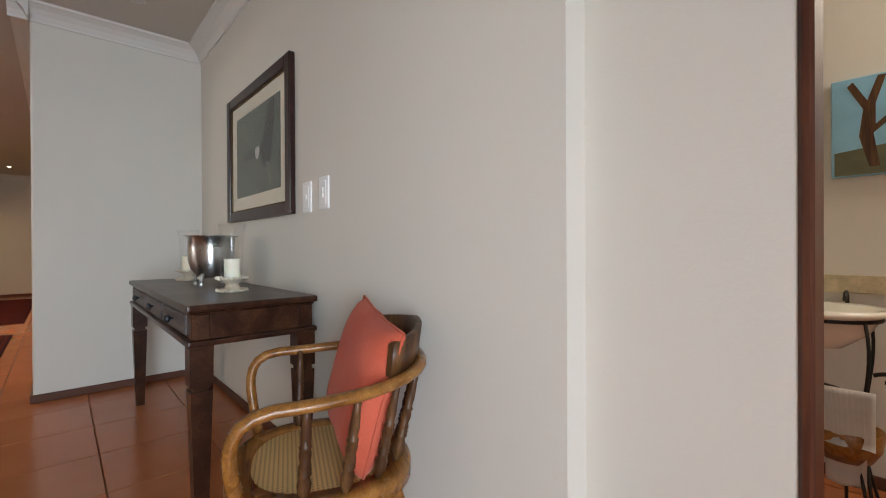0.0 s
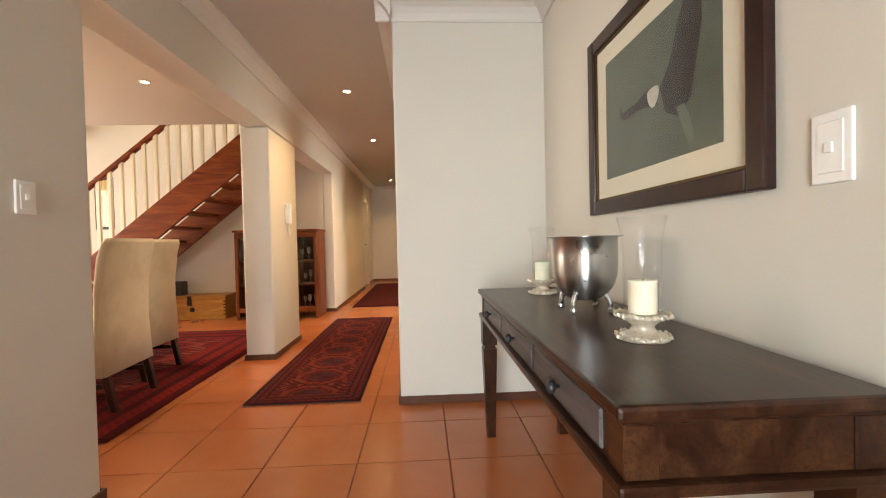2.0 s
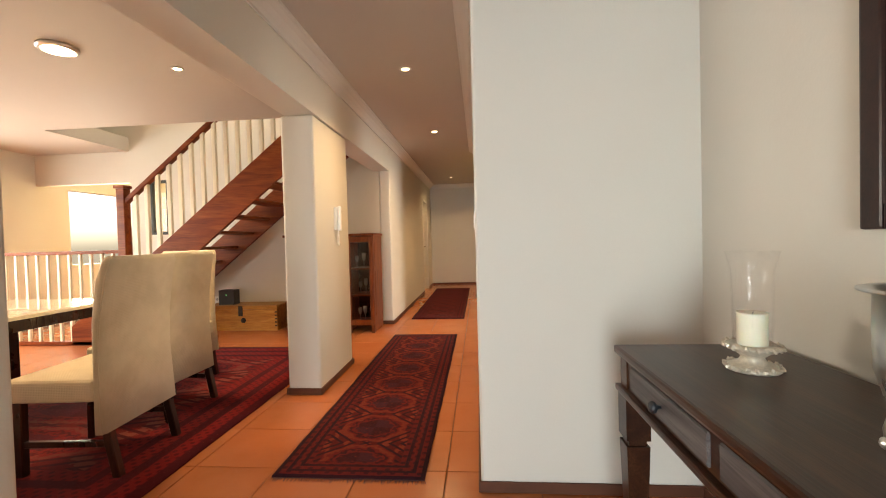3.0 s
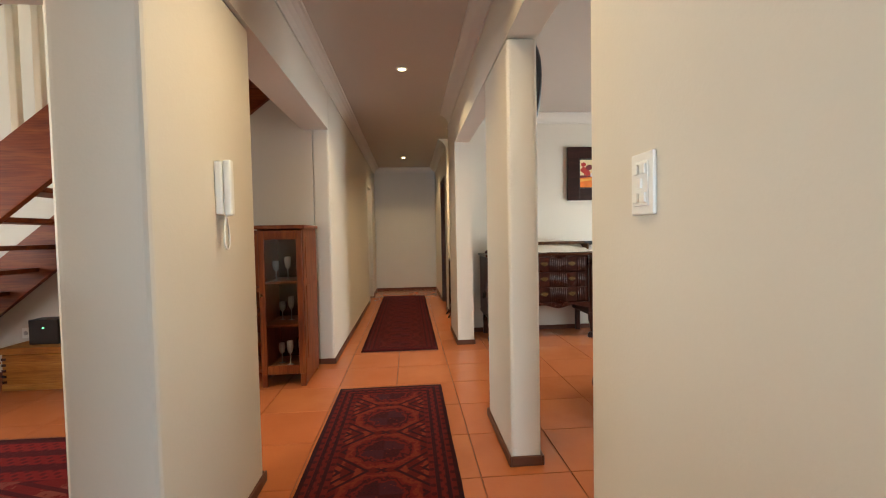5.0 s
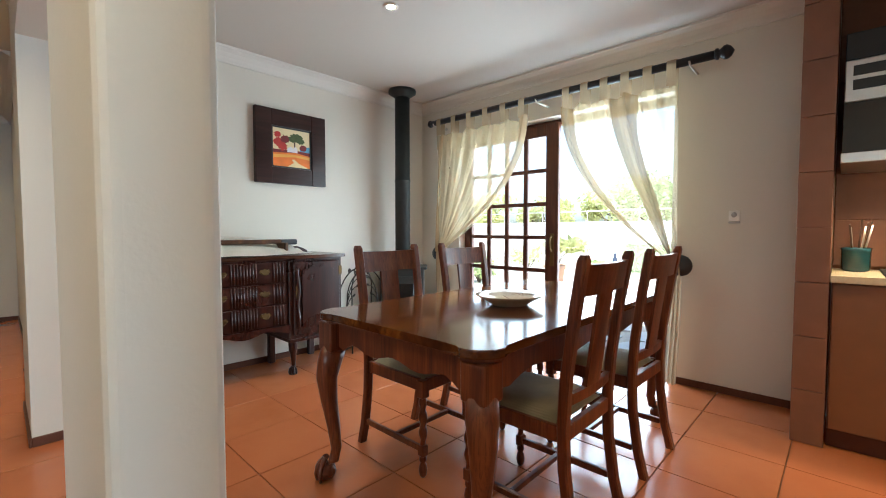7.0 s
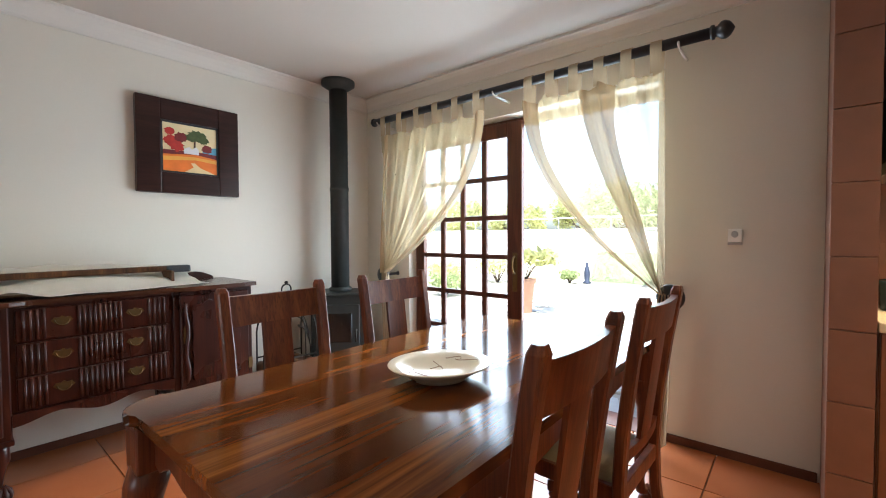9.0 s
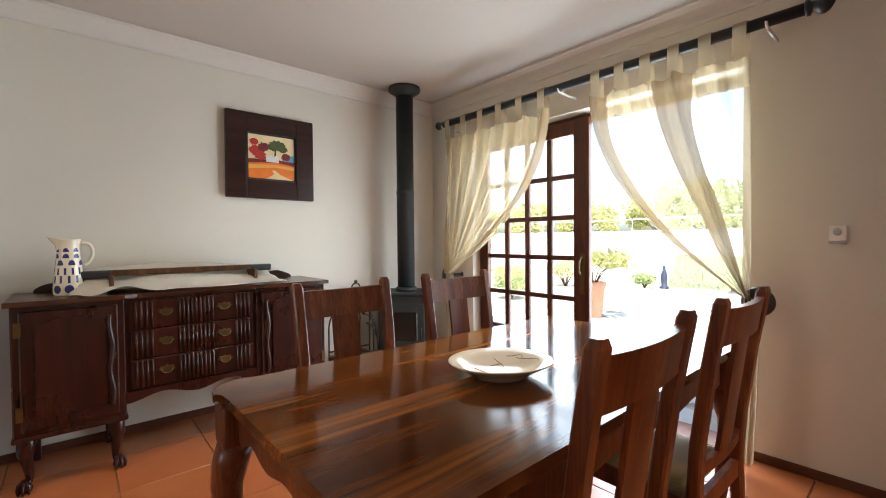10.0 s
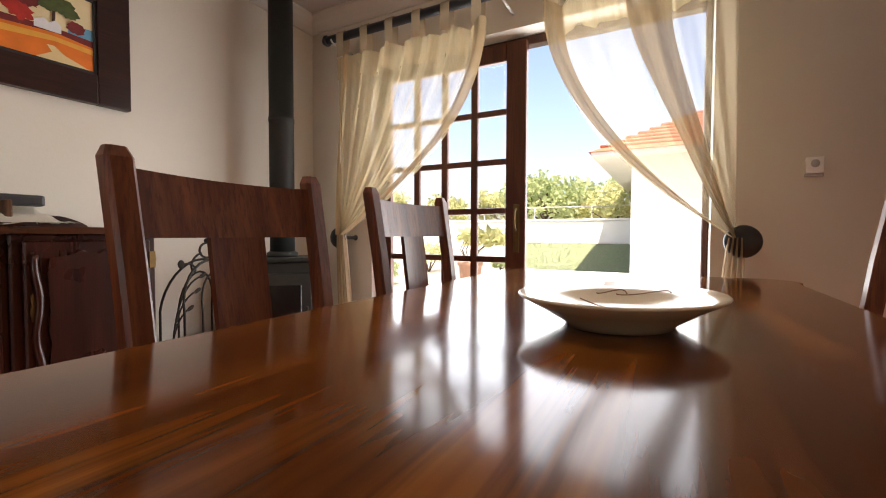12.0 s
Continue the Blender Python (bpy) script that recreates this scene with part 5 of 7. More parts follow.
def tray():
    t = thing("wooden_tray", pose(1.50, 9.42, 0.935) @ Matrix.Scale(1.13, 4), "long wooden tray with dark ends propped on the sideboard", "tray")
    bm = bmesh.new()
    bx(bm, -0.34, 0.34, -0.03, 0.005, 0.078, 0.108, 0.006, 2)
    part("rail", bm, OAKD, t)
    for s in (-1, 1):
        part("end_grip", boxes((s * 0.385 - 0.06, s * 0.385 + 0.06, -0.035, 0.01, 0.070, 0.108), bev=0.01, seg=2), RODB, t, "dark end")
        part("end_board", boxes((s * 0.33 - 0.009, s * 0.33 + 0.009, -0.11, 0.11, 0.012, 0.085), bev=0.004), OAKD, t)
    part("base", boxes((-0.32, 0.32, -0.11, 0.11, 0.008, 0.02), bev=0.003), OAKD, t)

    def sheet(fn, nx=44, ny=14):
        bm = bmesh.new()
        g = [[bm.verts.new(fn(i / nx, k / ny)) for k in range(ny + 1)] for i in range(nx + 1)]
        for i in range(nx):
            for k in range(ny):
                bm.faces.new((g[i][k], g[i + 1][k], g[i + 1][k + 1], g[i][k + 1])).smooth = True
        bmesh.ops.solidify(bm, geom=bm.faces[:], thickness=0.003)
        return bm

    def drape(u, v):
        x = -0.48 + 0.96 * u + 0.015 * noise.noise((v * 5, u * 3, 1))
        y = -0.19 + 0.34 * v + 0.01 * noise.noise((u * 6, v * 2, 4))
        hang = min(1, max(0, (v - 0.58) / 0.16))
        z = 0.008 + 0.062 * min(1, max(0, (v - 0.12) / 0.25)) * (0.6 + 0.4 * math.cos((u - 0.5) * 5)) + hang * (0.052 + 0.012 * noise.noise((u * 9, v * 3, 2))) + 0.034 * (noise.noise((u * 7, v * 6, 9)) + 0.5) * (0.5 + 0.5 * math.cos(u * 5))
        ends = max(0, abs(2 * u - 1) - 0.92) / 0.08
        z = z * (1 - ends) + (0.012 + 0.02 * abs(noise.noise((u * 40, v * 8, 3)))) * ends
        return (x, y, max(0.004, z))
    cl = thing("table_runner", pose(1.50, 9.42, 0.935) @ Matrix.Scale(1.13, 4), "crumpled white linen runner draped over a tray", "cloth")
    part("cloth", sheet(drape), LINEN, cl)


tray()


def landscape():
    p = thing("landscape_painting", pose(2.128, 9.728, 1.847), "wide dark wooden frame round a bright red-tree landscape", "painting")
    W, H, f = 0.324, 0.315, 0.14
    part("frame", boxes((-W, -W + f, -0.045, 0, -H, H), (W - f, W, -0.045, 0, -H, H), (-W + f, W - f, -0.044, 0, -H, -H + f), (-W + f, W - f, -0.044, 0, H - f, H), bev=0.006, seg=2), FRAMEW, p, "wide flat dark red-brown frame")
    a, b = W - f, H - f
    part("inner_slip", boxes((-a, -a + 0.012, -0.034, -0.002, -b, b), (a - 0.012, a, -0.034, -0.002, -b, b), (-a, a, -0.034, -0.002, -b, -b + 0.012), (-a, a, -0.034, -0.002, b - 0.012, b)), RODB, p)
    part("canvas", boxes((-a, a, -0.026, -0.002, -b, b)), plain("painted_cream_sky", (0.74, 0.62, 0.36), 0.5, 0, 0.1, 14), p)
    s = (a - 0.012) * 1.0
    y = [-0.0265]

    def patch(pts, mat, label=""):
        y[0] -= 0.0004
        part("painted_patch", prism(bmesh.new(), [(u * s, v * s) for u, v in pts], 1, y[0], y[0] + 0.0004), mat, p, label)

    def blob(cx, cz, r, k, seed, sq=0.8):
        q = random.Random(seed)
        return [(cx + r * (1 + 0.3 * math.sin(i * k + seed) * q.random()) * math.cos(2 * math.pi * i / 22), cz + sq * r * (1 + 0.3 * q.random() * math.sin(i * k)) * math.sin(2 * math.pi * i / 22)) for i in range(22)]
    red, dred = plain("paint_red", (0.42, 0.022, 0.014), 0.5, 0, 0.4, 40), plain("paint_dark_red", (0.16, 0.012, 0.012), 0.5, 0, 0.4, 40)
    org, yel = plain("paint_orange", (0.72, 0.17, 0.010), 0.5, 0, 0.3, 12), plain("paint_yellow", (0.74, 0.36, 0.05), 0.5, 0, 0.2, 14)
    grn, blu = plain("paint_olive", (0.06, 0.085, 0.02), 0.5, 0, 0.5, 40), plain("paint_blue", (0.10, 0.30, 0.46), 0.5, 0, 0.2, 20)
    wht, brn = plain("paint_white", (0.70, 0.68, 0.70), 0.5, 0, 0.1), plain("paint_brown", (0.06, 0.025, 0.012), 0.5, 0, 0.3)
    patch([(0.45, -0.16), (1, -0.16), (1, 0.18), (0.45, 0.14)], blu, "blue sea")
    patch([(-1, -0.35), (1, -0.35), (1, -0.12), (0.3, -0.08), (-1, -0.12)], dred)
    patch([(-1, -0.95), (1, -0.95), (1, -0.3), (0.2, -0.2), (-1, -0.3)], org, "orange field")
    patch([(-1, -0.55), (0.2, -0.42), (1, -0.5), (1, -0.36), (0.1, -0.3), (-1, -0.38)], yel)
    patch([(-0.25, -0.95), (0.95, -0.95), (0.35, -0.72), (0.15, -0.55), (0.0, -0.56), (0.1, -0.72)], plain("paint_path", (0.72, 0.55, 0.28), 0.5), "pale path")
    for args in ((-0.7, 0.25, 0.26, 3, 1), (-0.35, 0.42, 0.24, 2, 2), (-0.75, 0.62, 0.18, 3, 3), (0.62, 0.08, 0.2, 3, 4), (-0.5, 0.05, 0.25, 2, 5)):
        patch(blob(*args), red if args[4] % 2 else dred)
    patch([(0.1, -0.15), (0.17, -0.15), (0.19, 0.35), (0.12, 0.35)], brn)
    patch([(-0.25, -0.2), (0.3, -0.2), (0.3, 0.0), (0.2, 0.12), (0.05, 0.0), (-0.05, 0.1), (-0.25, -0.02)], wht, "small white house")
    for args in ((0.25, 0.55, 0.36, 3, 6, 0.6), (0.05, 0.48, 0.22, 2, 7), (0.48, 0.42, 0.2, 3, 8)):
        patch(blob(*args), grn)


landscape()


def stove():
    m = pose(3.2, 9.455, 0, 0, 0, -45)
    s = thing("wood_stove", m, "black steel wood stove with a flue to the ceiling", "stove")
    part("body", boxes((-0.22, 0.22, -0.17, 0.15, 0.12, 0.74), bev=0.012, seg=2), BLACK, s)
    part("top_plate", boxes((-0.25, 0.25, -0.2, 0.17, 0.74, 0.765), bev=0.006), BLACK, s)
    for sx in (-1, 1):
        for sy in (-0.13, 0.11):
            part("leg", boxes((sx * 0.18 - 0.02, sx * 0.18 + 0.02, sy - 0.02, sy + 0.02, 0, 0.125), bev=0.004), BLACK, s)
    d = part("door", boxes((-0.18, 0.18, -0.195, -0.168, 0.28, 0.67), bev=0.008, seg=2), BLACK, s)
    part("door_glass", boxes((-0.12, 0.12, -0.2, -0.193, 0.36, 0.60), bev=0.004), plain("sooty_glass", (0.012, 0.012, 0.012), 0.12), d)
    part("door_handle", tube(bmesh.new(), [(0.155, -0.19, 0.46), (0.155, -0.23, 0.46), (0.155, -0.235, 0.37)], 0.008), IRON, d)
    part("ash_lip", boxes((-0.2, 0.2, -0.25, -0.165, 0.235, 0.255), bev=0.005), BLACK, s)
    f = part("flue", lathe(bmesh.new(), [(0.076, 0.765), (0.076, 1.62), (0.079, 1.622), (0.079, 1.65), (0.075, 1.652), (0.075, 2.5)], 32), BLACK, s, "tall black flue pipe")
    part("collar", lathe(bmesh.new(), [(0.095, 0.762), (0.095, 0.79), (0.08, 0.80), (0.0755, 0.80)], 32), BLACK, f)
    part("ceiling_ring", lathe(bmesh.new(), [(0.076, 2.47), (0.085, 2.48), (0.138, 2.515), (0.14, 2.53), (0.138, 2.548), (0.07, 2.548)], 32), BLACK, f)


stove()


def log_rack():
    r = thing("log_rack", pose(2.72, 9.5, 0), "wrought-iron arched log rack with a ring handle", "rack")
    w, d = 0.19, 0.11
    for y in (-d, d):
        part("arch", tube(bmesh.new(), [(-w, y, 0)] + [(-w, y, 0.45)] + [(-w * math.cos(math.pi * k / 16), y * (1 - 0.6 * math.sin(math.pi * k / 16)), 0.5 + 0.27 * math.sin(math.pi * k / 16)) for k in range(17)] + [(w, y, 0.45), (w, y, 0)], 0.007, 6), IRON, r)
        part("inner_arch", tube(bmesh.new(), [(-w * 0.5, y, 0.06)] + [(-w * 0.5 * math.cos(math.pi * k / 12), y * (1 - 0.4 * math.sin(math.pi * k / 12)), 0.5 + 0.2 * math.sin(math.pi * k / 12)) for k in range(13)] + [(w * 0.5, y, 0.06)], 0.006, 6), IRON, r)
    part("ring_handle", tube(bmesh.new(), [(0.04 * math.sin(2 * math.pi * k / 24), 0, 0.82 - 0.04 * math.cos(2 * math.pi * k / 24)) for k in range(25)], 0.006, 6), IRON, r)
    bm = bmesh.new()
    bmesh.ops.create_uvsphere(bm, u_segments=12, v_segments=8, radius=0.014, matrix=Matrix.Translation((0, 0, 0.873)))
    part("ball", bm, IRON, r)
    for s in (-1, 1):
        part("scroll", tube(bmesh.new(), [(s * (0.03 + 0.1 * t + 0.03 * math.sin(t * 7)), 0, 0.77 - 0.06 * t + 0.035 * math.cos(t * 7)) for t in (k / 16 for k in range(17))], 0.0055, 6), IRON, r)
        for k, (tip, top) in enumerate(((0.16, 0.66), (0.13, 0.58), (0.09, 0.49))):
            pts = bez((s * 0.20, -0.012, 0.14 + 0.05 * k), (s * 0.21, -0.014, top * 0.75), (s * (0.20 - tip * 0.4), -0.014, top), (s * (0.20 - tip), -0.012, top + 0.02), 14)
            part("branch", tube(bmesh.new(), pts, 0.005, 6), IRON, r)
            bm = bmesh.new()
            bmesh.ops.create_icosphere(bm, subdivisions=2, radius=0.022, matrix=Matrix.Translation((s * (0.20 - tip) - s * 0.008, -0.012, top + 0.025)) @ pose(0, 0, 0, 0, s * 35, 0) @ Matrix.Diagonal((1, 0.3, 0.5, 1)))
            part("leaf", bm, IRON, r)
        bm = bmesh.new()
        bmesh.ops.create_uvsphere(bm, u_segments=10, v_segments=6, radius=0.018, matrix=Matrix.Translation((s * 0.14, 0, 0.75)) @ Matrix.Diagonal((1, 0.4, 1.3, 1)))
        part("leaf", bm, IRON, r)
        part("side_bar", tube(bmesh.new(), [(s * w, -d, 0.08), (s * w, d, 0.08)], 0.006, 6), IRON, r)
    for z in (0.08, 0.3):
        for y in (-d, d):
            part("cross_bar", tube(bmesh.new(), [(-w, y, z), (w, y, z)], 0.006, 6), IRON, r)
    q = random.Random(3)
    for k in range(6):
        x, z = (-0.11 + 0.11 * (k % 3), 0.135 + 0.1 * (k // 3))
        l = thing("log", pose(2.72 + x, 9.5, z), "short split firewood log lying in the rack", "log", "firewood")
        part("bark", shift(lathe(bmesh.new(), [(0.045, -0.12), (0.05, -0.1), (0.047, 0.0), (0.05, 0.1), (0.044, 0.12)], 10), pose(0, 0, 0, 90, 0, q.random() * 90)), OAKD, l)


log_rack()


def curtain_rod():
    r = thing("curtain_rod", pose(3.55, 0, 2.262), "thick black curtain rod with turned finials", "curtain rod")
    part("pole", shift(lathe(bmesh.new(), [(0.028, 6.79), (0.028, 9.385)], 16), pose(0, 0, 0, -90, 0, 0)), RODB, r)
    fin = [(0.028, 0), (0.036, 0.004), (0.036, 0.018), (0.024, 0.024), (0.028, 0.032), (0.043, 0.05), (0.045, 0.066), (0.034, 0.086), (0.014, 0.1), (0.0005, 0.106)]
    part("finial", lathe(bmesh.new(), fin, 18, m=Matrix.Translation((0, 6.79, 0)) @ pose(0, 0, 0, 90, 0, 0)), RODB, r)
    part("finial", lathe(bmesh.new(), fin[:4] + [(0.02, 0.04), (0.0005, 0.042)], 18, m=Matrix.Translation((0, 9.385, 0)) @ pose(0, 0, 0, -90, 0, 0)), RODB, r)
    for y in (6.93, 8.10, 9.33):
        b = part("bracket", tube(bmesh.new(), [(0.195, y, -0.036), (0.09, y, -0.036), (0.0, y, -0.036)], 0.008, 8), CORN, r, "white bracket")
        part("cradle", tube(bmesh.new(), [(0.034 * math.cos(a), y, 0.034 * math.sin(a)) for a in (radians(200 + 14 * k) for k in range(11))], 0.006, 6), CORN, b)


curtain_rod()


def sheet_plain(at, nu, nv):
    bm = bmesh.new()
    g = [[bm.verts.new(at(i / nu, j / nv)) for j in range(nv + 1)] for i in range(nu + 1)]
    for i in range(nu):
        for j in range(nv):
            bm.faces.new((g[i][j], g[i + 1][j], g[i + 1][j + 1], g[i][j + 1])).smooth = True
    return bm


def curtain(name, ya, yb, ytie, ztie, sweep, cloth_mat, bands, label):
    """A tab-top voile gathered to a hold-back at the ya side; yb is the free edge. bands: the dense folds, coloured
    darker for shade, as stretches of the width.
    """
    c = thing(name, pose(3.55, 0, 0.017), label, "curtain", "sheer curtains")
    x = 0.0
    ztop = 2.12

    def at(u, v, out=0.0):
        yt = ya + (yb - ya) * u
        s = v ** (1.0 + sweep * u)
        ye = ytie + (yb - ytie) * 0.02 * u + (ya - ytie) * 0.25 * (1 - u)
        y = yt + (ye - yt) * s
        fold = 0.026 * (1 - 0.4 * v) * math.sin(u * 2 * math.pi * 7 + 2.5 * v + 0.8 * noise.noise((u * 5, v * 2, ya))) + 0.012 * math.sin(u * 2 * math.pi * 17)
        z = ztop - (ztop - ztie) * v - 0.05 * u * math.sin(math.pi * v) ** 2 * v
        z -= 0.03 * abs(math.sin(u * math.pi * 5)) * (1 - v) ** 3
        return (x + fold - out, y, z)

    def sheet(u0, u1, nu, nv, out=0.0, wob=0.0):
        bm = bmesh.new()
        g = []
        for i in range(nu + 1):
            row = []
            for j in range(nv + 1):
                v = j / nv
                w = wob * noise.noise((v * 2.3, u0 * 9, 5))
                k = 1.0 - 0.25 * math.sin(math.pi * v)
                mid = (u0 + u1) / 2 + w
                row.append(bm.verts.new(at(mid + (u1 - u0) * (i / nu - 0.5) * k, v, out)))
            g.append(row)
        for i in range(nu):
            for j in range(nv):
                bm.faces.new((g[i][j], g[i + 1][j], g[i + 1][j + 1], g[i][j + 1])).smooth = True
        return bm
    part("drape", sheet_plain(at, 72, 36), cloth_mat, c, "see-through cream voile swag")
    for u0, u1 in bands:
        part("fold", sheet(u0, u1, 16, 30, 0.03, 0.03), VOILE3, c, "denser folded band of voile, shade in its colour")
    bm = bmesh.new()
    g = [[bm.verts.new(at(i / 60, 0.13 * j / 5, 0.012)) for j in range(6)] for i in range(61)]
    for i in range(60):
        for j in range(5):
            bm.faces.new((g[i][j], g[i + 1][j], g[i + 1][j + 1], g[i][j + 1])).smooth = True
    part("heading", bm, VOILE, c, "doubled heading strip")
    # tail below the tie
    bm = bmesh.new()
    g = []
    side = 1 if ya > yb else -1
    for i in range(33):
        u = i / 32
        row = []
        for j in range(19):
            v = j / 18
            wdt = 0.06 + 0.05 * min(1, v * 1.6) ** 0.6
            y = ytie + (u - 0.5) * wdt - side * 0.045 * v
            row.append(bm.verts.new((x + 0.02 * math.sin(u * 2 * math.pi * 4 + 1.2 * v), y, ztie - (ztie - 0.03) * v)))
        g.append(row)
    for i in range(32):
        for j in range(18):
            bm.faces.new((g[i][j], g[i + 1][j], g[i + 1][j + 1], g[i][j + 1])).smooth = True
    part("tail", bm, VOILE2, c, "gathered tail below the hold-back, shade in its colour")
    n = 6
    for k in range(n):
        y = ya + (yb - ya) * (k + 0.25) / (n - 0.5)
        w = 0.03
        pts = [(-0.03, 2.1), (-0.034, 2.245)] + [(0.034 * math.cos(math.pi - a), 2.245 + 0.034 * math.sin(math.pi - a)) for a in (math.pi * q / 8 for q in range(9))] + [(0.03, 2.1)]
        bm = bmesh.new()
        a = [bm.verts.new((p, y - w, q)) for p, q in pts]
        b = [bm.verts.new((p, y + w, q)) for p, q in pts]
        for q in range(len(pts) - 1):
            bm.faces.new((a[q], a[q + 1], b[q + 1], b[q])).smooth = True
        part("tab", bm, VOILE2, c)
    return c


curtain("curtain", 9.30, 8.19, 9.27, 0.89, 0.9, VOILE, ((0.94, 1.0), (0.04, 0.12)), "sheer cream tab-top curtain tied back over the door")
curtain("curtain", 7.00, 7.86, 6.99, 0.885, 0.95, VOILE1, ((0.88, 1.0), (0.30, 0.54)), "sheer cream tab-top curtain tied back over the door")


def holdback(y):
    h = thing("curtain_holdback", Matrix.Translation((3.745, y, 0.885)) @ pose(0, 0, 0, 0, -90, 0), "round black wooden curtain hold-back on the wall", "hold-back", "curtain hold-backs")
    part("stem", lathe(bmesh.new(), [(0.022, 0), (0.012, 0.01), (0.012, 0.17)], 12), RODB, h)
    part("disc", lathe(bmesh.new(), [(0.02, 0.165), (0.068, 0.17), (0.074, 0.18), (0.068, 0.193), (0.03, 0.2), (0.0005, 0.202)], 28), RODB, h)


holdback(6.965)
holdback(9.31)


def door_bell():
    b = thing("panic_button", Matrix.Translation((3.745, 6.69, 1.225)) @ pose(0, 0, 0, 0, 0, -90) @ Matrix.Diagonal((0.78, 1, 0.85, 1)), "small white wall button box", "button")
    part("box", boxes((-0.04, 0.04, -0.022, 0, -0.042, 0.042), bev=0.005, seg=2), PLAST, b)
    part("button", lathe(bmesh.new(), [(0.02, 0.02), (0.021, 0.024), (0.017, 0.027), (0.0005, 0.028)], 20, m=pose(0, 0, 0.008, 90, 0, 0)), GREYP, b)
    part("base", boxes((-0.042, 0.042, -0.016, 0, -0.06, -0.043), bev=0.003), GREYP, b)


door_bell()


def round_mirror():
    c = thing("wall_clock", Matrix.Translation((0.56, 7.13, 1.945)) @ pose(0, 0, 0, 0, 90, 0), "large round black wall disc on the pillar", "clock")
    part("rim", lathe(bmesh.new(), [(0.235, 0.001), (0.252, 0.006), (0.256, 0.02), (0.246, 0.036), (0.228, 0.04), (0.222, 0.03)], 48), RODB, c)
    part("face", lathe(bmesh.new(), [(0.225, 0.004), (0.223, 0.028), (0.0005, 0.03)], 40), BLACK, c)


round_mirror()

# ---- passage and lounge ----
def rug(name, material, x0, x1, y0, y1, label, fringe=0.04):
    r = thing(name, pose((x0 + x1) / 2, (y0 + y1) / 2, 0), label, "rug")
    w, l = (x1 - x0) / 2, (y1 - y0) / 2
    bm = bmesh.new()
    nx, ny = 14, 50
    g = [[bm.verts.new((w * (2 * i / nx - 1) + 0.005 * noise.noise((j * 0.3, x0, 1)), l * (2 * j / ny - 1) + 0.006 * noise.noise((i * 0.5, y0, 3)), 0.009 + 0.0025 * noise.noise((i * 0.4, j * 0.3, y0)))) for j in range(ny + 1)] for i in range(nx + 1)]
    for i in range(nx):
        for j in range(ny):
            bm.faces.new((g[i][j], g[i + 1][j], g[i + 1][j + 1], g[i][j + 1])).smooth = True
    ext = bmesh.ops.extrude_edge_only(bm, edges=[e for e in bm.edges if e.is_boundary])
    for v in ext["geom"]:
        if isinstance(v, bmesh.types.BMVert):
            v.co.z = 0.001
    part("rug_body", bm, material, r)
    q = random.Random(int(y0 * 100))
    for s in (-1, 1):
        bm = bmesh.new()
        n = int(w * 2 / 0.007)
        for k in range(n):
            x = -w + 2 * w * (k + 0.5) / n
            a, ln = q.uniform(-0.012, 0.012), fringe * q.uniform(0.5, 1.0)
            v = [bm.verts.new(p) for p in ((x - 0.0025, s * (l - 0.004), 0.006), (x + 0.0025, s * (l - 0.004), 0.006), (x + a + 0.001, s * (l + ln), 0.002), (x + a - 0.001, s * (l + ln), 0.002))]
            bm.faces.new(v)
        f = part("fringe", bm, FRINGE, r, "dark wool fringe")
        tagged(f, kind="stuff")


FRINGE = plain("rug_fringe", (0.075, 0.03, 0.03), 0.95)
rug("runner_rug", RUG1, -0.62, 0.14, 4.91, 8.01, "dark red patterned wool runner on terracotta tiles")
rug("passage_rug", RUG2, -0.58, 0.19, 9.02, 12.81, "deep red wool runner along the passage")
rug("lounge_rug", RUG3, -3.65, -1.15, 4.45, 7.43, "large red patterned wool rug under the table")


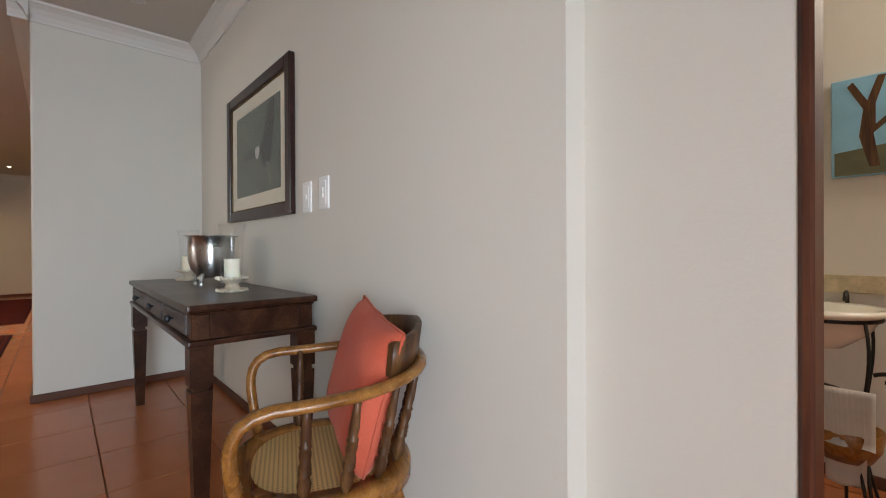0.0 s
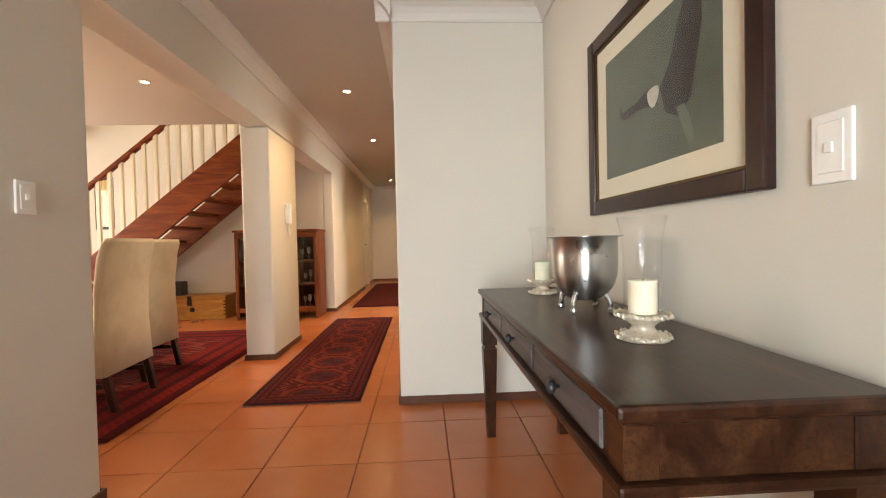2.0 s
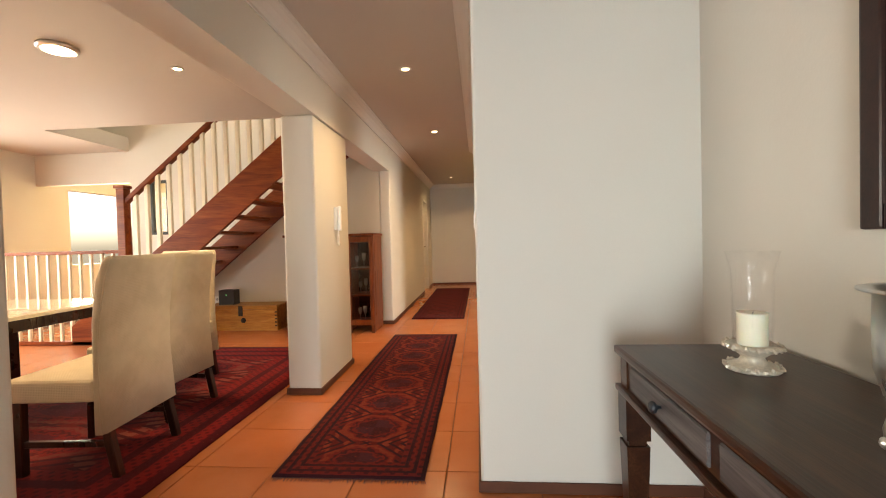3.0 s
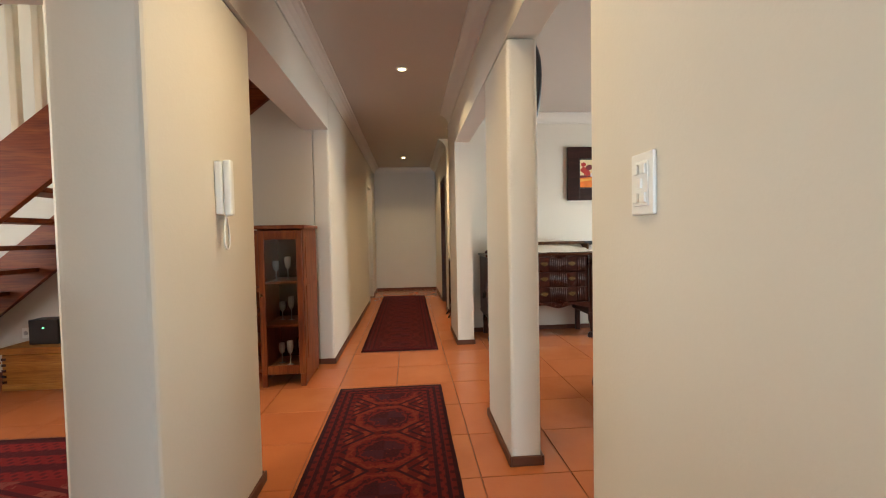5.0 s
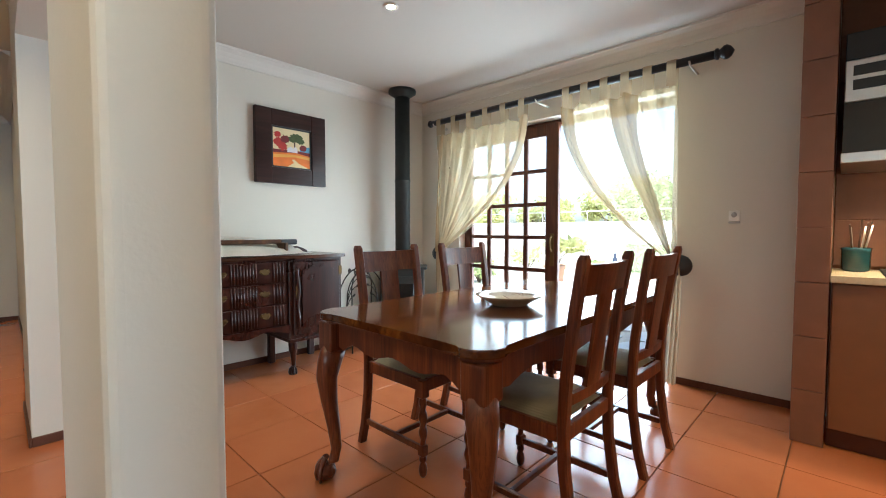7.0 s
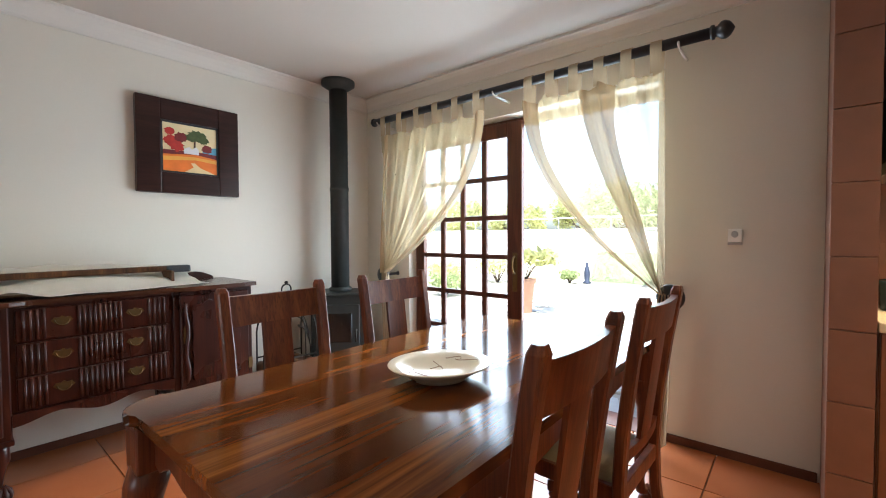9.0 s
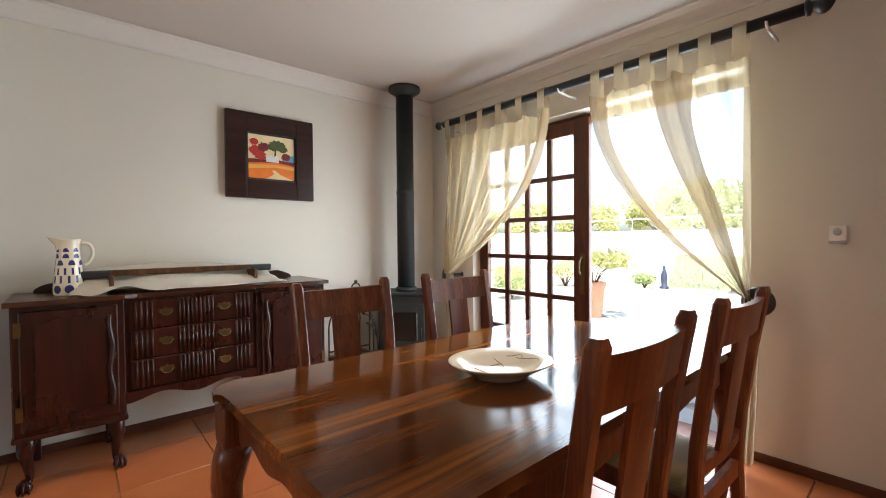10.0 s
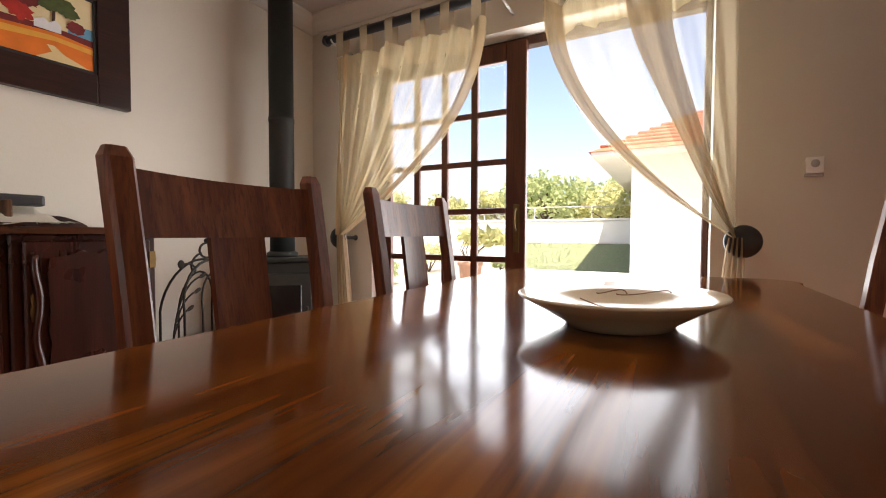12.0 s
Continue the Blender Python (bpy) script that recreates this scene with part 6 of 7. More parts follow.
def slip_chair(m):
    """Local -y is the front."""
    c = thing("upholstered_chair", m, "cream slip-covered high-back chair on dark wooden legs", "chair", "cream chairs")
    bm = bmesh.new()
    rows = []
    prof = [(0.47, 0.19, 0.235, 0.235), (0.23, 0.19, 0.25, 0.24), (0.55, 0.185, 0.235, 0.232), (0.75, 0.185, 0.245, 0.228), (0.95, 0.205, 0.275, 0.222), (1.04, 0.235, 0.30, 0.218), (1.07, 0.25, 0.297, 0.205)]
    prof = prof[1:2] + prof[2:]
    for z, ya, yb, w in prof:
        w *= 1.13
        r = 0.02
        rows.append([bm.verts.new(p) for p in ((-w, ya + r, z), (-w + r, ya, z), (w - r, ya, z), (w, ya + r, z), (w, yb - r, z), (w - r, yb, z), (-w + r, yb, z), (-w, yb - r, z))])
    for a, b in zip(rows, rows[1:]):
        for i in range(8):
            bm.faces.new((a[i], a[(i + 1) % 8], b[(i + 1) % 8], b[i])).smooth = True
    bm.faces.new(rows[0][::-1]), bm.faces.new(rows[-1])
    part("backrest", bm, CREAM, c)
    part("seat", boxes((-0.265, 0.265, -0.25, 0.20, 0.38, 0.49), bev=0.025, seg=3), CREAM, c)
    part("seam", tube(bmesh.new(), [(1.13 * w * s - 0.004 * s, yb - 0.012, z) for s in (1,) for z, ya, yb, w in prof], 0.004, 6), CREAM, c)
    for s in (-1, 1):
        part("front_leg", square_bar(bmesh.new(), [(s * 0.205, -0.215, 0), (s * 0.205, -0.21, 0.385)], 0.04, 0.04, 0.004), SIDEW, c)
        part("back_leg", square_bar(bmesh.new(), [(s * 0.215, 0.27, 0), (s * 0.215, 0.23, 0.2), (s * 0.215, 0.215, 0.42)], 0.04, 0.04, 0.004), SIDEW, c)
        part("stretcher", boxes((s * 0.21 - 0.012, s * 0.21 + 0.012, -0.19, 0.21, 0.15, 0.18), bev=0.003), SIDEW, c)
    return c


sc = slip_chair(pose(-1.70, 5.09, 0, 0, 0, -86) @ Matrix.Scale(1.04, 4))
for m in (pose(-1.88, 5.73, 0, 0, 0, -91), pose(-2.17, 6.22, 0, 0, 0, -2), pose(-3.6, 5.0, 0, 0, 0, 90), pose(-3.6, 5.6, 0, 0, 0, 88)):
    copy_thing(sc, m)


def lounge_table():
    t = thing("lounge_table", pose(-2.80, 5.25, 0), "dark wooden table with a pale stone top", "table")
    part("top", boxes((-0.5, 0.5, -0.75, 0.75, 0.74, 0.765), bev=0.006, seg=2), CERAM, t, "pale top")
    part("frame", boxes((-0.46, 0.46, -0.7, 0.7, 0.665, 0.739), bev=0.004), SIDEW, t)
    for sx in (-1, 1):
        for sy in (-1, 1):
            part("leg", square_bar(bmesh.new(), [(sx * 0.41, sy * 0.65, 0), (sx * 0.41, sy * 0.65, 0.67)], 0.07, 0.07), SIDEW, t)


lounge_table()


def staircase():
    s = thing("staircase", pose(0, 0, 0), "open red-brown wooden stairs with cream balusters", "stairs")
    k, za, xa = 0.806, 2.20, -2.0
    line = lambda x: za + k * (x - xa)
    xs, xe = -4.45, -1.04
    for y0, y1 in ((7.575, 7.62), (8.56, 8.605)):
        lo = 0.45
        poly = [(xs, max(0.0, line(xs))), (xe, line(xe)), (xe, line(xe) - lo), (xa - (za - lo) / k, 0.0), (xs, 0.0)]
        part("stringer", prism(bmesh.new(), poly, 1, y0, y1, 0.005), STAIRW, s)
    n = 14
    for i in range(n):
        z = 0.19 * (i + 1)
        x = xa + (z - za + 0.13) / k
        part("tread", boxes((x - 0.04, x + 0.245, 7.62, 8.56, z - 0.035, z), bev=0.006, seg=2), STAIRW, s)
    part("newel_post", boxes((-3.79, -3.69, 7.55, 7.65, 0, 1.85), bev=0.008, seg=2), STAIRW, s)
    part("newel_cap", boxes((-3.805, -3.675, 7.535, 7.665, 1.85, 1.885), bev=0.006, seg=2), STAIRW, s)
    rail = bmesh.new()
    pts = [(-3.69, line(-3.69) + 0.83), (xe - 0.5, line(xe - 0.5) + 0.83), (xe - 0.5, line(xe - 0.5) + 0.9), (-3.69, line(-3.69) + 0.9)]
    part("handrail", prism(rail, pts, 1, 7.565, 7.635, 0.012), STAIRW, s)
    for i in range(15):
        x = -3.58 + 0.142 * i
        part("baluster", square_bar(bmesh.new(), [(x, 7.6, line(x) - 0.01), (x, 7.6, line(x) + 0.85)], 0.046, 0.04, 0.004), CREAMP, s, "cream painted square baluster")
    g = thing("landing_balustrade", pose(0, 0, 0), "cream balustrade with a dark rail beside the stairs", "balustrade")
    part("rail", boxes((-5.6, -3.80, 7.57, 7.63, 1.09, 1.13), bev=0.008, seg=2), STAIRW, g)
    part("bottom_rail", boxes((-5.6, -3.80, 7.575, 7.625, 0.0, 0.05), bev=0.005), STAIRW, g)
    for i in range(14):
        x = -5.72 + 0.14 * i
        part("baluster", square_bar(bmesh.new(), [(x, 7.6, 0.05), (x, 7.6, 1.09)], 0.034, 0.034, 0.004), CREAMP, g)


CREAMP = plain("cream_gloss_paint", (0.74, 0.68, 0.54), 0.35, 0, 0.04)
staircase()


def glass_cabinet():
    c = thing("display_cabinet", pose(0, 0, 0), "red-brown wooden display cabinet with two glazed doors", "cabinet")
    y0, y1, h = 8.13, 8.60, 1.257
    part("middle_body", boxes((-1.70, -1.24, y1 - 0.02, y1, 0.1, 1.22), (-1.70, -1.24, y0 + 0.07, y1 - 0.02, 1.19, 1.22), (-1.70, -1.24, y0 + 0.07, y1 - 0.02, 0.1, 0.13)), CABW, c)
    part("flap", boxes((-1.698, -1.242, y0 + 0.075, y0 + 0.1, 0.78, 1.19), bev=0.005), CABW, c, "panelled desk flap")
    part("flap_panel", boxes((-1.64, -1.30, y0 + 0.07, y0 + 0.08, 0.84, 1.13), bev=0.006), CABW, c)
    part("middle_rail", boxes((-1.698, -1.242, y0 + 0.072, y1 - 0.022, 0.735, 0.775), bev=0.004), CABW, c)
    for z in (0.32, 0.53):
        part("shelf", boxes((-1.698, -1.242, y0 + 0.08, y1 - 0.022, z, z + 0.018)), CABW, c)
    for a, b in ((-2.04, -1.70), (-1.24, -0.90)):
        f = 0.05
        part("side_panel", boxes((a, a + 0.018, y0 + 0.02, y1, 0.02, h - 0.02)), CABW, c)
        part("side_panel", boxes((b - 0.018, b, y0 + 0.02, y1, 0.02, h - 0.02)), CABW, c)
        part("back_panel", boxes((a + 0.018, b - 0.018, y1 - 0.014, y1, 0.1, h - 0.02)), SIDEW, c)
        part("side_inset", boxes((b, b + 0.005, y0 + 0.08, y1 - 0.05, 0.2, 0.78), (b, b + 0.005, y0 + 0.08, y1 - 0.05, 0.84, 1.17), bev=0.003), CABW, c)
        part("floor_panel", boxes((a + 0.018, b - 0.018, y0 + 0.02, y1 - 0.014, 0.1, 0.12)), CABW, c)
        for z in (0.46, 0.80):
            part("shelf", boxes((a + 0.018, b - 0.018, y0 + 0.05, y1 - 0.014, z, z + 0.016)), CABW, c)
        part("cornice", boxes((a - 0.02, b + 0.02, y0 - 0.015, y1, h - 0.03, h), bev=0.008, seg=2), CABW, c)
        d = part("door", boxes((a + 0.004, a + f, y0, y0 + 0.02, 0.1, h - 0.04), (b - f, b - 0.004, y0, y0 + 0.02, 0.1, h - 0.04), (a + f, b - f, y0, y0 + 0.02, 0.1, 0.17), (a + f, b - f, y0, y0 + 0.02, h - 0.11, h - 0.04), bev=0.004), CABW, c)
        part("door_pane", boxes((a + f, b - f, y0 + 0.008, y0 + 0.011, 0.17, h - 0.11)), PANE, d)
        part("knob", lathe(bmesh.new(), [(0.004, 0), (0.01, 0.01), (0.011, 0.018), (0.0005, 0.022)], 12, m=Matrix.Translation((a + 0.026, y0, 0.72)) @ pose(0, 0, 0, 90, 0, 0)), BRASS, d)
        for lx in (a + 0.025, b - 0.025):
            for ly in (y0 + 0.03, y1 - 0.03):
                part("foot", square_bar(bmesh.new(), [(lx, ly, 0), (lx, ly, 0.1)], 0.04, 0.04, 0.004), CABW, c)
    q = random.Random(8)
    for a in (-1.94, -1.86, -1.78, -1.15, -1.07, -0.99):
        for z in (0.12, 0.476, 0.816):
            hh = q.uniform(0.1, 0.2)
            g = thing("stemmed_glass", pose(a + q.uniform(-0.01, 0.01), 8.36 + q.uniform(-0.06, 0.06), z), "clear stemmed glass standing on a cabinet shelf", "glass", "cabinet glassware")
            part("glass", lathe(bmesh.new(), [(0.0005, 0), (0.026, 0.001), (0.024, 0.004), (0.004, 0.01), (0.004, hh * 0.45), (0.02, hh * 0.55), (0.027, hh * 0.75), (0.024, hh), (0.022, hh), (0.025, hh * 0.75), (0.0005, hh * 0.56)], 14), GLASSW, g)


GLASSW = plain("dull_glassware", (0.32, 0.33, 0.33), 0.12, 0, 0.3, 30)
glass_cabinet()


def chest():
    c = thing("pine_chest", pose(-2.77, 8.50, 0), "yellow pine chest with black iron straps", "chest")
    part("body", boxes((-0.5, 0.5, -0.17, 0.17, 0.015, 0.285), bev=0.005), PINE, c)
    part("lid", boxes((-0.51, 0.51, -0.18, 0.18, 0.288, 0.34), bev=0.007, seg=2), PINE, c)
    part("plinth", boxes((-0.505, 0.505, -0.175, 0.175, 0, 0.05), bev=0.004), PINE, c)
    h = part("hasp", boxes((-0.03, 0.03, -0.189, -0.179, 0.2, 0.335), bev=0.003), IRON, c)
    part("lock_plate", lathe(bmesh.new(), [(0.035, 0), (0.034, 0.006), (0.0005, 0.008)], 16, m=Matrix.Translation((0.03, -0.17, 0.14)) @ pose(0, 0, 0, 90, 0, 0)), IRON, c)
    for s in (-1, 1):
        for k in range(5):
            part("dovetail", boxes((s * 0.485 - 0.016, s * 0.485 + 0.016, -0.1725, -0.168, 0.06 + 0.045 * k, 0.08 + 0.045 * k)), SIDEW, c)
    b = thing("black_box", pose(-3.02, 8.48, 0.34), "small black electronic box with a green light", "box")
    part("case", boxes((-0.11, 0.11, -0.07, 0.07, 0, 0.2), bev=0.006, seg=2), RODB, b)
    part("indicator", boxes((-0.008, 0.008, -0.0715, -0.0698, 0.13, 0.137)), glow("green_indicator", (0.2, 1.0, 0.4), 1.0), b)
    t = thing("power_drill", pose(-3.48, 8.42, 0), "orange and black power tool standing on the floor", "tool")
    part("body", shift(lathe(bmesh.new(), [(0.01, -0.09), (0.03, -0.08), (0.034, 0.0), (0.026, 0.06), (0.014, 0.07), (0.008, 0.12)], 14), Matrix.Translation((0, 0, 0.2)) @ pose(0, 0, 0, 0, 90, 0)), plain("orange_plastic", (0.5, 0.11, 0.03), 0.45), t)
    part("grip", boxes((-0.05, -0.005, -0.018, 0.018, 0.04, 0.19), bev=0.008, seg=2), RODB, t)
    part("battery", boxes((-0.075, 0.03, -0.03, 0.03, 0, 0.045), bev=0.008, seg=2), RODB, t)
    sk = thing("power_socket", pose(-3.36, 8.70, 0.38), "white double wall socket under the stairs", "socket")
    part("plate", boxes((-0.06, 0.06, -0.009, 0, -0.045, 0.045), bev=0.003), PLAST, sk)
    for q in (-0.028, 0.028):
        part("outlet", lathe(bmesh.new(), [(0.018, 0), (0.018, 0.003), (0.0005, 0.003)], 14, m=Matrix.Translation((q, -0.008, 0)) @ pose(0, 0, 0, 90, 0, 0)), GREYP, sk)


chest()


def stand():
    s = thing("barred_stand", pose(0.62, 10.72, 0), "dark wooden barred stand on scrolled feet", "stand")
    for x in (-0.13, 0.13):
        for y in (-0.11, 0.11):
            part("post", tube(bmesh.new(), [(x, y, 0.06), (x, y, 0.3), (x, y, 0.8)], [0.014, 0.018, 0.014], 8), SIDEW, s)
            part("foot", tube(bmesh.new(), [(x, y, 0.07), (x * 1.25, y * 1.25, 0.04), (x * 1.4, y * 1.4, 0.012)], 0.013, 8), SIDEW, s)
    for z in (0.14, 0.79):
        part("frame_rail", boxes((-0.14, 0.14, -0.12, -0.1, z, z + 0.03), (-0.14, 0.14, 0.1, 0.12, z, z + 0.03), (-0.14, -0.12, -0.1, 0.1, z, z + 0.03), (0.12, 0.14, -0.1, 0.1, z, z + 0.03)), SIDEW, s)
    for k in range(4):
        for y in (-0.11, 0.11):
            part("bar", tube(bmesh.new(), [(-0.08 + 0.053 * k, y, 0.16), (-0.08 + 0.053 * k, y, 0.8)], 0.007, 6), SIDEW, s)
    part("tray", boxes((-0.13, 0.13, -0.11, 0.11, 0.13, 0.142)), SIDEW, s)


stand()

# ---- kitchen seen past the tiled wall end ----
CLAY = plain("brown_wall_tile", (0.20, 0.086, 0.05), 0.5, 0, 0.25, 6)
core = struct("wall_kitchen_end", boxes((3.235, 3.744, 6.2, 6.33, 0, TOP)), CLAY, "short wall end clad in brown tiles", "wall")
for k in range(9):
    z0 = 0.285 * k + 0.003
    part("tile", boxes((3.22, 3.2345, 6.197, 6.333, z0, min(TOP - 0.004, z0 + 0.2825)), bev=0.002), CLAY, core)
back = struct("backsplash", boxes((3.80, 3.819, 3.3, 6.198, 0.9, TOP)), GROUT, "brown tiled kitchen backsplash", "backsplash")
for j in range(6):
    for i in range(6):
        y1, z0 = 6.195 - 0.303 * i, 0.92 + 0.27 * j
        part("tile", boxes((3.787, 3.80, y1 - 0.301, y1, z0, z0 + 0.268), bev=0.002), CLAY, back)


def kitchen_unit():
    u = thing("kitchen_base_unit", pose(0, 0, 0), "orange-brown kitchen base unit under a cream worktop", "cabinet")
    mk = plain("orange_brown_panel", (0.19, 0.075, 0.03), 0.4, 0, 0.12, 8)
    part("carcass", boxes((3.26, 3.78, 3.32, 6.19, 0.1, 0.86)), mk, u)
    part("plinth", boxes((3.29, 3.78, 3.32, 6.19, 0, 0.1)), SKIRT, u)
    for i in range(5):
        y = 6.185 - 0.57 * i
        d = part("door", boxes((3.243, 3.26, y - 0.565, y, 0.105, 0.855), bev=0.003), mk, u)
        part("handle", tube(bmesh.new(), [(3.243, y - 0.5, 0.78), (3.215, y - 0.5, 0.78), (3.215, y - 0.5, 0.66), (3.243, y - 0.5, 0.66)], 0.006, 6), CHROME, d)
    w = thing("worktop", pose(0, 0, 0), "cream stone kitchen worktop with a lit edge", "worktop")
    part("slab", boxes((3.215, 3.785, 3.31, 6.194, 0.862, 0.90), bev=0.006, seg=2), plain("cream_stone", (0.62, 0.52, 0.36), 0.25, 0, 0.12, 60), w)
    h = thing("gas_hob", pose(3.5, 5.64, 0.90), "black glass gas hob with steel burners", "hob")
    part("plate", boxes((-0.24, 0.24, -0.36, 0.36, 0, 0.012), bev=0.004), BLACK, h)
    for x, y in ((-0.11, -0.2), (0.11, -0.2), (-0.11, 0.2), (0.11, 0.2), (0, 0)):
        b = part("burner", lathe(bmesh.new(), [(0.045, 0.012), (0.045, 0.024), (0.03, 0.026), (0.03, 0.034), (0.0005, 0.035)], 18, x, y), CHROME, h)
        part("pan_support", boxes((x - 0.08, x + 0.08, y - 0.004, y + 0.004, 0.034, 0.046), (x - 0.004, x + 0.004, y - 0.08, y - 0.005, 0.034, 0.046), (x - 0.004, x + 0.004, y + 0.005, y + 0.08, 0.034, 0.046)), IRON, b)
    for k in range(5):
        part("knob", lathe(bmesh.new(), [(0.016, 0.012), (0.015, 0.03), (0.0005, 0.031)], 14, -0.21, -0.16 + 0.08 * k), CHROME, h)
    e = thing("cooker_hood", pose(3.5, 5.72, 1.46), "steel and black glass cooker hood with lit lamps", "cooker hood")
    bm = bmesh.new()
    lo = [bm.verts.new(p) for p in ((-0.27, -0.45, 0.05), (0.28, -0.45, 0.05), (0.28, 0.45, 0.05), (-0.27, 0.45, 0.05))]
    hi = [bm.verts.new(p) for p in ((-0.2, -0.45, 0.31), (0.28, -0.45, 0.31), (0.28, 0.45, 0.31), (-0.2, 0.45, 0.31))]
    bm.faces.new(lo[::-1]), bm.faces.new(hi)
    for i in range(4):
        bm.faces.new((lo[i], lo[(i + 1) % 4], hi[(i + 1) % 4], hi[i]))
    part("glass_front", bm, RODB, e, "sloping black glass front")
    part("skirt", boxes((-0.275, 0.28, -0.455, 0.455, 0.0, 0.05), bev=0.003), CHROME, e)
    part("body", boxes((-0.2, 0.28, -0.45, 0.45, 0.312, 0.52), bev=0.004), CHROME, e)
    part("upper_panel", boxes((-0.185, 0.28, -0.45, 0.45, 0.522, 0.66), bev=0.004), RODB, e, "black upper panel")
    part("chimney", boxes((0.0, 0.28, -0.15, 0.15, 0.662, 1.08)), CHROME, e)
    for z in (0.37, 0.44):
        part("vent", boxes((-0.204, -0.199, 0.26, 0.42, z, z + 0.05), bev=0.001), RODB, e, "dark vent slot")
    for y in (-0.25, 0.25):
        part("hood_lamp", lathe(bmesh.new(), [(0.03, -0.003), (0.03, 0.002), (0.0005, 0.002)], 18, -0.12, y), BULB, e, "glowing hood lamp")
        lamp("hood_beam", "AREA", 1.2, WARM, look((3.38, 5.72 + y, 1.45), (3.38, 5.72 + y, 0)), 0.06, None, 130)
    c = thing("utensil_crock", pose(3.60, 6.10, 0.90), "teal glazed crock with kitchen utensils", "crock")
    part("pot", lathe(bmesh.new(), [(0.05, 0), (0.06, 0.01), (0.062, 0.11), (0.066, 0.13), (0.06, 0.132), (0.055, 0.11), (0.0005, 0.02)], 24), plain("teal_glaze", (0.015, 0.06, 0.075), 0.15, 0, 0.2, 8), c)
    q = random.Random(2)
    for k in range(7):
        a = q.uniform(0, 6.28)
        t = part("utensil", tube(bmesh.new(), [(0.02 * math.cos(a), 0.02 * math.sin(a), 0.03), (0.07 * math.cos(a), 0.07 * math.sin(a), 0.24 + 0.05 * q.random())], 0.005, 6), CHROME if k % 2 else OAKD, c)
    f = thing("potted_herb", pose(3.68, 5.2, 0.90), "green herb plant in a white pot", "plant")
    part("pot", lathe(bmesh.new(), [(0.04, 0), (0.055, 0.1), (0.058, 0.105), (0.052, 0.105), (0.0005, 0.09)], 20), CERAM, f)
    bm = bmesh.new()
    for k in range(160):
        p = Vector((q.gauss(0, 0.04), q.gauss(0, 0.05), 0.12 + abs(q.gauss(0, 0.05))))
        bm.faces.new([bm.verts.new(p + Vector((q.uniform(-0.02, 0.02), q.uniform(-0.02, 0.02), q.uniform(-0.015, 0.015)))) for _ in range(4)])
    part("leaves", bm, plain("herb_green", (0.05, 0.10, 0.03), 0.5, 0, 0.4, 30), f)


kitchen_unit()
for x, y in ((2.5, 5.3), (2.5, 4.2)):
    downlight(x, y, 4)

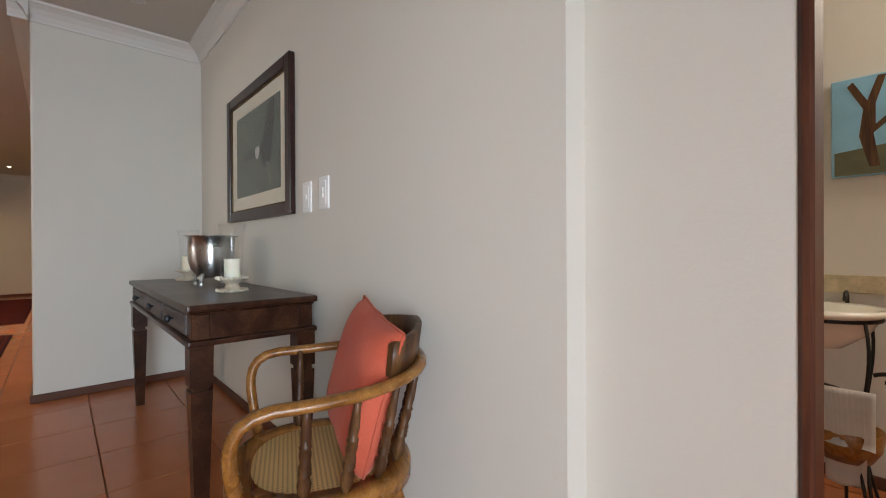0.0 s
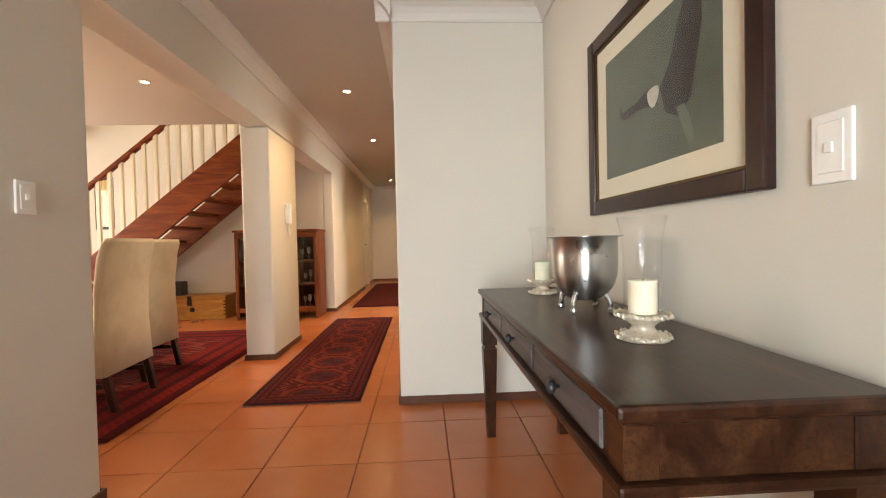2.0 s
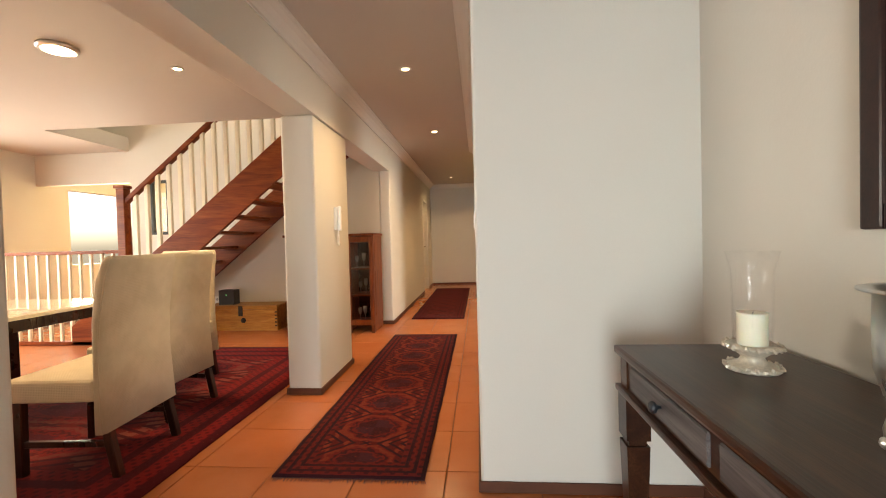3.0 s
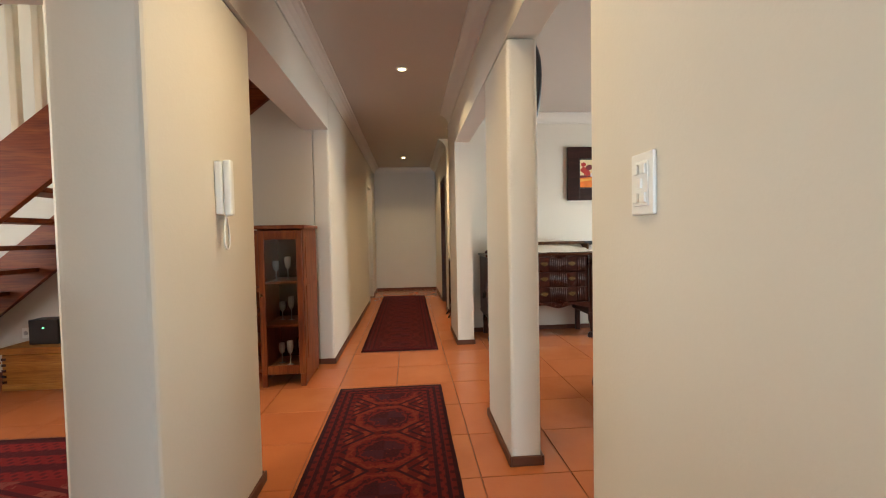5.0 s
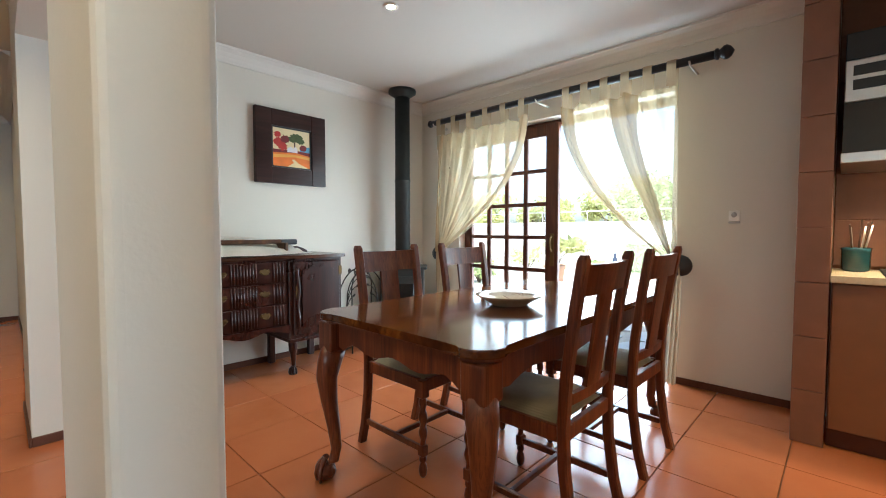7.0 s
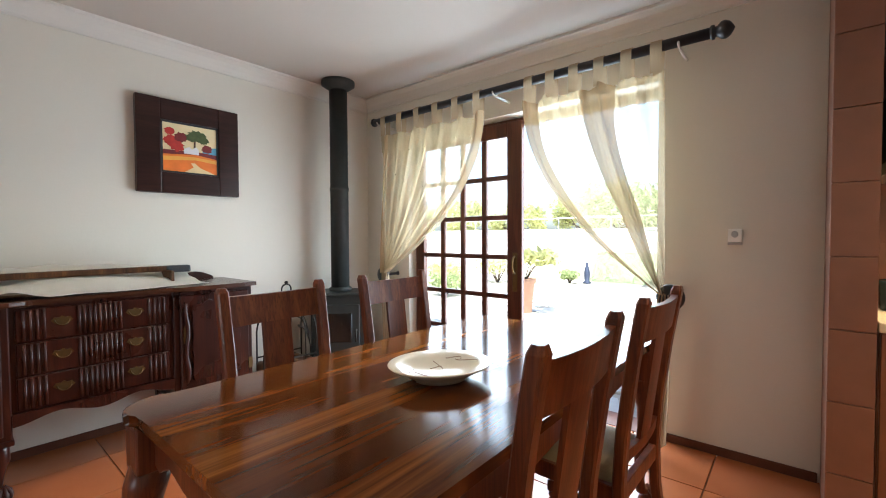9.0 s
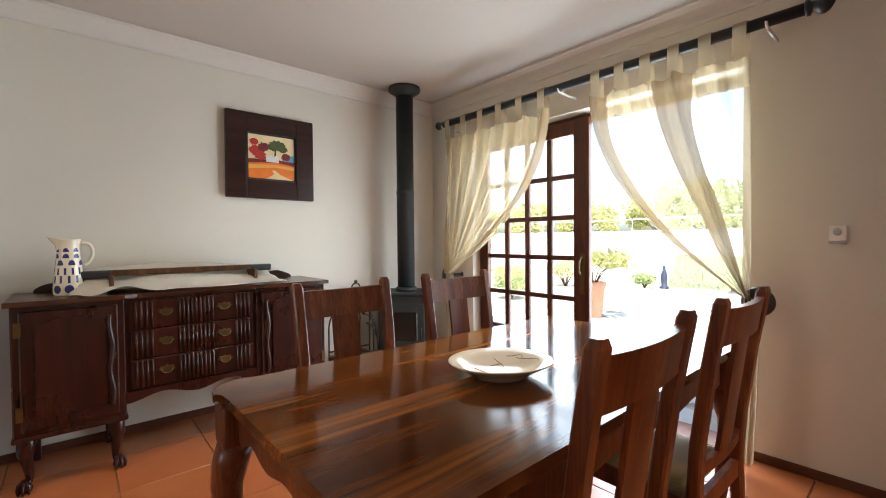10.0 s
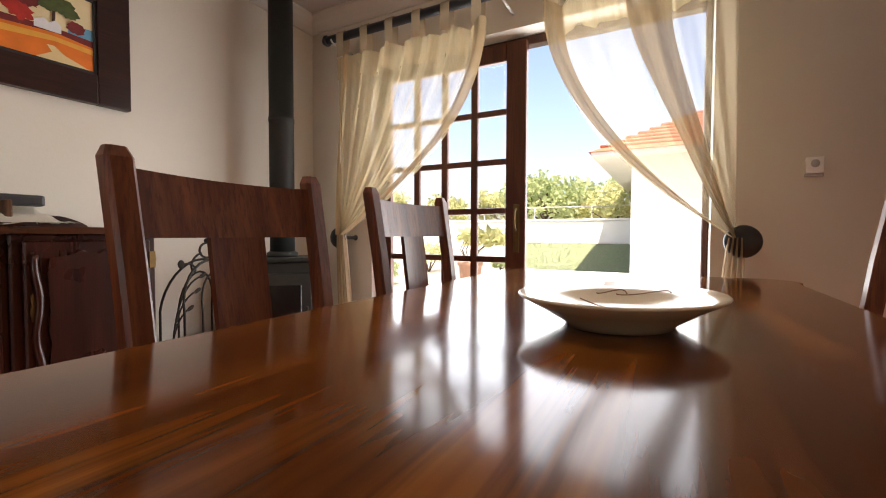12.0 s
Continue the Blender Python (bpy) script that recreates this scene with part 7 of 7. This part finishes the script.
# ---- bathroom seen through the doorway ----
def bathroom():
    b = thing("washbasin", pose(2.76, 1.305, 0) @ Matrix.Diagonal((0.78, 0.68, 0.86, 1)), "cream oval washbasin on a wrought-iron stand", "basin")
    bm = lathe(bmesh.new(), [(0.0005, 0.68), (0.1, 0.69), (0.2, 0.76), (0.25, 0.835), (0.285, 0.845), (0.29, 0.86), (0.27, 0.87), (0.235, 0.86), (0.19, 0.79), (0.09, 0.73), (0.0005, 0.72)], 36)
    bm.transform(Matrix.Diagonal((0.88, 1.05, 1, 1)))
    part("bowl", bm, CERAM, b)
    part("stand_ring", tube(bmesh.new(), [(0.215 * math.cos(2 * math.pi * k / 32), 0.26 * math.sin(2 * math.pi * k / 32), 0.825) for k in range(33)], 0.009, 6), IRON, b)
    for sx in (-1, 1):
        for sy in (-1, 1):
            part("stand_leg", tube(bmesh.new(), bez((sx * 0.16, sy * 0.2, 0.825), (sx * 0.22, sy * 0.26, 0.55), (sx * 0.05, sy * 0.1, 0.4), (sx * 0.19, sy * 0.23, 0.0), 14), 0.009, 6), IRON, b)
    part("stand_bar", tube(bmesh.new(), bez((-0.15, 0.24, 0.58), (-0.05, 0.27, 0.62), (0.05, 0.27, 0.62), (0.15, 0.24, 0.56), 10), 0.008, 6), IRON, b)
    part("stand_bar", tube(bmesh.new(), bez((-0.16, 0.22, 0.50), (-0.18, 0.08, 0.57), (-0.18, -0.08, 0.57), (-0.16, -0.22, 0.50), 10), 0.009, 6), IRON, b)
    part("scroll", tube(bmesh.new(), bez((-0.17, -0.23, 0.62), (-0.17, -0.32, 0.66), (-0.17, -0.33, 0.58), (-0.17, -0.27, 0.60), 12), 0.009, 6), IRON, b)
    part("tap", tube(bmesh.new(), bez((0.24, -0.1, 0.86), (0.24, -0.1, 0.94), (0.14, -0.1, 0.94), (0.12, -0.1, 0.89), 10), 0.011, 8), IRON, b)
    t = thing("hand_towel", pose(2.65, 1.22, 0), "white towels folded over the basin stand", "towel")
    bm = bmesh.new()
    for x0, z0, z1, w in ((-0.03, 0.27, 0.475, 0.078), (0.0, 0.12, 0.30, 0.055)):
        g = [[bm.verts.new((x0 - 0.012 + 0.01 * math.sin(j * 0.8) * i / 8, -w + 2 * w * j / 10, z1 - (z1 - z0) * i / 8)) for j in range(11)] for i in range(9)]
        for i in range(8):
            for j in range(10):
                bm.faces.new((g[i][j], g[i + 1][j], g[i + 1][j + 1], g[i][j + 1])).smooth = True
    bmesh.ops.solidify(bm, geom=bm.faces[:], thickness=0.015)
    part("towel_sheet", bm, TOWEL, t)
    k = thing("basket", pose(2.71, 1.23, 0.20) @ Matrix.Diagonal((0.8, 0.8, 0.9, 1)), "small woven brown basket under the basin", "basket")
    part("weave", lathe(bmesh.new(), [(0.10, 0.0), (0.13, 0.05), (0.14, 0.12), (0.135, 0.125), (0.12, 0.05), (0.0005, 0.01)], 28), OAK, k)
    for a in (0, 120, 240):
        part("foot", tube(bmesh.new(), [(0.09 * math.cos(radians(a)), 0.09 * math.sin(radians(a)), 0.005), (0.12 * math.cos(radians(a)), 0.12 * math.sin(radians(a)), -0.2222)], 0.008, 6), IRON, k)
    bord = struct("tile_border", boxes((2.985, 2.999, 0.01, 2.44, 0.785, 0.86), bev=0.002), plain("mottled_border_tile", (0.50, 0.40, 0.25), 0.3, 0, 0.5, 28), "mottled stone border tiles", "trim")
    p = thing("tree_painting", pose(2.998, 0.867, 1.47) @ Matrix.Diagonal((1, 1, 0.84, 1)), "unframed canvas of a bare tree under blue sky", "painting")
    part("canvas", boxes((-0.03, 0, -0.42, 0.42, -0.24, 0.24), bev=0.003), SKYP, p)
    part("painted_tree", prism(bmesh.new(), [(0.390, -0.200), (0.306, -0.200), (0.336, -0.050), (0.324, 0.080), (0.372, 0.200), (0.354, 0.220), (0.312, 0.120), (0.282, 0.230), (0.258, 0.230), (0.288, 0.100), (0.288, 0.000), (0.222, 0.080), (0.174, 0.100), (0.234, 0.030), (0.294, -0.040), (0.276, -0.200)], 0, -0.0312, -0.0302), OAKD, p)
    part("painted_ground", prism(bmesh.new(), [(-0.41, -0.235), (0.41, -0.235), (0.41, -0.12), (0.2, -0.09), (-0.1, -0.12), (-0.41, -0.08)], 0, -0.0308, -0.03), plain("paint_field", (0.10, 0.10, 0.05), 0.6, 0, 0.5, 12), p)


SKYP = plain("paint_sky", (0.20, 0.42, 0.56), 0.55, 0, 0.35, 5)
bathroom()

# ---- outside ----
SLATE = plain("pale_slate_paving", (0.45, 0.44, 0.41), 0.75, 0, 0.25, 5)
SOIL = plain("pale_gravel", (0.34, 0.31, 0.25), 0.95, 0, 0.25, 30)
GRASS = plain("lawn_green", (0.20, 0.235, 0.13), 0.9, 0, 0.35, 14)
WHITEW = plain("white_limewash", (0.78, 0.76, 0.72), 0.75, 0, 0.05, 3)
ROOF = plain("red_roof_tile", (0.42, 0.12, 0.06), 0.7, 0, 0.3, 3)
BARK = plain("grey_bark", (0.10, 0.075, 0.05), 0.9, 0, 0.4, 20)
struct("ground", boxes((3.97, 600, -300, 300, -0.35, -0.17)), SOIL, "pale gravel ground reaching the horizon", "ground")
pav = struct("patio", boxes((3.975, 12.5, 1.0, 15.0, -0.17, -0.135)), SOIL, "sandy bed of the paved patio", "pavement")


def slabs():
    q = random.Random(21)
    n = 0
    for i in range(12):
        for j in range(14):
            cx, cy = 4.3 + 0.62 * i, 4.4 + 0.55 * j
            pts = []
            k = q.choice((5, 6, 6, 7))
            a0 = q.random() * 6.28
            for s in range(k):
                a = a0 + 2 * math.pi * s / k
                pts.append((cx + q.uniform(0.25, 0.315) * 1.08 * math.cos(a) + (0.3 if j % 2 else 0), cy + q.uniform(0.24, 0.28) * math.sin(a)))
            part("slab", prism(bmesh.new(), pts, 2, -0.14, -0.112 + q.uniform(-0.006, 0.006)), SLATE, pav)


def leafy(bm, q, cx, cy, cz, rx, ry, rz, n, size):
    for _ in range(n):
        d = Vector((q.gauss(0, 1), q.gauss(0, 1), q.gauss(0, 1))).normalized() * (q.random() ** 0.45)
        c = Vector((cx + d.x * rx, cy + d.y * ry, cz + d.z * rz))
        a = Vector((q.gauss(0, 1), q.gauss(0, 1), q.gauss(0, 1))).normalized()
        b = a.cross(Vector((q.gauss(0, 1), q.gauss(0, 1), q.gauss(0, 1)))).normalized()
        s = size * q.uniform(0.6, 1.3)
        bm.faces.new([bm.verts.new(c + p) for p in (a * s, b * s * 0.45, -a * s, -b * s * 0.45)])


def leaf_mat(name, c):
    n = Nodes(name)
    tr = n.t.nodes.new("ShaderNodeBsdfTranslucent")
    mix = n.t.nodes.new("ShaderNodeMixShader")
    col = n.mix(n.noise(1.5, 3.0), tone(c, 0.6), tone(c, 1.4))
    n.done(col, 0.6)
    n.put(tr.inputs[0], col)
    mix.inputs[0].default_value = 0.5
    n.put(mix.inputs[1], n.b.outputs[0]), n.put(mix.inputs[2], tr.outputs[0])
    n.put(n.t.nodes["Material Output"].inputs[0], mix.outputs[0])
    return n.mat


LEAF = (leaf_mat("yellow_green_leaves", (0.52, 0.52, 0.25)), leaf_mat("mid_green_leaves", (0.40, 0.46, 0.22)))


def tree(x, y, z, h, r, seed, material, label):
    q = random.Random(seed)
    t = thing("tree", pose(x, y, z), label, "tree", "garden trees")
    bm = tube(bmesh.new(), [(0, 0, 0), (0.05 * r, 0, h * 0.25), (0.0, 0.05 * r, h * 0.5), (0.08 * r, 0, h * 0.8)], [0.05 * h, 0.04 * h, 0.028 * h, 0.012 * h], 9)
    tips = []
    for k in range(9):
        a = q.uniform(0, 6.28)
        z0 = h * q.uniform(0.3, 0.6)
        tip = Vector((r * 0.75 * math.cos(a), r * 0.75 * math.sin(a), h * q.uniform(0.55, 0.95)))
        tube(bm, bez((0, 0, z0), (tip.x * 0.3, tip.y * 0.3, z0 + 0.1 * h), (tip.x * 0.7, tip.y * 0.7, tip.z - 0.08 * h), tip, 5), [0.018 * h, 0.015 * h, 0.012 * h, 0.009 * h, 0.006 * h, 0.003 * h], 6)
        tips.append(tip)
    part("trunk", bm, BARK, t)
    bm = bmesh.new()
    for tip in tips + [Vector((0, 0, h * 0.9))]:
        leafy(bm, q, tip.x, tip.y, tip.z, r * 0.42, r * 0.42, r * 0.34, 260, 0.045 * r + 0.05)
    part("crown", bm, material, t)


def garden():
    lawn = bmesh.new()
    g = []
    for i in range(13):
        row = []
        for j in range(31):
            u = i / 12
            row.append(lawn.verts.new((13.6 + 3.6 * u, 8.3 + (0.1 + 0.035 * u) * j, -0.16 + 0.75 * (u * u * (3 - 2 * u)) + 0.03 * noise.noise((i, j * 0.6, 2)))))
        g.append(row)
    for i in range(12):
        for j in range(30):
            lawn.faces.new((g[i][j], g[i + 1][j], g[i + 1][j + 1], g[i][j + 1])).smooth = True
    struct("lawn", lawn, GRASS, "short green lawn bank", "lawn")
    bm = bmesh.new()
    q = random.Random(4)
    for _ in range(6000):
        u = q.random()
        y = q.uniform(8.3, 11.3 + 1.0 * u)
        z = -0.16 + 0.75 * (u * u * (3 - 2 * u))
        x = 13.6 + 3.6 * u
        bm.faces.new([bm.verts.new(p) for p in ((x - 0.012, y, z), (x + 0.012, y, z), (x + q.uniform(-0.02, 0.02), y + q.uniform(-0.02, 0.02), z + 0.07))])
    single("grass", bm, GRASS, "short green grass blades on the bank", "grass", kind="stuff")
    w = thing("garden_wall", pose(17.25, 16.0, 0), "low white garden wall with a coping", "wall")
    part("wall_body", boxes((0, 0.22, -8.5, 9, -0.17, 1.42)), WHITEW, w)
    part("coping", boxes((-0.04, 0.26, -8.5, 9, 1.42, 1.49), bev=0.01), WHITEW, w)
    r = thing("garden_rail", pose(17.36, 16.0, 1.49), "thin pale metal rail on the garden wall", "rail")
    part("bar", tube(bmesh.new(), [(0, -8.4, 0.45), (0, 8.8, 0.45)], 0.022, 8), CHROME, r)
    for k in range(9):
        part("post", tube(bmesh.new(), [(0, -8.3 + 2.1 * k, 0), (0, -8.3 + 2.1 * k, 0.45)], 0.02, 8), CHROME, r)
    # neighbouring house
    h = thing("house", pose(0, 0, 0), "white single-storey house with a red tiled hip roof", "house")
    x0, x1, y0, y1, e = 12.2, 21.0, -5.0, 8.1, 2.75
    part("wall", boxes((x0, x1, y0, y1, -0.17, e)), WHITEW, h)
    part("eave_board", boxes((x0 - 0.45, x1 + 0.45, y0 - 0.45, y1 + 0.85, e, e + 0.09)), WHITEW, h)
    bm = bmesh.new()
    a = [bm.verts.new(p) for p in ((x0 - 0.5, y0 - 0.5, e + 0.09), (x1 + 0.5, y0 - 0.5, e + 0.09), (x1 + 0.5, y1 + 0.9, e + 0.09), (x0 - 0.5, y1 + 0.9, e + 0.09))]
    b = [bm.verts.new(p) for p in (((x0 + x1) / 2, y0 + 3.5, e + 2.4), ((x0 + x1) / 2, y1 - 3.5, e + 2.4))]
    for f in ((a[0], a[1], b[0]), (a[1], a[2], b[1], b[0]), (a[2], a[3], b[1]), (a[3], a[0], b[0], b[1])):
        bm.faces.new(f)
    roof = part("roof", bm, ROOF, h)
    for k in range(1, 16):
        t = k / 16
        xa = x0 - 0.5 + ((x0 + x1) / 2 - x0 + 0.5) * t
        z = e + 0.09 + 2.31 * t
        part("tile_course", tube(bmesh.new(), [(xa, y0 - 0.5 + 4 * t, z + 0.02), (xa, y1 + 0.9 - 4 * t, z + 0.02)], 0.045, 6), ROOF, roof)
        part("tile_course", tube(bmesh.new(), [(x0 - 0.5 + 4.9 * t, y1 + 0.9 - 4 * t, z + 0.02), (x1 + 0.5 - 4.9 * t, y1 + 0.9 - 4 * t, z + 0.02)], 0.045, 6), ROOF, roof)
    for x, y, z, hh, r, s, m, l in ((20.5, 9.4, 0, 2.9, 1.7, 1, 0, "bushy yellow-green garden tree behind the wall"), (19.4, 12.0, 0, 3.4, 1.9, 2, 1, "bushy green garden tree behind the wall"), (22.5, 14.8, 0, 3.0, 1.7, 3, 0, "leafy yellow-green garden tree behind the wall"),
                                (22.0, 18.8, 0, 2.9, 1.6, 4, 0, "leafy yellow-green garden tree behind the wall"), (21.8, 22.5, 0, 3.2, 1.8, 5, 0, "leafy yellow-green garden tree behind the wall"), (14.2, 19.8, -0.17, 2.6, 1.3, 6, 1, "small leafy green tree beside the lawn"), (26, 10.2, 0, 3.6, 2.0, 7, 1, "distant green garden tree behind the wall")):
        tree(x, y, z, hh, r, s, LEAF[m], l)
    for k, (x, y, r) in enumerate(((9.6, 13.6, 0.6), (8.4, 12.6, 0.45), (11.5, 13.2, 0.7), (12.7, 11.5, 0.32))):
        s = thing("shrub", pose(x, y, -0.15), "small yellow-green garden shrub beside the paving", "shrub", "garden shrubs")
        bm = bmesh.new()
        for c in range(6):
            tube(bm, [(0, 0, 0), (r * 0.5 * math.cos(c), r * 0.5 * math.sin(c), r * 0.9)], [0.02, 0.008], 5)
        part("stems", bm, BARK, s)
        bm = bmesh.new()
        qq = random.Random(30 + k)
        for c in range(6):
            leafy(bm, qq, r * 0.5 * math.cos(c), r * 0.5 * math.sin(c), r * 0.8, r * 0.5, r * 0.5, r * 0.45, 150, 0.05)
        part("foliage", bm, LEAF[k % 2], s)
    # potted plant just outside the door
    p = thing("potted_plant", pose(7.6, 10.14, -0.115) @ Matrix.Scale(1.4, 4), "terracotta pot with a leafy yellow-green plant", "plant")
    part("pot", lathe(bmesh.new(), [(0.10, 0), (0.135, 0.36), (0.15, 0.37), (0.155, 0.43), (0.14, 0.43), (0.12, 0.36), (0.0005, 0.35)], 28), plain("faded_clay_pot", (0.50, 0.29, 0.20), 0.8, 0, 0.2, 12), p)
    qq = random.Random(77)
    bm = bmesh.new()
    for c in range(7):
        a = c * 0.9
        tube(bm, [(0, 0, 0.35), (0.12 * math.cos(a), 0.12 * math.sin(a), 0.55), (0.2 * math.cos(a), 0.2 * math.sin(a) - 0.16, 0.72)], [0.009, 0.007, 0.004], 5)
    part("stems", bm, BARK, p)
    bm = bmesh.new()
    for c in range(7):
        a = c * 0.9
        leafy(bm, qq, 0.19 * math.cos(a), 0.19 * math.sin(a) - 0.17, 0.70, 0.14, 0.14, 0.11, 45, 0.06)
    part("leaves", bm, LEAF[0], p)
    o = thing("garden_ornament", pose(13.1, 11.15, -0.17) @ Matrix.Scale(0.85, 4), "small slate-blue garden ornament on the paving", "ornament")
    part("cone", lathe(bmesh.new(), [(0.14, 0), (0.15, 0.03), (0.08, 0.1), (0.1, 0.3), (0.09, 0.5), (0.04, 0.62), (0.055, 0.7), (0.0005, 0.76)], 18), plain("slate_blue_paint", (0.022, 0.03, 0.06), 0.6), o)


garden()
slabs()

# ---- floor tiles ----
P, G = 0.44, 0.0045
tile_mesh = None
far = bmesh.new()
for i in range(-14, 9):
    for j in range(-15, 18):
        xa, ya = 0.24 + P * i, 6.32 + P * j
        cx, cy = xa + P / 2, ya + P / 2
        if cx < -6.1 or cx > 3.74 or cy < -0.1 or cy > 13.9:
            continue
        near = (-1.1 < cx < 0.7 and 2.6 < cy < 11.5) or (0.6 < cx < 3.9 and 6.1 < cy < 9.8) or (0.4 < cx < 1.5 and 1.4 < cy < 5.1)
        if near:
            if tile_mesh is None:
                tile_mesh = mesh_of("tile", boxes((-P / 2 + G / 2, P / 2 - G / 2, -P / 2 + G / 2, P / 2 - G / 2, -0.0079, 0), bev=0.0022), TILE)
            t = new("tile", tile_mesh)
            t.parent = bpy.data.objects["floor"]
            t.location = (cx, cy, 0.0004 * math.sin(i * 3.1 + j * 5.7))
            t.rotation_euler = (0, 0, math.pi / 2 * ((i * 7 + j * 3) % 4))
        else:
            bx(far, xa + G / 2, xa + P - G / 2, ya + G / 2, ya + P - G / 2, -0.0079, -0.0002)
tagged(part("tiles_beyond", far, TILE, bpy.data.objects["floor"], "further terracotta tiles"), kind="stuff")
